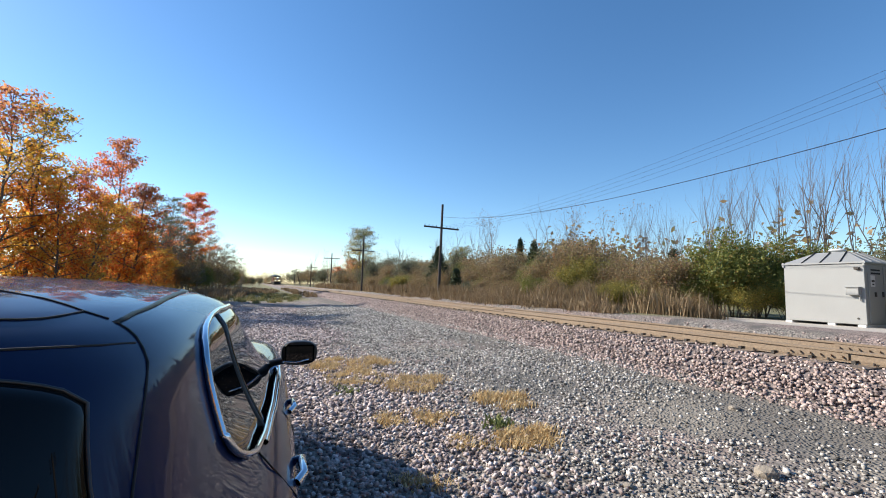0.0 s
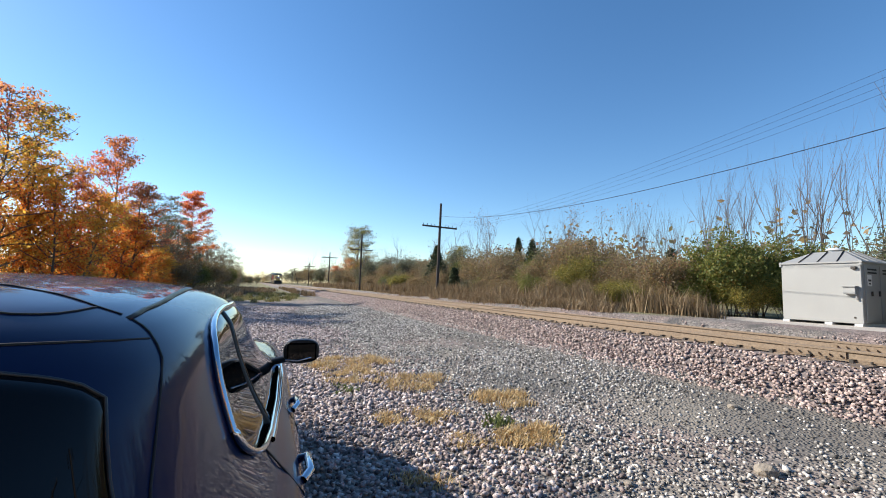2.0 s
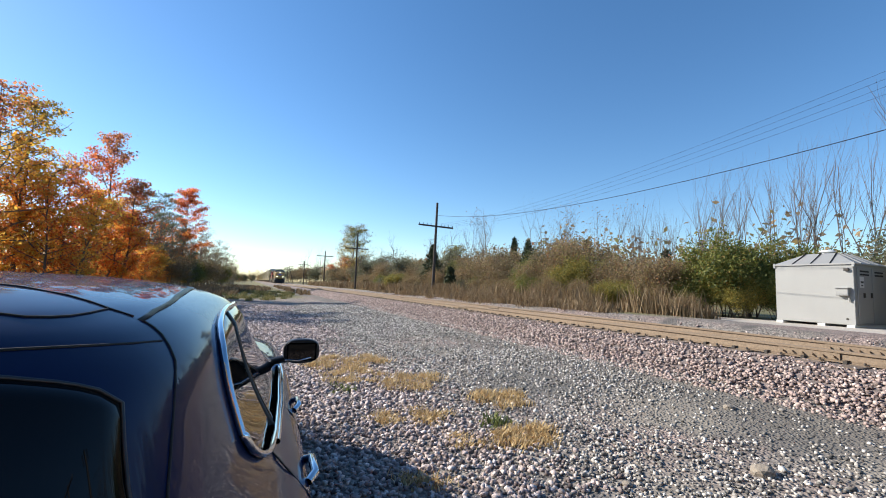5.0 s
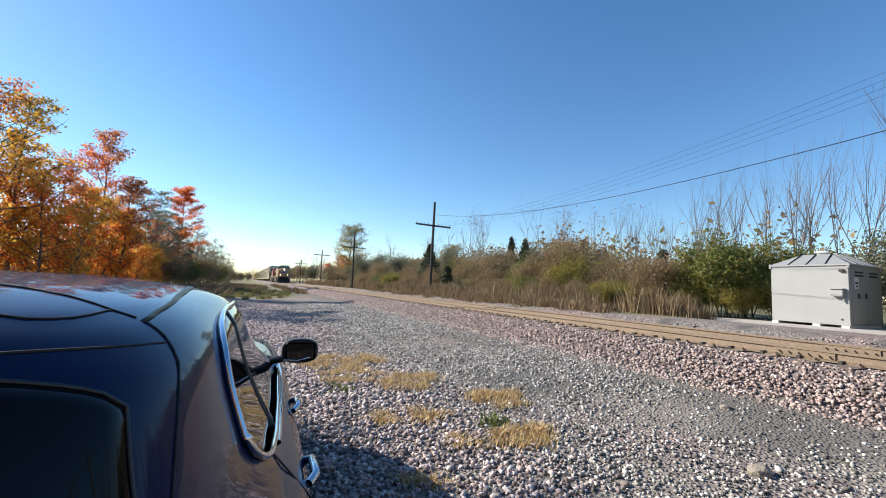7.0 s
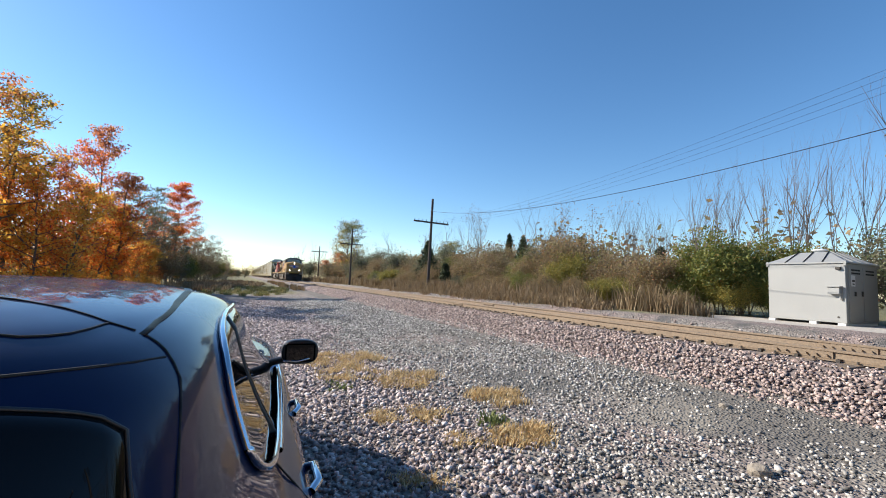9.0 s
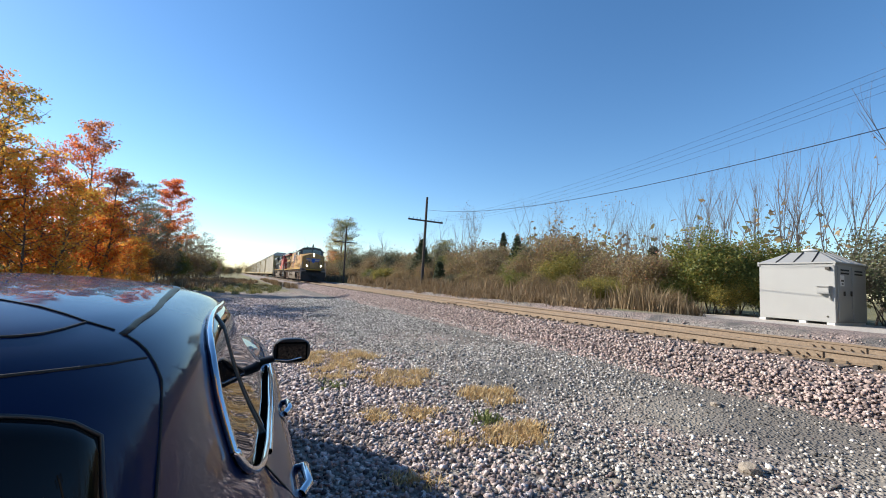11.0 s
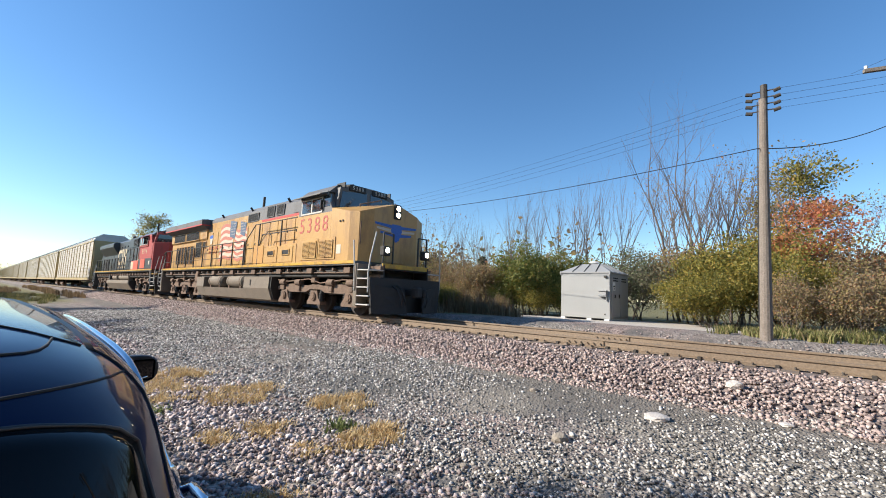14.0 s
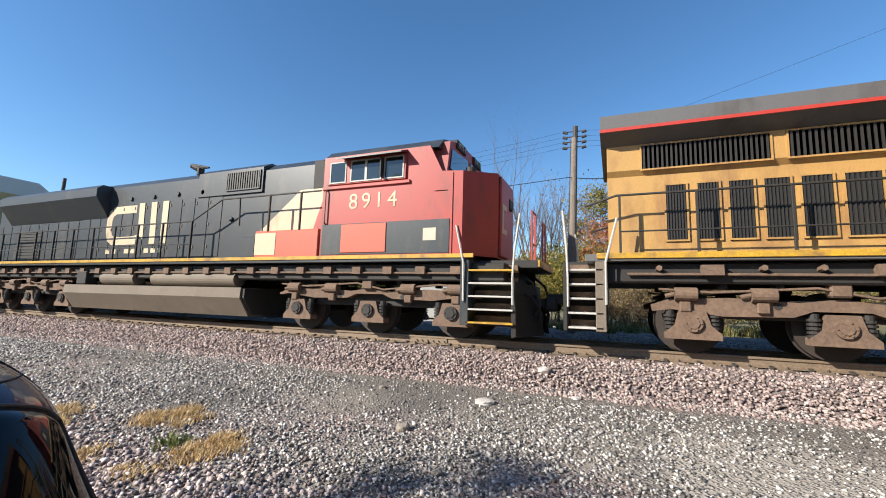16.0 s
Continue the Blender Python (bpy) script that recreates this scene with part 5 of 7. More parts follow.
# ---- train ----
U_yel = mat("loco_yellow", (0.50, 0.305, 0.10), (0.43, 0.235, 0.075), rough=0.45, scale=0.7, bump=0.03, grime=(0.25, 0.13, 0.06), gscale=1.5, gmin=0.47, grain=0.1, streak=0.35)
U_grey = mat("loco_grey", (0.135, 0.132, 0.132), (0.10, 0.097, 0.095), rough=0.6, scale=0.9, bump=0.03, grain=0.1, grime=(0.07, 0.06, 0.052), gmin=0.5, streak=0.4)
U_red = mat("loco_red_stripe", (0.50, 0.045, 0.03), rough=0.5, bump=0.0, grain=0.08)
U_edge = mat("sill_yellow", (0.62, 0.36, 0.02), (0.42, 0.24, 0.04), rough=0.5, scale=3, bump=0, grime=(0.14, 0.08, 0.05), gscale=2.5, gmin=0.48)
C_red = mat("loco_red", (0.42, 0.055, 0.042), (0.33, 0.05, 0.04), rough=0.5, scale=0.6, bump=0.03, grime=(0.13, 0.055, 0.045), gscale=1.2, gmin=0.5, grain=0.08, streak=0.4)
C_black = mat("loco_black", (0.026, 0.033, 0.04), (0.045, 0.05, 0.052), rough=0.4, scale=0.9, bump=0.03, grime=(0.085, 0.078, 0.066), gscale=1.3, gmin=0.53, streak=0.45)
C_cream = mat("loco_cream", (0.60, 0.51, 0.36), (0.50, 0.39, 0.24), rough=0.55, bump=0, grain=0.12, grime=(0.26, 0.19, 0.12), gscale=1.6, gmin=0.52, streak=0.4)
C_orange = mat("loco_panel_red", (0.62, 0.11, 0.06), (0.54, 0.09, 0.05), rough=0.5, bump=0.02, grain=0.06)
T_dust = mat("running_gear_dust", (0.22, 0.14, 0.092), (0.10, 0.068, 0.05), rough=0.85, scale=4.5, bump=0.2, bscale=22)
T_tan = mat("tank_dust", (0.21, 0.17, 0.125), (0.14, 0.112, 0.085), rough=0.75, scale=1.3, bump=0.05, grime=(0.08, 0.065, 0.05), gmin=0.58)
T_black = mat("running_gear_black", (0.018, 0.017, 0.016), (0.035, 0.03, 0.026), rough=0.7, scale=3, bump=0.2)
T_wheel = mat("wheel_steel", (0.05, 0.036, 0.028), (0.028, 0.023, 0.02), rough=0.7, scale=3, bump=0.1)
# near-black stand-in for the shade behind slats
T_opening_shade = mat("opening_shade", (0.012, 0.012, 0.012), rough=0.6, bump=0)
T_slat = mat("grille_slat", (0.035, 0.032, 0.028), rough=0.5, bump=0)
T_glass = mat("cab_glass", (0.02, 0.03, 0.035), rough=0.04, bump=0, coat=1.0, grain=0)
T_hand = mat("handrail_white", (0.55, 0.53, 0.49), (0.4, 0.38, 0.34), rough=0.6, bump=0)
F_white = mat("decal_white", (0.60, 0.51, 0.39), rough=0.5, bump=0, grain=0.12)
F_red = mat("decal_red", (0.40, 0.05, 0.04), (0.42, 0.11, 0.06), rough=0.5, scale=5, bump=0, grain=0.12)
F_faded = mat("decal_faded_red", (0.44, 0.11, 0.09), (0.47, 0.19, 0.10), rough=0.5, scale=4, bump=0, grain=0.12)
F_blue = mat("decal_blue", (0.06, 0.10, 0.17), (0.10, 0.13, 0.17), rough=0.5, scale=5, bump=0)
F_winged = mat("decal_bright_blue", (0.03, 0.12, 0.45), rough=0.5, bump=0)
M_glow = bpy.data.materials.new("headlamp_glow")
M_glow.use_nodes = True
M_glow.node_tree.nodes["Principled BSDF"].inputs["Emission Color"].default_value = (1, 0.86, 0.62, 1)
M_glow.node_tree.nodes["Principled BSDF"].inputs["Emission Strength"].default_value = 9.0
AXLES = []


def wheelset(loco, y, r=0.533):
    w = empty("wheelset", pose(0, y, r), "", "")
    w.parent = loco
    for s in (-1, 1):
        bm = bmesh.new()
        cyl(bm, (s * 0.69, 0, 0), (s * 0.82, 0, 0), r, 30)
        cyl(bm, (s * 0.66, 0, 0), (s * 0.69, 0, 0), r + 0.028, 30)
        cyl(bm, (s * 0.82, 0, 0), (s * 0.83, 0, 0), r * 0.72, 24)
        for k in range(4):
            a = math.pi * k / 2
            bx(bm, s * 0.826 - 0.006, s * 0.826 + 0.006, math.cos(a) * 0.24 - 0.03, math.cos(a) * 0.24 + 0.03, math.sin(a) * 0.24 - 0.03, math.sin(a) * 0.24 + 0.03)
        part("wheel", bm, T_wheel, w)
    cylp("axle", T_black, w, (-1.0, 0, 0), (1.0, 0, 0), 0.09, 12)
    AXLES.append((w, y, r))


def truck(loco, ys, m, style):
    """A three-axle truck: side frames, journal boxes, coil springs, brake cylinders and rods."""
    t = empty("truck", pose(0, 0, 0), "", "")
    t.parent = loco
    y0, y1 = min(ys), max(ys)
    for s in (-1, 1):
        x0, x1 = s * 1.02, s * 1.2
        up, lo = (0.93, 0.66) if style == 0 else (0.98, 0.78)
        out = [(y0 - 0.62, up - 0.1), (y0 - 0.35, up), (y0 + 0.55, up + 0.04), (ys[1] - 0.5, up - 0.02), (ys[1], up + 0.05), (ys[1] + 0.5, up - 0.02), (y1 - 0.55, up + 0.04), (y1 + 0.35, up), (y1 + 0.62, up - 0.1),
               (y1 + 0.6, lo + 0.06), (y1 + 0.3, lo + 0.1), (y1 - 0.45, lo), (ys[1] + 0.6, lo + 0.02), (ys[1] + 0.35, lo + 0.12), (ys[1] - 0.35, lo + 0.12), (ys[1] - 0.6, lo + 0.02), (y0 + 0.45, lo), (y0 - 0.3, lo + 0.1), (y0 - 0.6, lo + 0.06)]
        prismp("side_frame", m, t, out, "x", min(x0, x1), max(x0, x1))
        for y in ys:
            bm = bmesh.new()
            prism(bm, [(y - 0.2, 0.74), (y + 0.2, 0.74), (y + 0.27, 0.5), (y + 0.42, 0.36), (y + 0.42, 0.26), (y - 0.42, 0.26), (y - 0.42, 0.36), (y - 0.27, 0.5)], "x", min(s * 1.0, s * 1.24), max(s * 1.0, s * 1.24))
            jb = part("journal_box", bm, m, t)
            bm = bmesh.new()
            cyl(bm, (s * 1.2, y, 0.533), (s * 1.29, y, 0.533), 0.145, 18); cyl(bm, (s * 1.29, y, 0.533), (s * 1.31, y, 0.533), 0.09, 14)
            for k in range(6):
                a = math.pi * k / 3
                cyl(bm, (s * 1.29, y + 0.11 * math.cos(a), 0.533 + 0.11 * math.sin(a)), (s * 1.305, y + 0.11 * math.cos(a), 0.533 + 0.11 * math.sin(a)), 0.016, 6)
            part("bearing_cap", bm, T_black if style else m, jb)
            for d in (-0.33, 0.33):
                bm = bmesh.new()
                for k in range(5):
                    cyl(bm, (s * 1.12, y + d, 0.37 + 0.065 * k), (s * 1.12, y + d, 0.41 + 0.065 * k), 0.10, 12)
                cyl(bm, (s * 1.12, y + d, 0.36), (s * 1.12, y + d, 0.75), 0.07, 10)
                part("coil_spring", bm, T_black, t)
        for y in (y0 - 0.1, y1 + 0.1, (ys[0] + ys[1]) / 2, (ys[1] + ys[2]) / 2):
            bm = bmesh.new()
            cyl(bm, (s * 1.24, y - 0.18, 1.02), (s * 1.24, y + 0.16, 1.02), 0.115, 14)
            cyl(bm, (s * 1.24, y + 0.16, 1.02), (s * 1.24, y + 0.3, 0.98), 0.04, 8)
            part("brake_cylinder", bm, m, t)
            boxp("brake_bracket", m, t, min(s * 1.16, s * 1.27), max(s * 1.16, s * 1.27), y - 0.09, y + 0.09, 0.72, 0.9, 0.02)
        for y in ((ys[0] + ys[1]) / 2 + 0.15, (ys[1] + ys[2]) / 2 - 0.2):
            # no real hole: a flat black disc coloured as its shaded inside
            cylp("frame_hole", T_black, t, (s * 1.195, y, 0.85), (s * 1.206, y, 0.85), 0.06, 14)
        bm = bmesh.new()
        pipe(bm, [(s * 1.24, y0 - 0.5, 1.08), (s * 1.27, y0 + 0.3, 1.12), (s * 1.25, ys[1] - 0.4, 1.0), (s * 1.28, ys[1] + 0.3, 1.14), (s * 1.25, y1 - 0.3, 1.05), (s * 1.26, y1 + 0.5, 1.1)], 0.022, 6)
        part("brake_pipe", bm, m, t)
        boxp("sand_box", m, t, min(s * 1.1, s * 1.3), max(s * 1.1, s * 1.3), ys[1] - 0.12, ys[1] + 0.16, 1.0, 1.34, 0.03)
        bm = bmesh.new()
        for k in range(7):
            yy = y0 - 0.3 + k * (y1 - y0 + 0.6) / 6
            bx(bm, min(s * 0.95, s * 1.2), max(s * 0.95, s * 1.2), yy - 0.06, yy + 0.07, 1.12, 1.28, 0.01)
        tagged(part("bracket_row", bm, T_black, t), kind="stuff")
    boxp("bolster", T_black, t, -1.0, 1.0, y0 - 0.2, y1 + 0.2, 0.62, 0.95, 0.03)
    for y in ys:
        wheelset(loco, y)


def louvre_panel(name, m, parent, x, y0, y1, z0, z1, n, slat, face=-1, vertical=True):
    """A solid near-black box, coloured as the shade of an opening, with real slats, on the plane x."""
    g = boxp(name, T_opening_shade, parent, min(x, x - face * 0.03), max(x, x - face * 0.03), y0, y1, z0, z1, 0.0)
    bm = bmesh.new()
    for k in range(n):
        if vertical:
            c = y0 + (y1 - y0) * (k + 0.5) / n
            w = (y1 - y0) / n * 0.22
            bx(bm, min(x, x + face * 0.02), max(x, x + face * 0.02), c - w, c + w, z0, z1)
        else:
            c = z0 + (z1 - z0) * (k + 0.5) / n
            w = (z1 - z0) / n * 0.28
            bx(bm, min(x, x + face * 0.02), max(x, x + face * 0.02), y0, y1, c - w, c + w)
    tagged(part("slats", bm, slat, g), kind="stuff")
    bm = bmesh.new()
    for a in ((y0 - 0.03, y0, z0 - 0.03, z1 + 0.03), (y1, y1 + 0.03, z0 - 0.03, z1 + 0.03), (y0, y1, z0 - 0.03, z0), (y0, y1, z1, z1 + 0.03)):
        bx(bm, min(x, x + face * 0.025), max(x, x + face * 0.025), *a)
    part("surround", bm, m, g)
    return g


def steps(loco, y0, y1, m, treads, front):
    """Corner stairwells with treads and grab rails."""
    for s in (-1, 1):
        st = empty("stairwell", pose(0, 0, 0), "", "")
        st.parent = loco
        xa, xb = min(s * 0.95, s * 1.52), max(s * 0.95, s * 1.52)
        cheek = y1 if front else y0
        boxp("side_plate", m, st, xa, xb, cheek - 0.05, cheek + 0.13, 0.32, 1.62, 0.01)
        boxp("back_plate", T_black, st, s * 0.95 - 0.02, s * 0.95 + 0.02, y0, y1, 0.3, 1.6, 0.0)
        for k in range(5):
            z = 0.36 + 0.26 * k
            boxp("tread", treads[k % len(treads)], st, xa, xb, y0, y1, z, z + 0.035, 0.005)
            boxp("riser", T_dust, st, min(s * 0.97, s * 1.1), max(s * 0.97, s * 1.1), y0, y1, z + 0.03, z + 0.15, 0.0)
        e = y0 if front else y1
        pipep("grab_rail", T_hand, st, [(s * 1.54, e, 0.75), (s * 1.56, e, 1.3), (s * 1.52, e - (0.02 if front else -0.02), 1.75), (s * 1.4, e - (0.1 if front else -0.1), 2.55)], 0.022, 6)
        e2 = cheek + (0.05 if front else -0.05)
        pipep("grab_rail", T_hand, st, [(s * 1.55, e2, 0.8), (s * 1.57, e2, 1.55), (s * 1.5, e2 + (0.2 if front else -0.2), 2.35)], 0.022, 6)


def handrail(loco, pts, posts, m, low=True):
    r = empty("handrail", pose(0, 0, 0), "", "")
    r.parent = loco
    pipep("top_rail", m, r, pts, 0.021, 6)
    for (x, y, z0, z1) in posts:
        boxp("post", m, r, x - 0.025, x + 0.025, y - 0.02, y + 0.02, z0, z1, 0.004)
    if low:
        for a, b in zip(posts, posts[1:]):
            cylp("middle_rail", m, r, (a[0], a[1], a[2] + 0.42), (b[0], b[1], b[2] + 0.42), 0.015, 6)


def pilot(loco, y, m):
    """Plough, coupler and hoses at one end; y: end face, facing -y."""
    prismp("plough", m, loco, [(-1.5, 1.2), (1.5, 1.2), (1.5, 0.95), (1.42, 0.14), (-1.42, 0.14), (-1.5, 0.95)], "y", y - 0.04, y + 0.04)
    for s in (-1, 1):
        bm = bmesh.new()
        v = [bm.verts.new(p) for p in ((s * 1.42, y, 0.12), (s * 0.35, y - 0.42, 0.12), (s * 0.35, y - 0.3, 0.82), (s * 1.48, y, 1.0), (s * 1.42, y + 0.05, 0.12), (s * 0.35, y - 0.37, 0.12), (s * 0.35, y - 0.25, 0.82), (s * 1.48, y + 0.05, 1.0))]
        for q in ((0, 1, 2, 3), (7, 6, 5, 4), (0, 4, 5, 1), (1, 5, 6, 2), (2, 6, 7, 3), (3, 7, 4, 0)):
            bm.faces.new([v[k] for k in q])
        bmesh.ops.recalc_face_normals(bm, faces=bm.faces[:])
        part("plough_wing", bm, m, loco)
    bm = bmesh.new()
    bx(bm, -0.12, 0.12, y - 0.45, y + 0.2, 0.68, 0.9, 0.03); bx(bm, -0.2, 0.1, y - 0.66, y - 0.4, 0.62, 0.95, 0.05); bx(bm, 0.08, 0.2, y - 0.7, y - 0.5, 0.64, 0.92, 0.03)
    part("coupler", bm, T_black, loco)
    for s in (-1, 1):
        for k in range(2):
            x = s * (0.45 + 0.18 * k)
            pipep("air_hose", T_black, loco, [(x, y - 0.02, 0.98), (x, y - 0.25, 0.85), (x - s * 0.05, y - 0.38, 0.55), (x - s * 0.12, y - 0.36, 0.32)], 0.026, 6)


def decal_flag(loco):
    fl = empty("flag_decal", pose(0, 0, 0), "faded stars and stripes decal", "")
    fl.parent = loco
    x = -1.143
    def wave(u):
        return 0.09 * math.sin(u * 5.5) + 0.22 * u
    n = 22
    for k, (side, (ya, yb)) in ((k, sd) for k in range(11) for sd in enumerate(((10.5, 12.1), (9.0, 10.35)))):
        bm = bmesh.new()
        for i in range(n):
            u0, u1 = i / n, (i + 1) / n
            if side == 1 and u0 + k * 0.06 < 0.12:
                continue
            f = lambda u: (yb + (ya - yb) * (1 - u) if side == 0 else yb + (ya - yb) * u)
            h = 1.75 if side == 0 else 1.5
            z0 = 3.72 - h * (k + 1) / 11
            q = [(x, f(u0) if side else yb - (yb - ya) * u0, z0 + wave(u0) * (1 if not side else -1) - 0.1 * side), (x, f(u1) if side else yb - (yb - ya) * u1, z0 + wave(u1) * (1 if not side else -1) - 0.1 * side)]
            hh = h / 11 * 0.99
            v = [bm.verts.new(p) for p in (q[0], q[1], (x, q[1][1], q[1][2] + hh), (x, q[0][1], q[0][2] + hh))]
            bm.faces.new(v)
        part("stripe", bm, F_faded if k % 2 == 0 else F_white, fl)
    for side, (ya, yb, z0, z1) in enumerate(((10.2, 10.95, 3.05, 3.98), (9.1, 9.75, 3.1, 3.85))):
        prismp("canton", F_blue, fl, [(ya, z1 - 0.1), (yb, z1), (yb - 0.03, z0 + 0.15), (ya + 0.1, z0)], "x", x - 0.006, x - 0.002)
        bm = bmesh.new()
        for r in range(5):
            for c in range(4):
                bx(bm, x - 0.010, x - 0.006, ya + 0.16 + 0.14 * c - 0.02, ya + 0.16 + 0.14 * c + 0.02, z0 + 0.24 + 0.13 * r - 0.02, z0 + 0.24 + 0.13 * r + 0.02)
        tagged(part("star_field", bm, F_white, fl), kind="stuff")


def build_yellow_loco():
    L = empty("locomotive", pose(0, 0, 0), "yellow and grey diesel locomotive, dusty, leading a freight train", "locomotive", "train")
    # underframe and walkway
    boxp("underframe", T_black, L, -1.35, 1.35, 0.1, 20.0, 1.2, 1.55, 0.03)
    for s in (-1, 1):
        boxp("side_sill", U_edge, L, min(s * 1.53, s * 1.56), max(s * 1.53, s * 1.56), 0.15, 20.1, 1.615, 1.715, 0.006, "yellow side sill")
        bm = bmesh.new()
        for k in range(26):
            cyl(bm, (s * 1.2, 0.6 + 0.74 * k, 1.42), (s * 1.5, 0.6 + 0.74 * k, 1.45), 0.05, 6)
            if k % 3 == 0:
                bx(bm, min(s * 1.25, s * 1.5), max(s * 1.25, s * 1.5), 0.4 + 0.74 * k, 0.72 + 0.74 * k, 1.33, 1.5)
        pipe(bm, [(s * 1.4, 0.5, 1.34), (s * 1.42, 5.4, 1.36), (s * 1.4, 14, 1.33), (s * 1.42, 19.6, 1.35)], 0.025, 6)
        tagged(part("piping", bm, T_dust, L), kind="stuff")
    boxp("walkway", U_grey, L, -1.53, 1.53, 0.1, 20.3, 1.57, 1.70, 0.01)
    boxp("front_platform", T_black, L, -0.95, 0.95, -0.55, 0.2, 1.45, 1.62, 0.01)
    boxp("rear_platform", T_black, L, -0.95, 0.95, 20.0, 20.75, 1.45, 1.62, 0.01)
    # nose: peaked, sides chamfered to the front
    bm = bmesh.new()
    lo = [(-1.5, 0.55), (-1.38, 0.2), (-0.95, 0.02), (0.95, 0.02), (1.38, 0.2), (1.5, 0.55), (1.5, 1.596), (-1.5, 1.596)]
    zt = [3.3, 3.28, 3.42, 3.42, 3.28, 3.3, 3.52, 3.52]
    a = [bm.verts.new((x, y, 1.70)) for x, y in lo]
    b = [bm.verts.new((x, y, z)) for (x, y), z in zip(lo, zt)]
    tf, tb = bm.verts.new((0, 0.02, 3.72)), bm.verts.new((0, 1.596, 3.84))
    for i in range(8):
        j = (i + 1) % 8
        if i == 2:
            bm.faces.new((a[2], a[3], b[3], tf, b[2]))
        elif i == 6:
            bm.faces.new((a[6], a[7], b[7], tb, b[6]))
        else:
            bm.faces.new((a[i], a[j], b[j], b[i]))
    bm.faces.new((b[2], tf, tb, b[7], b[0], b[1])); bm.faces.new((b[3], b[4], b[5], b[6], tb, tf))
    bmesh.ops.recalc_face_normals(bm, faces=bm.faces[:])
    nose = part("nose", bm, U_yel, L)
    hd = boxp("headlight_housing", T_black, L, -0.14, 0.14, -0.06, 0.1, 3.2, 3.7, 0.03)
    for z in (3.34, 3.56):
        cylp("headlight", M_glow, hd, (0, -0.064, z), (0, -0.055, z), 0.085, 18, "lit headlight")
    for s in (-1, 1):
        dl = boxp("ditch_light_box", T_black, L, s * 0.87 - 0.14, s * 0.87 + 0.14, -0.62, -0.4, 1.88, 2.18, 0.03)
        cylp("ditch_light", M_glow, dl, (s * 0.87, -0.624, 2.05), (s * 0.87, -0.61, 2.05), 0.085, 18, "lit ditch light")
        for k, (w, z) in enumerate(((0.78, 2.92), (0.7, 2.78), (0.55, 2.65))):
            prismp("wing_emblem", F_winged if k != 1 else F_white, L, [(s * 0.12, z - 0.05), (s * (0.12 + w), z + 0.02), (s * (0.14 + w), z + 0.09), (s * 0.12, z + 0.06)], "y", 0.008, 0.016)
        pipep("nose_grab", T_dust, L, [(s * 1.3, 0.22, 2.2), (s * 1.36, 0.14, 2.3), (s * 1.36, 0.14, 2.9), (s * 1.3, 0.22, 3.0)], 0.018, 6)
    prismp("shield_emblem", F_winged, L, [(-0.2, 3.02), (0.2, 3.02), (0.24, 2.8), (0.12, 2.5), (0, 2.42), (-0.12, 2.5), (-0.24, 2.8)], "y", 0.002, 0.014)
    boxp("nose_door", U_yel, L, -0.42, 0.32, -0.002, 0.02, 1.72, 2.4, 0.01)
    # cab
    side = [(1.6, 1.70), (3.75, 1.70), (3.75, 3.40), (1.6, 3.40)]
    prismp("cab", U_yel, L, side, "x", -1.5, 1.5)
    prismp("cab_upper", U_grey, L, [(1.6, 3.40), (3.75, 3.40), (3.75, 4.16), (1.95, 4.16), (1.6, 3.5)], "x", -1.498, 1.498)
    bm = bmesh.new()
    ro = [(-1.49, 4.12), (-1.15, 4.42), (-0.6, 4.56), (0.6, 4.56), (1.15, 4.42), (1.49, 4.12)]
    prism(bm, ro, "y", 1.85, 3.8)
    part("cab_roof", bm, U_grey, L)
    prismp("windscreen_frame", U_grey, L, [(-1.34, 3.52), (1.34, 3.52), (1.2, 4.3), (0.6, 4.46), (-0.6, 4.46), (-1.2, 4.3)], "y", 1.62, 1.9)
    for s in (-1, 1):
        bm = bmesh.new()
        v = [bm.verts.new(p) for p in ((s * 0.08, 1.59, 3.62), (s * 1.22, 1.59, 3.58), (s * 1.12, 1.61, 4.16), (s * 0.08, 1.61, 4.3))]
        w = [bm.verts.new((p.co.x, p.co.y + 0.03, p.co.z)) for p in v]
        bm.faces.new(v); bm.faces.new(w[::-1])
        for i in range(4):
            bm.faces.new((v[i], w[i], w[(i + 1) % 4], v[(i + 1) % 4]))
        bmesh.ops.recalc_face_normals(bm, faces=bm.faces[:])
        part("windscreen", bm, T_glass, L, "dark windscreen pane")
        nb = boxp("number_board", T_black, L, s * 0.5 - 0.36, s * 0.5 + 0.36, 1.575, 1.87, 4.25, 4.47, 0.02)
        lettering("road_number", "5388", 0.2, T_hand, nb, pose(s * 0.5, 1.57, 4.36, 90, 0, 0))
        nb2 = boxp("number_board_side", T_black, L, min(s * 1.0, s * 1.04), max(s * 1.0, s * 1.04), 1.6, 2.1, 4.3, 4.52, 0.01)
        xs = s * 1.5
        fr = boxp("cab_window_frame", T_hand, L, min(xs, xs + s * 0.02), max(xs, xs + s * 0.02), 2.18, 3.56, 3.42, 3.97, 0.004, "bright window frame")
        for y0, y1 in ((2.24, 2.82), (2.9, 3.5)):
            boxp("cab_window", T_glass, fr, min(xs, xs + s * 0.028), max(xs, xs + s * 0.028), y0, y1, 3.48, 3.92, 0.004)
        boxp("quarter_window", T_glass, L, min(xs - s * 0.05, xs + s * 0.006), max(xs - s * 0.05, xs + s * 0.006), 1.72, 2.12, 3.6, 4.0, 0.004)
        prismp("sun_visor", U_grey, L, [(s * 1.45, 4.08), (s * 1.78, 3.99), (s * 1.78, 4.02), (s * 1.45, 4.14)], "y", 1.95, 3.7)
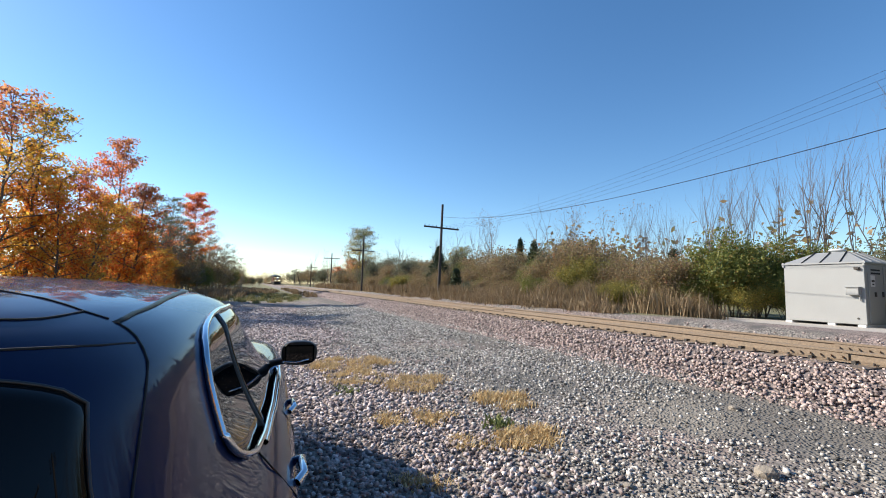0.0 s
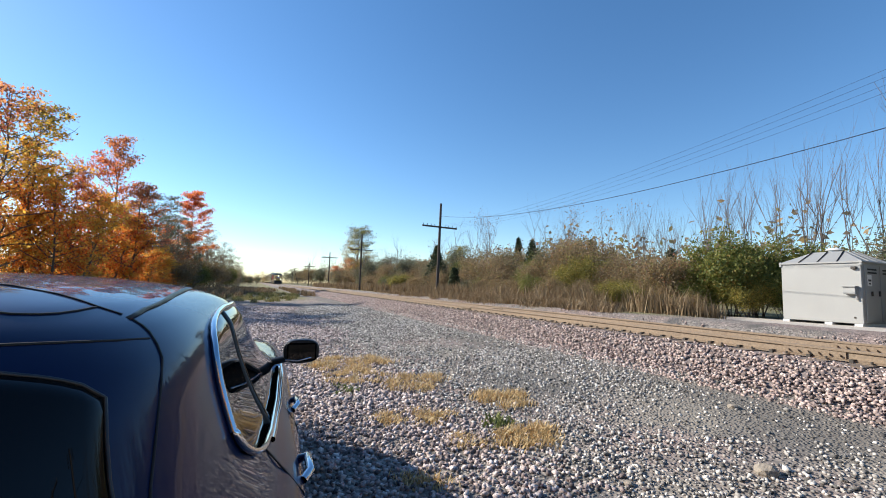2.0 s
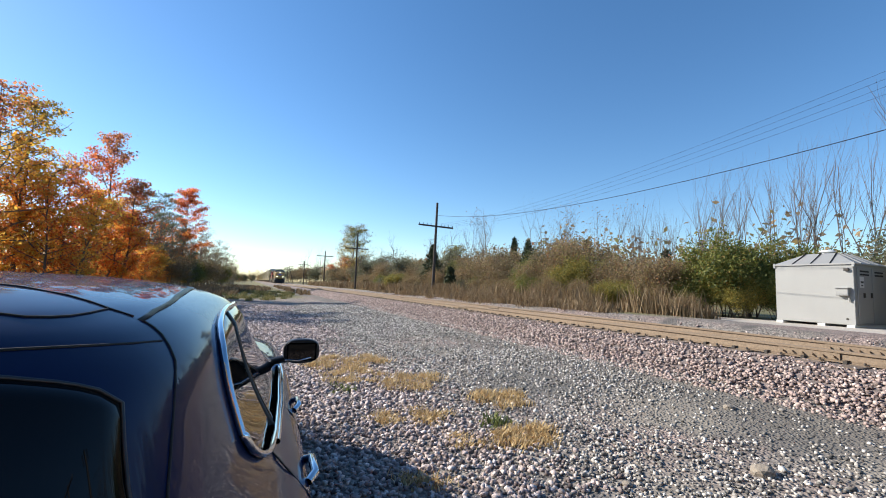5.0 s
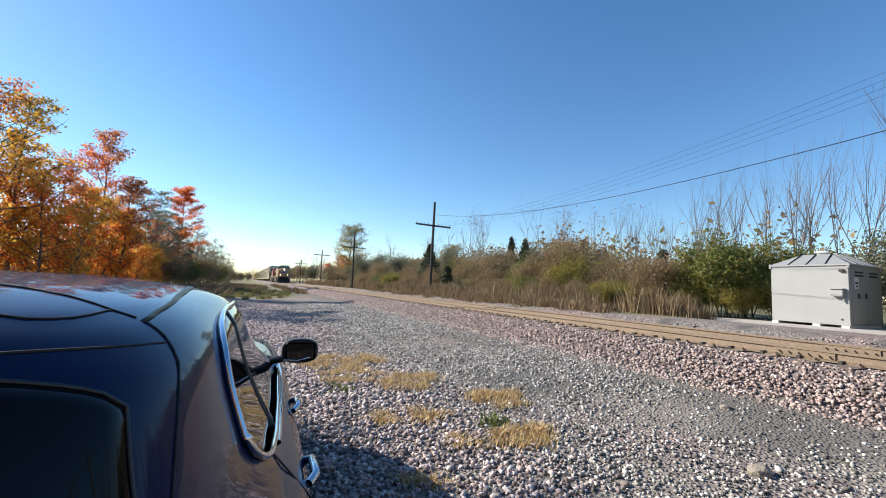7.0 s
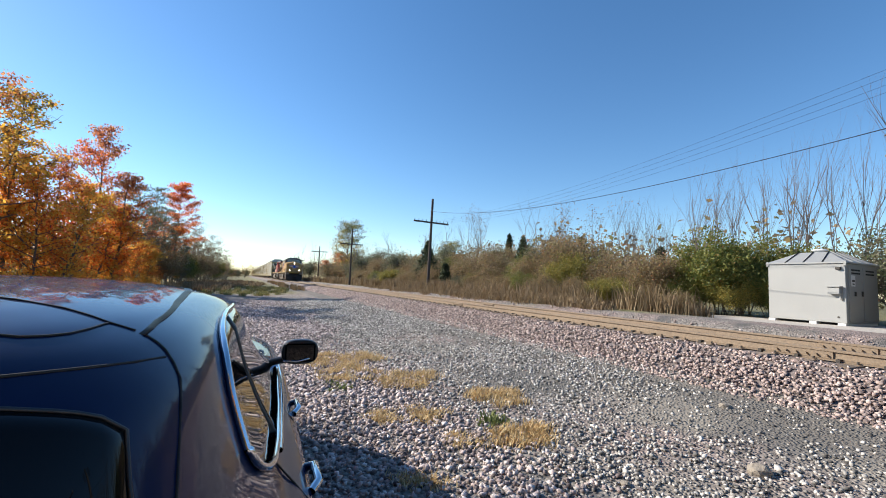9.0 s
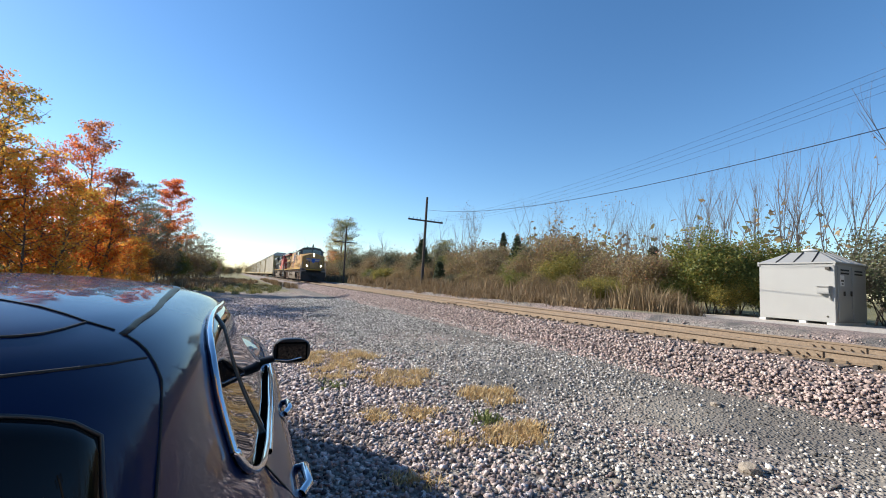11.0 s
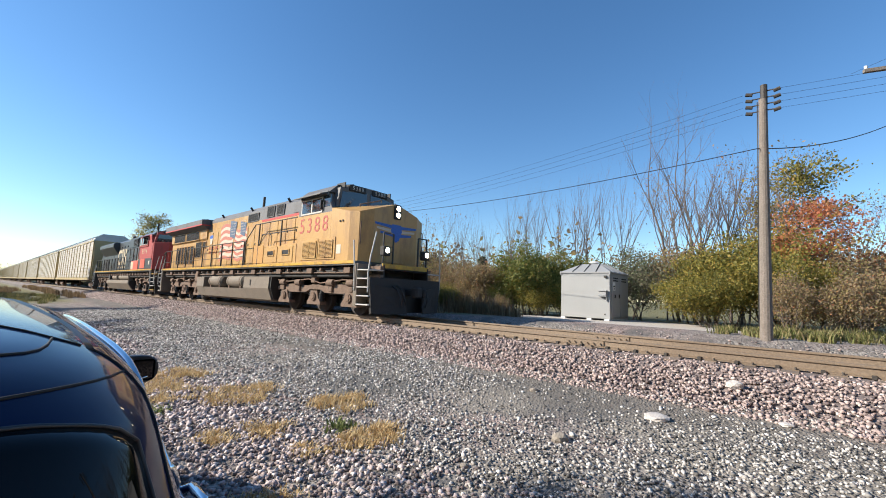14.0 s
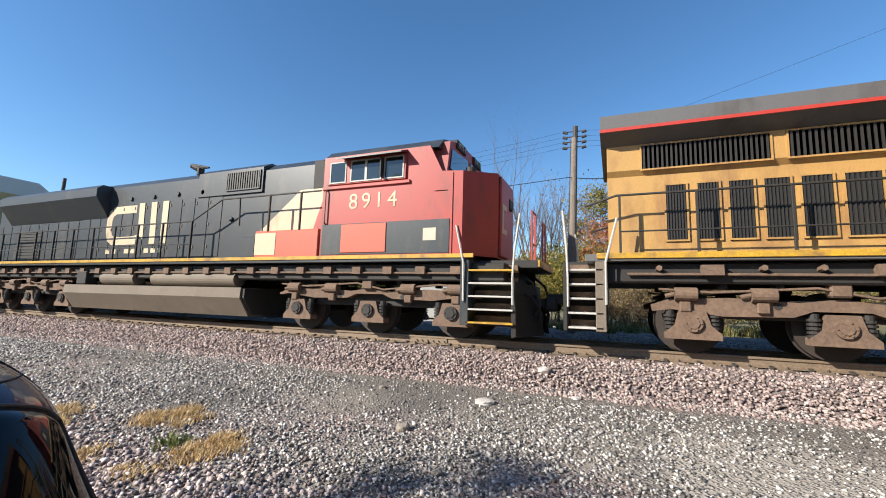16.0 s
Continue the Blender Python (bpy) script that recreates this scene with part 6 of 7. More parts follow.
        boxp("cab_mirror", T_black, L, min(s * 1.52, s * 1.6), max(s * 1.52, s * 1.6), 2.15, 2.18, 3.5, 3.85, 0.008)
        f = pose(xs + s * 0.003, 2.7, 3.0, 90, 0, -90 if s < 0 else 90)
        lettering("road_number", "5388", 0.76, F_red, L, f, 0.004, "red cab number")
        for y0, y1 in ((1.35, 2.22), (2.35, 3.3)):
            boxp("louvre_door", U_yel, L, min(xs, xs + s * 0.025), max(xs, xs + s * 0.025), y0 - 0.1, y1 + 0.1, 1.78, 2.52, 0.01)
            for c in (0.06, 0.5):
                w = (y1 - y0)
                louvre_panel("louvre", U_yel, L, xs + s * 0.03, y0 + w * c, y0 + w * (c + 0.42), 1.88, 2.4, 12, U_yel, s, False)
        cylp("horn_stub", T_black, L, (s * 0.5, 2.6, 4.5), (s * 0.5, 2.6, 4.75), 0.05, 8)
        cylp("step_light", T_black, L, (s * 1.5, 0.9, 3.02), (s * 1.53, 0.9, 3.02), 0.035, 8)
        cylp("step_light", T_black, L, (s * 1.5, 1.05, 3.02), (s * 1.53, 1.05, 3.02), 0.035, 8)
        boxp("notice_plate", F_white, L, min(xs, xs + s * 0.006), max(xs, xs + s * 0.006), 0.95, 1.2, 1.95, 2.25, 0.002)
    # engine hood
    prismp("hood", U_yel, L, [(-1.12, 1.70), (1.12, 1.70), (1.12, 3.62), (-1.12, 3.62)], "y", 3.75, 13.9)
    prismp("hood_top", U_grey, L, [(-1.12, 3.72), (1.12, 3.72), (1.1, 4.18), (0.85, 4.42), (-0.85, 4.42), (-1.1, 4.18)], "y", 3.78, 13.9)
    prismp("red_stripe", U_red, L, [(-1.123, 3.62), (1.123, 3.62), (1.123, 3.72), (-1.123, 3.72)], "y", 3.77, 7.6)
    prismp("hood_band", U_yel, L, [(-1.122, 3.62), (1.122, 3.62), (1.122, 3.73), (-1.122, 3.73)], "y", 7.6, 13.9)
    prismp("hood_band", U_yel, L, [(-1.124, 3.72), (1.124, 3.72), (1.124, 4.06), (-1.124, 4.06)], "y", 9.0, 13.5)
    for s in (-1, 1):
        x = s * 1.124
        f = 1 if s > 0 else -1
        for y0, y1 in ((5.65, 6.25), (6.5, 7.1)):
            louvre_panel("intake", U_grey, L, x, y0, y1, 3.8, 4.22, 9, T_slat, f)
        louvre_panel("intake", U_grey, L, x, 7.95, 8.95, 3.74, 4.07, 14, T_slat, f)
        boxp("hatch", U_grey, L, min(x, x + s * 0.015), max(x, x + s * 0.015), 4.1, 4.85, 3.74, 4.1, 0.006)
        # lower lockers beside the hood
        lk = boxp("locker", U_yel, L, min(s * 1.1, s * 1.5), max(s * 1.1, s * 1.5), 3.77, 7.3, 1.70, 2.45, 0.02)
        boxp("locker_panel", U_yel, lk, min(s * 1.5, s * 1.52), max(s * 1.5, s * 1.52), 4.0, 5.1, 1.76, 2.38, 0.01)
        boxp("locker_panel", U_yel, lk, min(s * 1.5, s * 1.52), max(s * 1.5, s * 1.52), 5.2, 6.3, 1.76, 2.38, 0.01)
        boxp("rusty_panel", mat("rusty_yellow", (0.40, 0.19, 0.05), (0.5, 0.26, 0.05), scale=3, bump=0.05), lk, min(s * 1.5, s * 1.52), max(s * 1.5, s * 1.52), 6.38, 7.28, 1.76, 2.5, 0.01)
        for y in (4.25, 5.45):
            louvre_panel("louvre", U_yel, lk, s * 1.523, y, y + 0.5, 2.05, 2.22, 4, T_slat, f, False)
        # hood doors
        for k in range(14):
            y = 3.95 + 0.71 * k
            z0 = 2.5 if y < 7.2 else 1.78
            boxp("hood_door", U_yel, L, min(x, x + s * 0.012), max(x, x + s * 0.012), y, y + 0.66, z0, 3.56, 0.008)
            boxp("latch", T_slat, L, min(x, x + s * 0.03), max(x, x + s * 0.03), y + 0.55, y + 0.6, (z0 + 3.56) / 2 - 0.05, (z0 + 3.56) / 2 + 0.05, 0.004)
        # radiator compartment
        for y0, y1 in ((14.7, 15.6),):
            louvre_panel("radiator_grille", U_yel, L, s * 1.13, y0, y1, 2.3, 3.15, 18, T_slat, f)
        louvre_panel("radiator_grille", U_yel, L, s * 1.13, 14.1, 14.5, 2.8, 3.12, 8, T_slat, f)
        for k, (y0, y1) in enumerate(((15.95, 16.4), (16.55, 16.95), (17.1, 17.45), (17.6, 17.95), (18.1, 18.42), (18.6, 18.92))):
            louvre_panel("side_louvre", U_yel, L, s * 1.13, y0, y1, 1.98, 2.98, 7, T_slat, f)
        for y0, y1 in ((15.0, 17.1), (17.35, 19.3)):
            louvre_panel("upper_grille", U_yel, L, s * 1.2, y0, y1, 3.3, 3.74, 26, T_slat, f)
    prismp("radiator_hood", U_yel, L, [(-1.12, 1.70), (1.12, 1.70), (1.12, 3.2), (1.2, 3.3), (1.2, 3.85), (-1.2, 3.85), (-1.2, 3.3), (-1.12, 3.2)], "y", 13.9, 19.9)
    prismp("radiator_wing", U_grey, L, [(-1.2, 3.78), (1.2, 3.78), (1.55, 3.96), (1.55, 4.26), (1.3, 4.3), (-1.3, 4.3), (-1.55, 4.26), (-1.55, 3.96)], "y", 13.75, 20.0)
    prismp("wing_stripe", U_red, L, [(-1.556, 3.95), (1.556, 3.95), (1.556, 4.01), (-1.556, 4.01)], "y", 13.74, 20.01)
    boxp("roof_walk", T_hand, L, -1.25, 1.25, 15.0, 19.7, 4.3, 4.335, 0.004)
    for y in (8.9, 9.8, 11.5, 12.6):
        boxp("roof_hatch", U_grey, L, -0.5, 0.5, y - 0.3, y + 0.3, 4.4, 4.52, 0.03)
    boxp("exhaust_stack", T_black, L, -0.4, 0.4, 10.3, 11.0, 4.4, 4.6, 0.03)
    for y in (5.4, 8.85, 12.2):
        bm = bmesh.new()
        for s in (-1, 1):
            cyl(bm, (s * 1.0, y, 4.25), (s * 1.12, y, 4.42), 0.05, 8)
        tagged(part("lifting_eyes", bm, T_black, L), kind="stuff")
    cylp("aerial", T_black, L, (0.2, 2.9, 4.5), (0.2, 2.9, 4.9), 0.03, 8)
    boxp("rear_number", F_red, L, -1.135, -1.125, 19.32, 19.6, 3.55, 3.7, 0.0, "small red number bar")
    # shield and slogan
    prismp("shield_decal", F_winged, L, [(13.15, 3.42), (13.55, 3.42), (13.58, 3.25), (13.12, 3.25)], "x", -1.142, -1.136)
    prismp("shield_decal", F_white, L, [(13.16, 3.25), (13.54, 3.25), (13.48, 3.0), (13.35, 2.92), (13.22, 3.0)], "x", -1.142, -1.136)
    for s, w in ((2.72, "BUILDING"), (2.5, "AMERICA")):
        lettering("slogan", w, 0.24, F_red, L, pose(-1.14, 13.0, s, 90, 0, -90), 0.003, "faded slogan lettering")
    decal_flag(L)
    # fuel tank with air reservoirs
    tk = prismp("fuel_tank", T_tan, L, [(-1.5, 1.22), (-1.52, 0.75), (-1.35, 0.3), (-1.1, 0.22), (1.1, 0.22), (1.35, 0.3), (1.52, 0.75), (1.5, 1.22), (0.85, 1.22), (0.85, 0.72), (-0.85, 0.72), (-0.85, 1.22)][::-1], "y", 5.7, 8.0, "dusty fuel tank")
    prismp("fuel_tank", T_tan, L, [(-1.5, 0.72), (-1.35, 0.3), (-1.1, 0.22), (1.1, 0.22), (1.35, 0.3), (1.5, 0.72)], "y", 8.0, 12.75)
    prismp("fuel_tank", T_tan, L, [(-1.5, 1.22), (-1.52, 0.75), (-1.35, 0.3), (-1.1, 0.22), (1.1, 0.22), (1.35, 0.3), (1.52, 0.75), (1.5, 1.22)], "y", 12.75, 13.75)
    prismp("tank_front_end", T_black, L, [(-1.45, 1.2), (-1.47, 0.76), (-1.3, 0.32), (1.3, 0.32), (1.47, 0.76), (1.45, 1.2)], "y", 5.6, 5.72)
    for s in (-1, 1):
        for y0, y1 in ((8.35, 10.1), (10.75, 12.35)):
            bm = bmesh.new()
            cyl(bm, (s * 1.18, y0 + 0.1, 1.03), (s * 1.18, y1 - 0.1, 1.03), 0.29, 24)
            cyl(bm, (s * 1.18, y0, 1.03), (s * 1.18, y0 + 0.1, 1.03), 0.2, 24, 0.29); cyl(bm, (s * 1.18, y1 - 0.1, 1.03), (s * 1.18, y1, 1.03), 0.29, 24, 0.2)
            rs = part("air_reservoir", bm, T_tan, L, "dusty cylindrical air reservoir")
            for y in (y0 + 0.25, y1 - 0.25):
                bm = bmesh.new(); cyl(bm, (s * 1.18, y - 0.025, 1.03), (s * 1.18, y + 0.025, 1.03), 0.3, 24); bx(bm, min(s * 1.1, s * 1.4), max(s * 1.1, s * 1.4), y - 0.05, y + 0.05, 0.68, 0.82)
                part("strap", bm, T_dust, rs)
        boxp("tank_gauge", T_black, L, min(s * 1.5, s * 1.53), max(s * 1.5, s * 1.53), 7.3, 7.38, 0.85, 1.1, 0.004)
        boxp("valve_box", T_dust, L, min(s * 1.1, s * 1.45), max(s * 1.1, s * 1.45), 13.9, 14.3, 1.0, 1.4, 0.02)
    truck(L, (0.72, 2.8, 4.9), T_dust, 0)
    truck(L, (14.55, 16.6, 18.6), T_dust, 0)
    steps(L, -0.6, 0.02, T_tan, [T_hand], True)
    steps(L, 20.0, 20.6, T_tan, [T_hand], False)
    pilot(L, -0.62, T_black)
    boxp("rear_pilot", T_black, L, -1.4, 1.4, 20.62, 20.7, 0.3, 1.5, 0.02)
    bm = bmesh.new(); bx(bm, -0.12, 0.12, 20.6, 21.2, 0.78, 1.0, 0.03)
    part("coupler", bm, T_black, L)
    for s in (-1, 1):
        x = s * 1.5
        ps = [(x, y, 1.68, 2.75 if y > 8.2 else 2.8) for y in (8.3, 9.55, 10.8, 12.05, 13.3, 14.6, 15.9, 17.2, 18.5, 19.7)]
        handrail(L, [(x, 3.85, 3.42), (x, 7.3, 3.42), (x, 8.15, 2.78), (x, 19.75, 2.76), (s * 1.45, 20.3, 2.6)], ps, T_slat)
        handrail(L, [(x, 3.9, 2.95), (x, 6.6, 2.95), (x, 6.8, 2.5)], [(x, 5.0, 2.4, 3.42), (x, 6.9, 1.7, 3.42), (x, 8.15, 1.7, 2.78)], T_slat, False)
        handrail(L, [(s * 0.55, -0.5, 2.6), (s * 0.95, -0.5, 2.6)], [(s * 0.55, -0.5, 1.6, 2.6), (s * 0.95, -0.5, 1.6, 2.6)], T_slat)
        pipep("nose_rail", T_dust, L, [(s * 0.3, 0.5, 3.78), (s * 0.3, 0.5, 3.86), (s * 1.1, 0.6, 3.6), (s * 1.1, 0.6, 3.5)], 0.018, 6)
    boxp("walkway_edge", U_edge, L, -1.0, 1.0, -0.58, -0.54, 1.5, 1.64, 0.004, "yellow platform edge")
    return L


def build_red_loco():
    L = empty("locomotive", pose(0, 0, 0), "red and black diesel locomotive with cream stripe, second in the train", "locomotive", "train")
    boxp("underframe", T_black, L, -1.35, 1.35, 0.1, 20.6, 1.2, 1.58, 0.03)
    boxp("walkway", C_black, L, -1.53, 1.53, 0.9, 20.8, 1.6, 1.74, 0.01)
    for s in (-1, 1):
        boxp("side_sill", U_edge, L, min(s * 1.53, s * 1.555), max(s * 1.53, s * 1.555), 0.7, 20.8, 1.67, 1.755, 0.006, "yellow side sill")
        bm = bmesh.new()
        for k in range(24):
            bx(bm, min(s * 1.2, s * 1.48), max(s * 1.2, s * 1.48), 1.0 + 0.8 * k, 1.22 + 0.8 * k, 1.34, 1.5)
        pipe(bm, [(s * 1.4, 0.8, 1.36), (s * 1.42, 8, 1.38), (s * 1.4, 20, 1.36)], 0.025, 6)
        tagged(part("piping", bm, T_dust, L), kind="stuff")
    boxp("front_platform", T_black, L, -1.0, 1.0, -0.5, 0.9, 1.5, 1.66, 0.01)
    boxp("rear_platform", T_black, L, -1.0, 1.0, 20.6, 21.2, 1.5, 1.66, 0.01)
    # nose
    bm = bmesh.new()
    lo = [(-1.48, 0.98), (-0.75, 0.42), (0.75, 0.42), (1.48, 0.98), (1.48, 2.0), (-1.48, 2.0)]
    a = [bm.verts.new((x, y, 1.74)) for x, y in lo]
    b = [bm.verts.new((x, y, z)) for (x, y), z in zip(lo, (3.52, 3.62, 3.62, 3.52, 3.6, 3.6))]
    for i in range(6):
        j = (i + 1) % 6
        bm.faces.new((a[i], a[j], b[j], b[i]))
    bm.faces.new(b); bmesh.ops.recalc_face_normals(bm, faces=bm.faces[:])
    part("nose", bm, C_red, L)
    boxp("nose_door", C_red, L, -0.66, 0.05, 0.36, 0.42, 1.78, 3.58, 0.02)
    for r in (((-0.6, 2.3), (-0.2, 2.3), (-0.2, 2.42), (-0.48, 2.42)), ((-0.6, 2.3), (-0.48, 2.42), (-0.48, 2.85), (-0.6, 2.97)), ((-0.6, 2.97), (-0.48, 2.85), (-0.2, 2.85), (-0.2, 2.97))):
        prismp("emblem_bar", C_cream, L, list(r), "y", 0.348, 0.356)
    hd = boxp("headlight_housing", T_black, L, 0.1, 0.45, 0.35, 0.44, 3.0, 3.25, 0.02)
    cylp("nose_pot", T_black, L, (-0.9, 1.0, 3.55), (-0.9, 1.0, 3.75), 0.12, 12)
    # cab
    prismp("cab", C_red, L, [(1.2, 1.74), (4.55, 1.74), (4.55, 4.15), (1.75, 4.15), (1.45, 3.55), (1.2, 3.5)], "x", -1.5, 1.5)
    bm = bmesh.new()
    prism(bm, [(-1.5, 4.1), (-1.2, 4.38), (-0.6, 4.54), (0.6, 4.54), (1.2, 4.38), (1.5, 4.1)], "y", 1.55, 4.6)
    part("cab_roof", bm, C_black, L)
    prismp("cab_front", C_red, L, [(-1.42, 3.5), (1.42, 3.5), (1.25, 4.3), (0.6, 4.48), (-0.6, 4.48), (-1.25, 4.3)], "y", 1.38, 1.78)
    for s in (-1, 1):
        bm = bmesh.new()
        v = [bm.verts.new(p) for p in ((s * 0.1, 1.35, 3.68), (s * 1.28, 1.35, 3.66), (s * 1.16, 1.36, 4.14), (s * 0.1, 1.36, 4.22))]
        w = [bm.verts.new((p.co.x, p.co.y + 0.04, p.co.z)) for p in v]
        bm.faces.new(v); bm.faces.new(w[::-1])
        for i in range(4):
            bm.faces.new((v[i], w[i], w[(i + 1) % 4], v[(i + 1) % 4]))
        bmesh.ops.recalc_face_normals(bm, faces=bm.faces[:])
        part("windscreen", bm, T_glass, L, "dark windscreen pane")
        nb = boxp("number_board", T_black, L, s * 0.6 - 0.3, s * 0.6 + 0.3, 1.33, 1.6, 4.26, 4.47, 0.02)
        lettering("road_number", "8914", 0.19, T_hand, nb, pose(s * 0.6, 1.325, 4.365, 90, 0, 0))
        xs = s * 1.5
        fr = boxp("cab_window_frame", C_red, L, min(xs, xs + s * 0.05), max(xs, xs + s * 0.05), 2.3, 4.4, 3.44, 4.02, 0.01)
        for y0, y1 in ((2.38, 2.82), (2.95, 3.3), (3.36, 3.72), (3.9, 4.3)):
            w = boxp("cab_window", T_glass, fr, min(xs, xs + s * 0.056), max(xs, xs + s * 0.056), y0, y1, 3.5, 3.96, 0.004)
            bm = bmesh.new()
            for q in ((y0 - 0.03, y0, 3.47, 3.99), (y1, y1 + 0.03, 3.47, 3.99), (y0, y1, 3.47, 3.5), (y0, y1, 3.96, 3.99)):
                bx(bm, min(xs, xs + s * 0.065), max(xs, xs + s * 0.065), *q)
            part("rim", bm, T_hand, w)
        prismp("sun_visor", C_black, L, [(s * 1.48, 4.08), (s * 1.8, 3.97), (s * 1.8, 4.0), (s * 1.48, 4.13)], "y", 2.3, 4.0)
        boxp("cab_mirror", T_black, L, min(s * 1.55, s * 1.68), max(s * 1.55, s * 1.68), 2.86, 2.9, 3.5, 3.95, 0.006)
        lettering("road_number", "8914", 0.52, C_cream, L, pose(xs + s * 0.004, 3.15, 3.0, 90, 0, -90 if s < 0 else 90), 0.004, "cream cab number")
        boxp("side_panel", C_black, L, min(xs, xs + s * 0.012), max(xs, xs + s * 0.012), 1.25, 4.5, 1.78, 2.5, 0.004)
        boxp("access_panel", C_orange, L, min(xs, xs + s * 0.03), max(xs, xs + s * 0.03), 2.75, 3.95, 1.82, 2.48, 0.01)
        boxp("notice_plate", F_white, L, min(xs, xs + s * 0.018), max(xs, xs + s * 0.018), 1.55, 1.85, 2.05, 2.32, 0.002)
        boxp("cab_rib", C_red, L, min(xs, xs + s * 0.05), max(xs, xs + s * 0.05), 2.2, 4.55, 3.34, 3.42, 0.01)
        # equipment lockers behind the cab
        boxp("locker", C_orange, L, min(s * 1.1, s * 1.52), max(s * 1.1, s * 1.52), 4.6, 6.6, 1.74, 2.42, 0.02)
        boxp("locker_panel", C_cream, L, min(s * 1.52, s * 1.53), max(s * 1.52, s * 1.53), 5.9, 6.58, 1.8, 2.36, 0.004)
        boxp("locker_end", C_black, L, min(s * 1.1, s * 1.5), max(s * 1.1, s * 1.5), 6.6, 7.1, 1.74, 2.3, 0.03)
        x = s * 1.08
        # hood colour bands: cream slash over black
        prismp("cream_slash", C_cream, L, [(4.62, 3.55), (5.6, 3.55), (7.0, 2.42), (5.0, 2.42)], "x", min(x, x + s * 0.008), max(x, x + s * 0.008))
        prismp("red_slash", C_red, L, [(4.56, 3.6), (4.75, 3.6), (5.15, 2.42), (4.56, 2.42)], "x", min(x, x + s * 0.012), max(x, x + s * 0.012))
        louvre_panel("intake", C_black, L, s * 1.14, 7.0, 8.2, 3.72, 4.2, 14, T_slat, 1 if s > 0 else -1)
        boxp("door", T_black, L, min(x, x + s * 0.02), max(x, x + s * 0.02), 4.75, 5.2, 3.55, 4.3, 0.01)
        for k in range(12):
            y = 8.4 + 0.56 * k
            boxp("hood_door", C_black, L, min(x, x + s * 0.014), max(x, x + s * 0.014), y, y + 0.52, 1.85, 3.6, 0.008)
        for k in range(9):
            y = 15.2 + 0.62 * k
            boxp("hood_door", C_black, L, min(x, x + s * 0.014), max(x, x + s * 0.014), y, y + 0.57, 1.85, 3.15, 0.008)
        # emblem as plain bars
        ring = [(12.15, 3.55), (13.25, 3.55), (13.5, 3.42), (13.62, 3.15), (13.62, 2.72), (13.5, 2.42), (13.25, 2.28), (12.1, 2.28)]
        inner = [(12.15, 3.3), (13.15, 3.3), (13.29, 3.23), (13.34, 3.08), (13.34, 2.78), (13.29, 2.62), (13.15, 2.54), (12.2, 2.54)]
        bars = [(ring[i], ring[i + 1], inner[i + 1], inner[i]) for i in range(7)]
        bars += [((12.2, 2.54), (12.1, 2.28), (11.9, 2.3), (11.98, 2.6)), ((11.98, 2.6), (11.72, 2.42), (11.78, 3.6), (12.04, 3.6)), ((11.4, 2.28), (11.14, 2.28), (11.2, 3.6), (11.46, 3.6)), ((10.9, 2.28), (10.64, 2.28), (10.66, 3.6), (10.92, 3.6))]
        for q in bars:
            prismp("emblem_bar", C_cream, L, list(q), "x", min(x + s * 0.015, x + s * 0.021), max(x + s * 0.015, x + s * 0.021))
        for k in range(9):
            if k in (3, 6):
                continue
            boxp("lettering_bar", C_cream, L, min(x + s * 0.012, x + s * 0.018), max(x + s * 0.012, x + s * 0.018), 10.75 + 0.32 * k, 10.96 + 0.32 * k, 2.0, 2.14, 0)
        for k in range(10):
            for z in (2.1, 2.75, 3.4):
                boxp("latch", T_tan, L, min(x, x + s * 0.032), max(x, x + s * 0.032), 8.86 + 0.56 * k, 8.9 + 0.56 * k, z, z + 0.09, 0.004)
        for y, z in ((9.2, 3.75), (10.3, 3.78), (11.4, 3.78), (12.5, 3.78), (8.0, 2.9)):
            cylp("lifting_boss", C_black, L, (x, y, z), (x + s * 0.05, y, z), 0.07, 10)
        pipep("cab_grab", C_red, L, [(s * 1.5, 4.42, 2.5), (s * 1.56, 4.42, 2.55), (s * 1.56, 4.42, 3.3), (s * 1.5, 4.42, 3.35)], 0.018, 6)
        boxp("nose_latch", T_black, L, min(s * 1.48, s * 1.5), max(s * 1.48, s * 1.5), 1.3, 1.62, 3.1, 3.13, 0.004)
        pipep("mu_hose", T_black, L, [(s * 0.7, 0.0, 1.5), (s * 0.85, -0.35, 1.2), (s * 0.75, -0.5, 0.75), (s * 0.6, -0.35, 0.5)], 0.03, 6)
        louvre_panel("rear_louvre", C_black, L, x + s * 0.02, 17.4, 18.9, 1.9, 2.9, 9, T_slat, 1 if s > 0 else -1, False)
    prismp("hood", C_black, L, [(-1.08, 1.74), (1.08, 1.74), (1.08, 4.2), (0.8, 4.42), (-0.8, 4.42), (-1.08, 4.2)], "y", 4.55, 20.5)
    prismp("dynamic_brake_hood", C_black, L, [(-1.13, 3.6), (1.13, 3.6), (1.13, 4.3), (0.85, 4.47), (-0.85, 4.47), (-1.13, 4.3)], "y", 6.9, 9.4)
    prismp("radiator_flare", C_black, L, [(-1.1, 3.2), (1.1, 3.2), (1.52, 3.85), (1.52, 4.12), (1.35, 4.26), (-1.35, 4.26), (-1.52, 4.12), (-1.52, 3.85)], "y", 13.6, 19.6)
    horn = boxp("air_horn", T_black, L, -0.95, -0.75, 9.7, 9.8, 4.38, 4.6, 0.01)
    for k in range(3):
        cylp("bell", T_black, horn, (-0.85, 9.6 - 0.1 * k, 4.6), (-0.85, 9.95 + 0.1 * k, 4.62 + 0.05 * k), 0.03, 8, r2=0.08)
    cylp("stack", T_black, L, (0, 13.0, 4.4), (0, 13.0, 4.7), 0.12, 12)
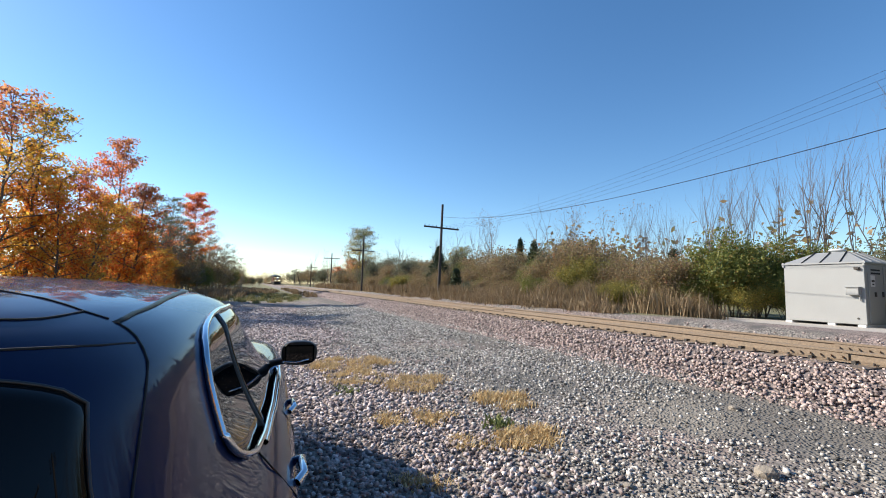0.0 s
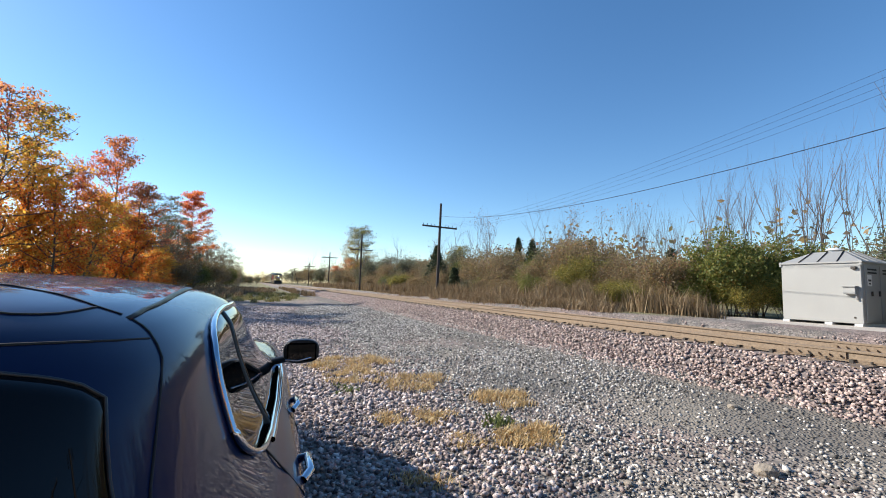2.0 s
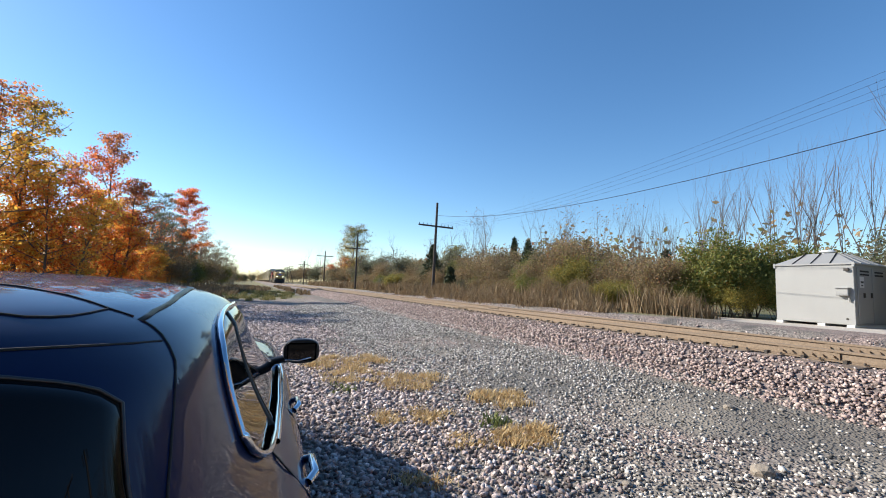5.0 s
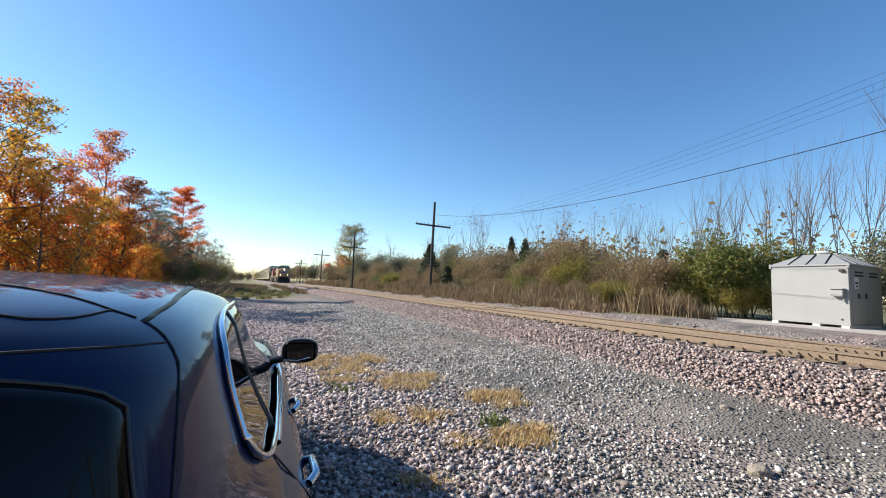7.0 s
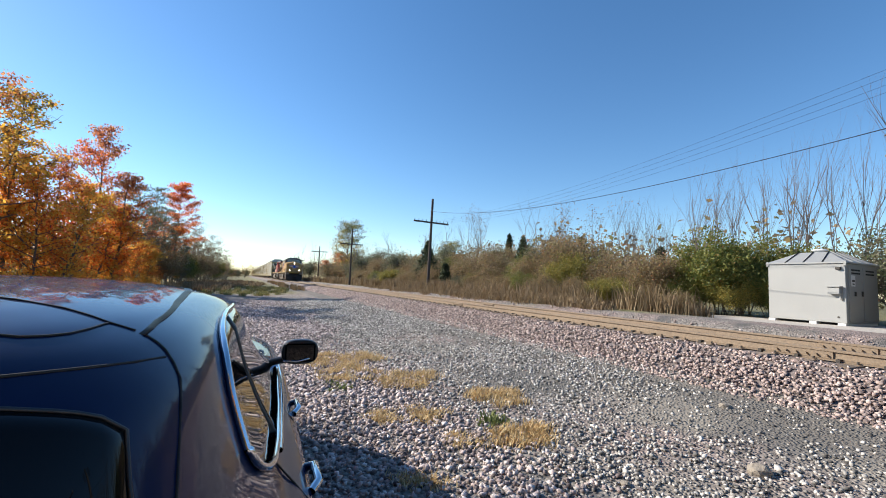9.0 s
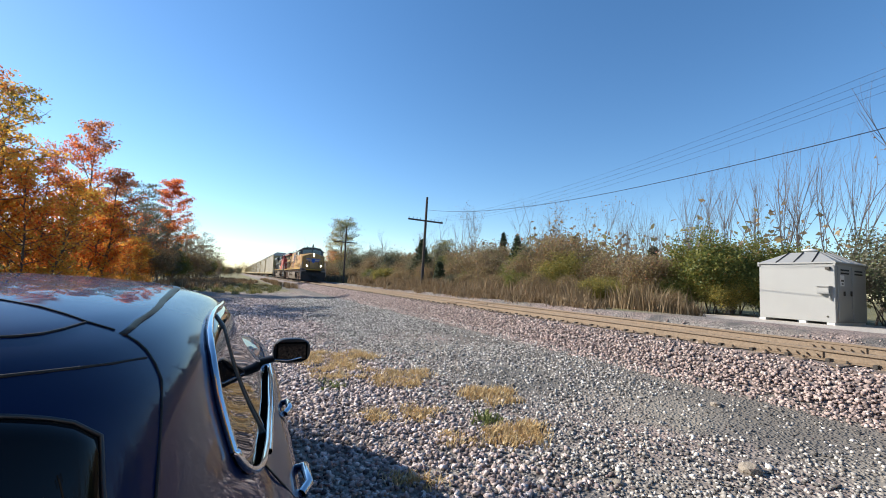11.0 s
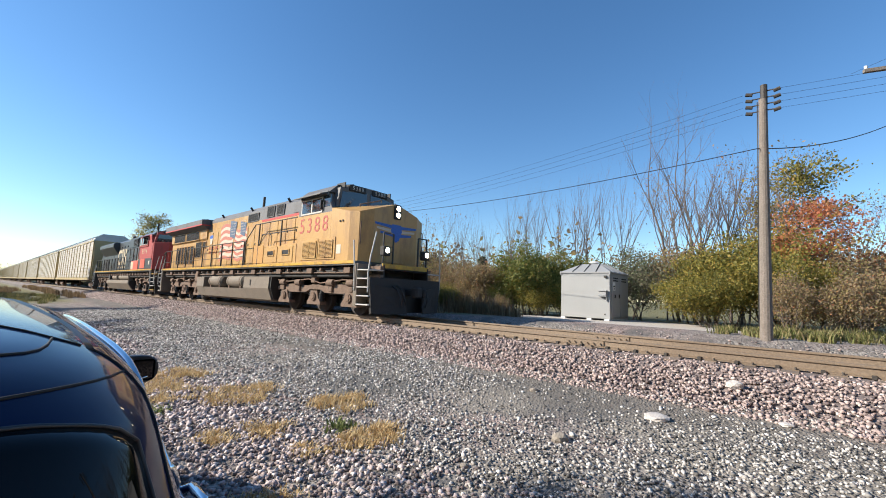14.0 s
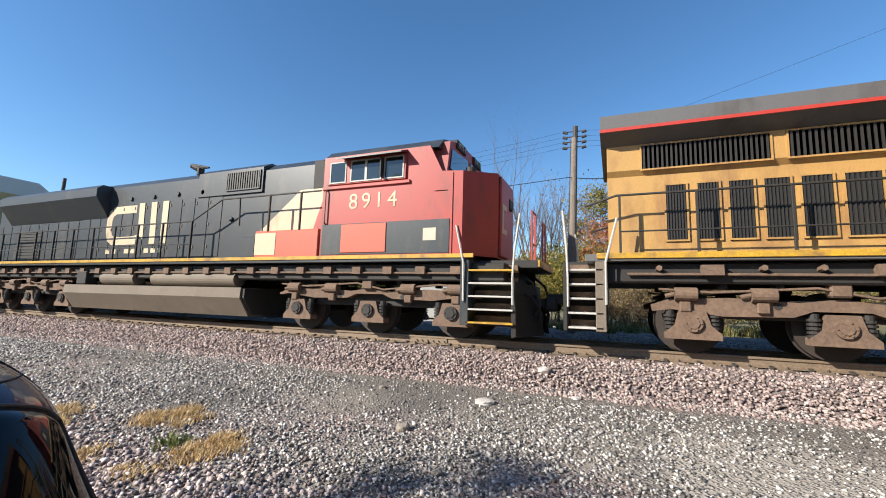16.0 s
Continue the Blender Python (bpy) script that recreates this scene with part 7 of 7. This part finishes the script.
    prismp("fuel_tank", T_tan, L, [(-1.5, 0.98), (-1.52, 0.72), (-1.2, 0.24), (1.2, 0.24), (1.52, 0.72), (1.5, 0.98)], "y", 6.95, 14.7, "dusty fuel tank")
    prismp("tank_front_end", T_black, L, [(-1.46, 0.95), (-1.47, 0.72), (-1.16, 0.28), (1.16, 0.28), (1.47, 0.72), (1.46, 0.95)], "y", 6.85, 6.96)
    for s in (-1, 1):
        for y0, y1 in ((7.3, 10.6), (11.4, 13.0)):
            cylp("air_reservoir", T_tan, L, (s * 1.25, y0, 1.2), (s * 1.25, y1, 1.2), 0.2, 20, "dusty cylindrical air reservoir")
        boxp("valve_box", T_black, L, min(s * 1.2, s * 1.5), max(s * 1.2, s * 1.5), 13.6, 14.1, 1.0, 1.4, 0.02)
    truck(L, (1.27, 3.3, 5.32), T_dust, 1)
    truck(L, (15.3, 17.35, 19.38), T_dust, 1)
    steps(L, -0.1, 0.85, C_black, [U_edge, T_hand, T_hand, T_hand, U_edge], True)
    steps(L, 20.6, 21.2, C_black, [T_hand], False)
    pilot(L, -0.1, T_black)
    boxp("rear_pilot", T_black, L, -1.4, 1.4, 21.2, 21.28, 0.3, 1.5, 0.02)
    cylp("coupler", T_black, L, (0, 21.2, 0.9), (0, 22.0, 0.9), 0.12, 8)
    for s in (-1, 1):
        x = s * 1.5
        ps = [(x, y, 1.74, 2.8) for y in (9.0, 10.2, 11.3, 12.4, 13.5, 14.6, 15.7, 16.8, 17.9, 19.0, 20.2)]
        handrail(L, [(x, 4.6, 3.35), (x, 7.9, 3.35), (x, 9.0, 2.8), (x, 20.5, 2.78)], ps, T_black)
        handrail(L, [(x, 7.2, 2.6), (x, 7.25, 3.35)], [(x, 5.2, 2.4, 3.35), (x, 6.2, 2.4, 3.35)], T_black, False)
        handrail(L, [(s * 0.9, -0.35, 2.7), (s * 0.5, -0.35, 2.7)], [(s * 0.9, -0.35, 1.6, 2.7), (s * 0.5, -0.35, 1.6, 2.7)], C_red)
    boxp("walkway_edge", U_edge, L, -1.0, 1.0, -0.53, -0.48, 1.52, 1.66, 0.004, "yellow platform edge")
    return L


R_pan = mat("rack_panel", (0.50, 0.455, 0.38), (0.42, 0.38, 0.32), rough=0.55, metal=0.1, scale=0.6, bump=0.03, grime=(0.30, 0.26, 0.21), gmin=0.62, vary=0.08, grain=0.08)
R_frame = mat("rack_frame", (0.46, 0.36, 0.17), (0.36, 0.27, 0.13), rough=0.6, scale=0.8, bump=0.03)
R_roof = mat("rack_roof", (0.55, 0.55, 0.54), (0.45, 0.45, 0.44), rough=0.5, metal=0.2, bump=0.03)


def build_rack_car():
    """A covered car carrier, front end at y = 0, 28 m long."""
    R = empty("rack_car", pose(0, 0, 0), "tan enclosed car-carrying freight wagon with ribbed sides", "freight wagon", "train")
    n = 28.0
    boxp("floor_frame", T_dust, R, -1.4, 1.4, 0.4, n - 0.4, 0.85, 1.15, 0.02)
    body = prismp("inner_body", R_pan, R, [(-1.48, 1.1), (1.48, 1.1), (1.48, 5.0), (-1.48, 5.0)], "y", 0.45, n - 0.45)
    bm = bmesh.new()
    prism(bm, [(-1.58, 4.9), (1.58, 4.9), (1.5, 5.25), (0.9, 5.7), (-0.9, 5.7), (-1.5, 5.25)], "y", 0.3, n - 0.3)
    roof = part("roof", bm, R_roof, R)
    bm = bmesh.new()
    for k in range(40):
        y = 0.5 + 0.68 * k
        prism(bm, [(-1.6, 4.95), (-1.53, 5.27), (-0.92, 5.73), (0.92, 5.73), (1.53, 5.27), (1.6, 4.95), (1.58, 4.93), (1.5, 5.24), (0.9, 5.69), (-0.9, 5.69), (-1.5, 5.24), (-1.58, 4.93)], "y", y, y + 0.06)
    tagged(part("roof_ribs", bm, R_roof, roof), kind="stuff")
    for s in (-1, 1):
        x = s * 1.5
        for k in range(13):
            y = 0.5 + 2.083 * k
            boxp("post", R_frame, R, min(x, x + s * 0.09), max(x, x + s * 0.09), y - 0.06, y + 0.06, 0.9, 5.0, 0.01)
            if k < 12:
                zig = [(x, 4.9), (x, 1.18)]
                for r in range(12):
                    z0 = 1.2 + 0.305 * r
                    zig += [(x + s * 0.015, z0), (x + s * 0.045, z0 + 0.04), (x + s * 0.045, z0 + 0.24), (x + s * 0.015, z0 + 0.28)]
                prismp("side_panel", R_pan, R, zig, "y", y + 0.08, y + 2.0)
        boxp("top_rail", R_frame, R, min(x, x + s * 0.1), max(x, x + s * 0.1), 0.3, n - 0.3, 4.92, 5.04, 0.01)
        boxp("bottom_sill", R_frame, R, min(x, x + s * 0.1), max(x, x + s * 0.1), 0.3, n - 0.3, 0.9, 1.16, 0.01)
        for y0 in (1.0, 14.5):
            for k in range(7):
                boxp("lettering_bar", F_white, R, min(x + s * 0.05, x + s * 0.056), max(x + s * 0.05, x + s * 0.056), y0 + 0.6 * k, y0 + 0.4 + 0.6 * k, 1.5, 1.75, 0.0)
    for y in (0.35, n - 0.35):
        boxp("end_door", R_frame, R, -1.5, 1.5, y - 0.06, y + 0.06, 1.0, 5.0, 0.02)
    for yc in (2.6, n - 2.6):
        for s in (-1, 1):
            prismp("side_frame", T_dust, R, [(yc - 1.15, 0.62), (yc - 0.4, 0.72), (yc + 0.4, 0.72), (yc + 1.15, 0.62), (yc + 1.15, 0.36), (yc + 0.45, 0.22), (yc - 0.45, 0.22), (yc - 1.15, 0.36)], "x", min(s * 0.95, s * 1.12), max(s * 0.95, s * 1.12))
        for d in (-0.88, 0.88):
            for s in (-1, 1):
                cylp("wheel", T_dust, R, (s * 0.69, yc + d, 0.42), (s * 0.83, yc + d, 0.42), 0.42, 22)
        boxp("bolster", T_black, R, -1.0, 1.0, yc - 0.3, yc + 0.3, 0.45, 0.9, 0.02)
    for y0, y1 in ((-0.35, 0.4), (n - 0.4, n + 0.35)):
        boxp("coupler", T_black, R, -0.12, 0.12, y0, y1, 0.78, 1.0, 0.02)
    return R


TRAIN = [(build_yellow_loco(), 0.0), (build_red_loco(), 21.72)]
first = build_rack_car()
TRAIN.append((first, 44.3))
for k in range(1, 11):
    TRAIN.append((copy_thing(first, Matrix()), 44.3 + 28.7 * k))


# ---- what moves ----
def train_y(t):
    dt = 16 - t
    return Y_END + SPEED * dt + SLOW * dt * dt


def motions():
    times = [0.5 * i for i in range(33)]
    for thing, back in TRAIN:
        walk(thing, [(t, pose(D, train_y(t) + back, ZR)) for t in times])
    ticks = [i / 30 for i in range(481)]
    for w, y, r in AXLES:
        walk(w, [(t, pose(0, y, r, math.degrees((train_y(0) - train_y(t)) / r) % 360, 0, 0)) for t in ticks])


motions()
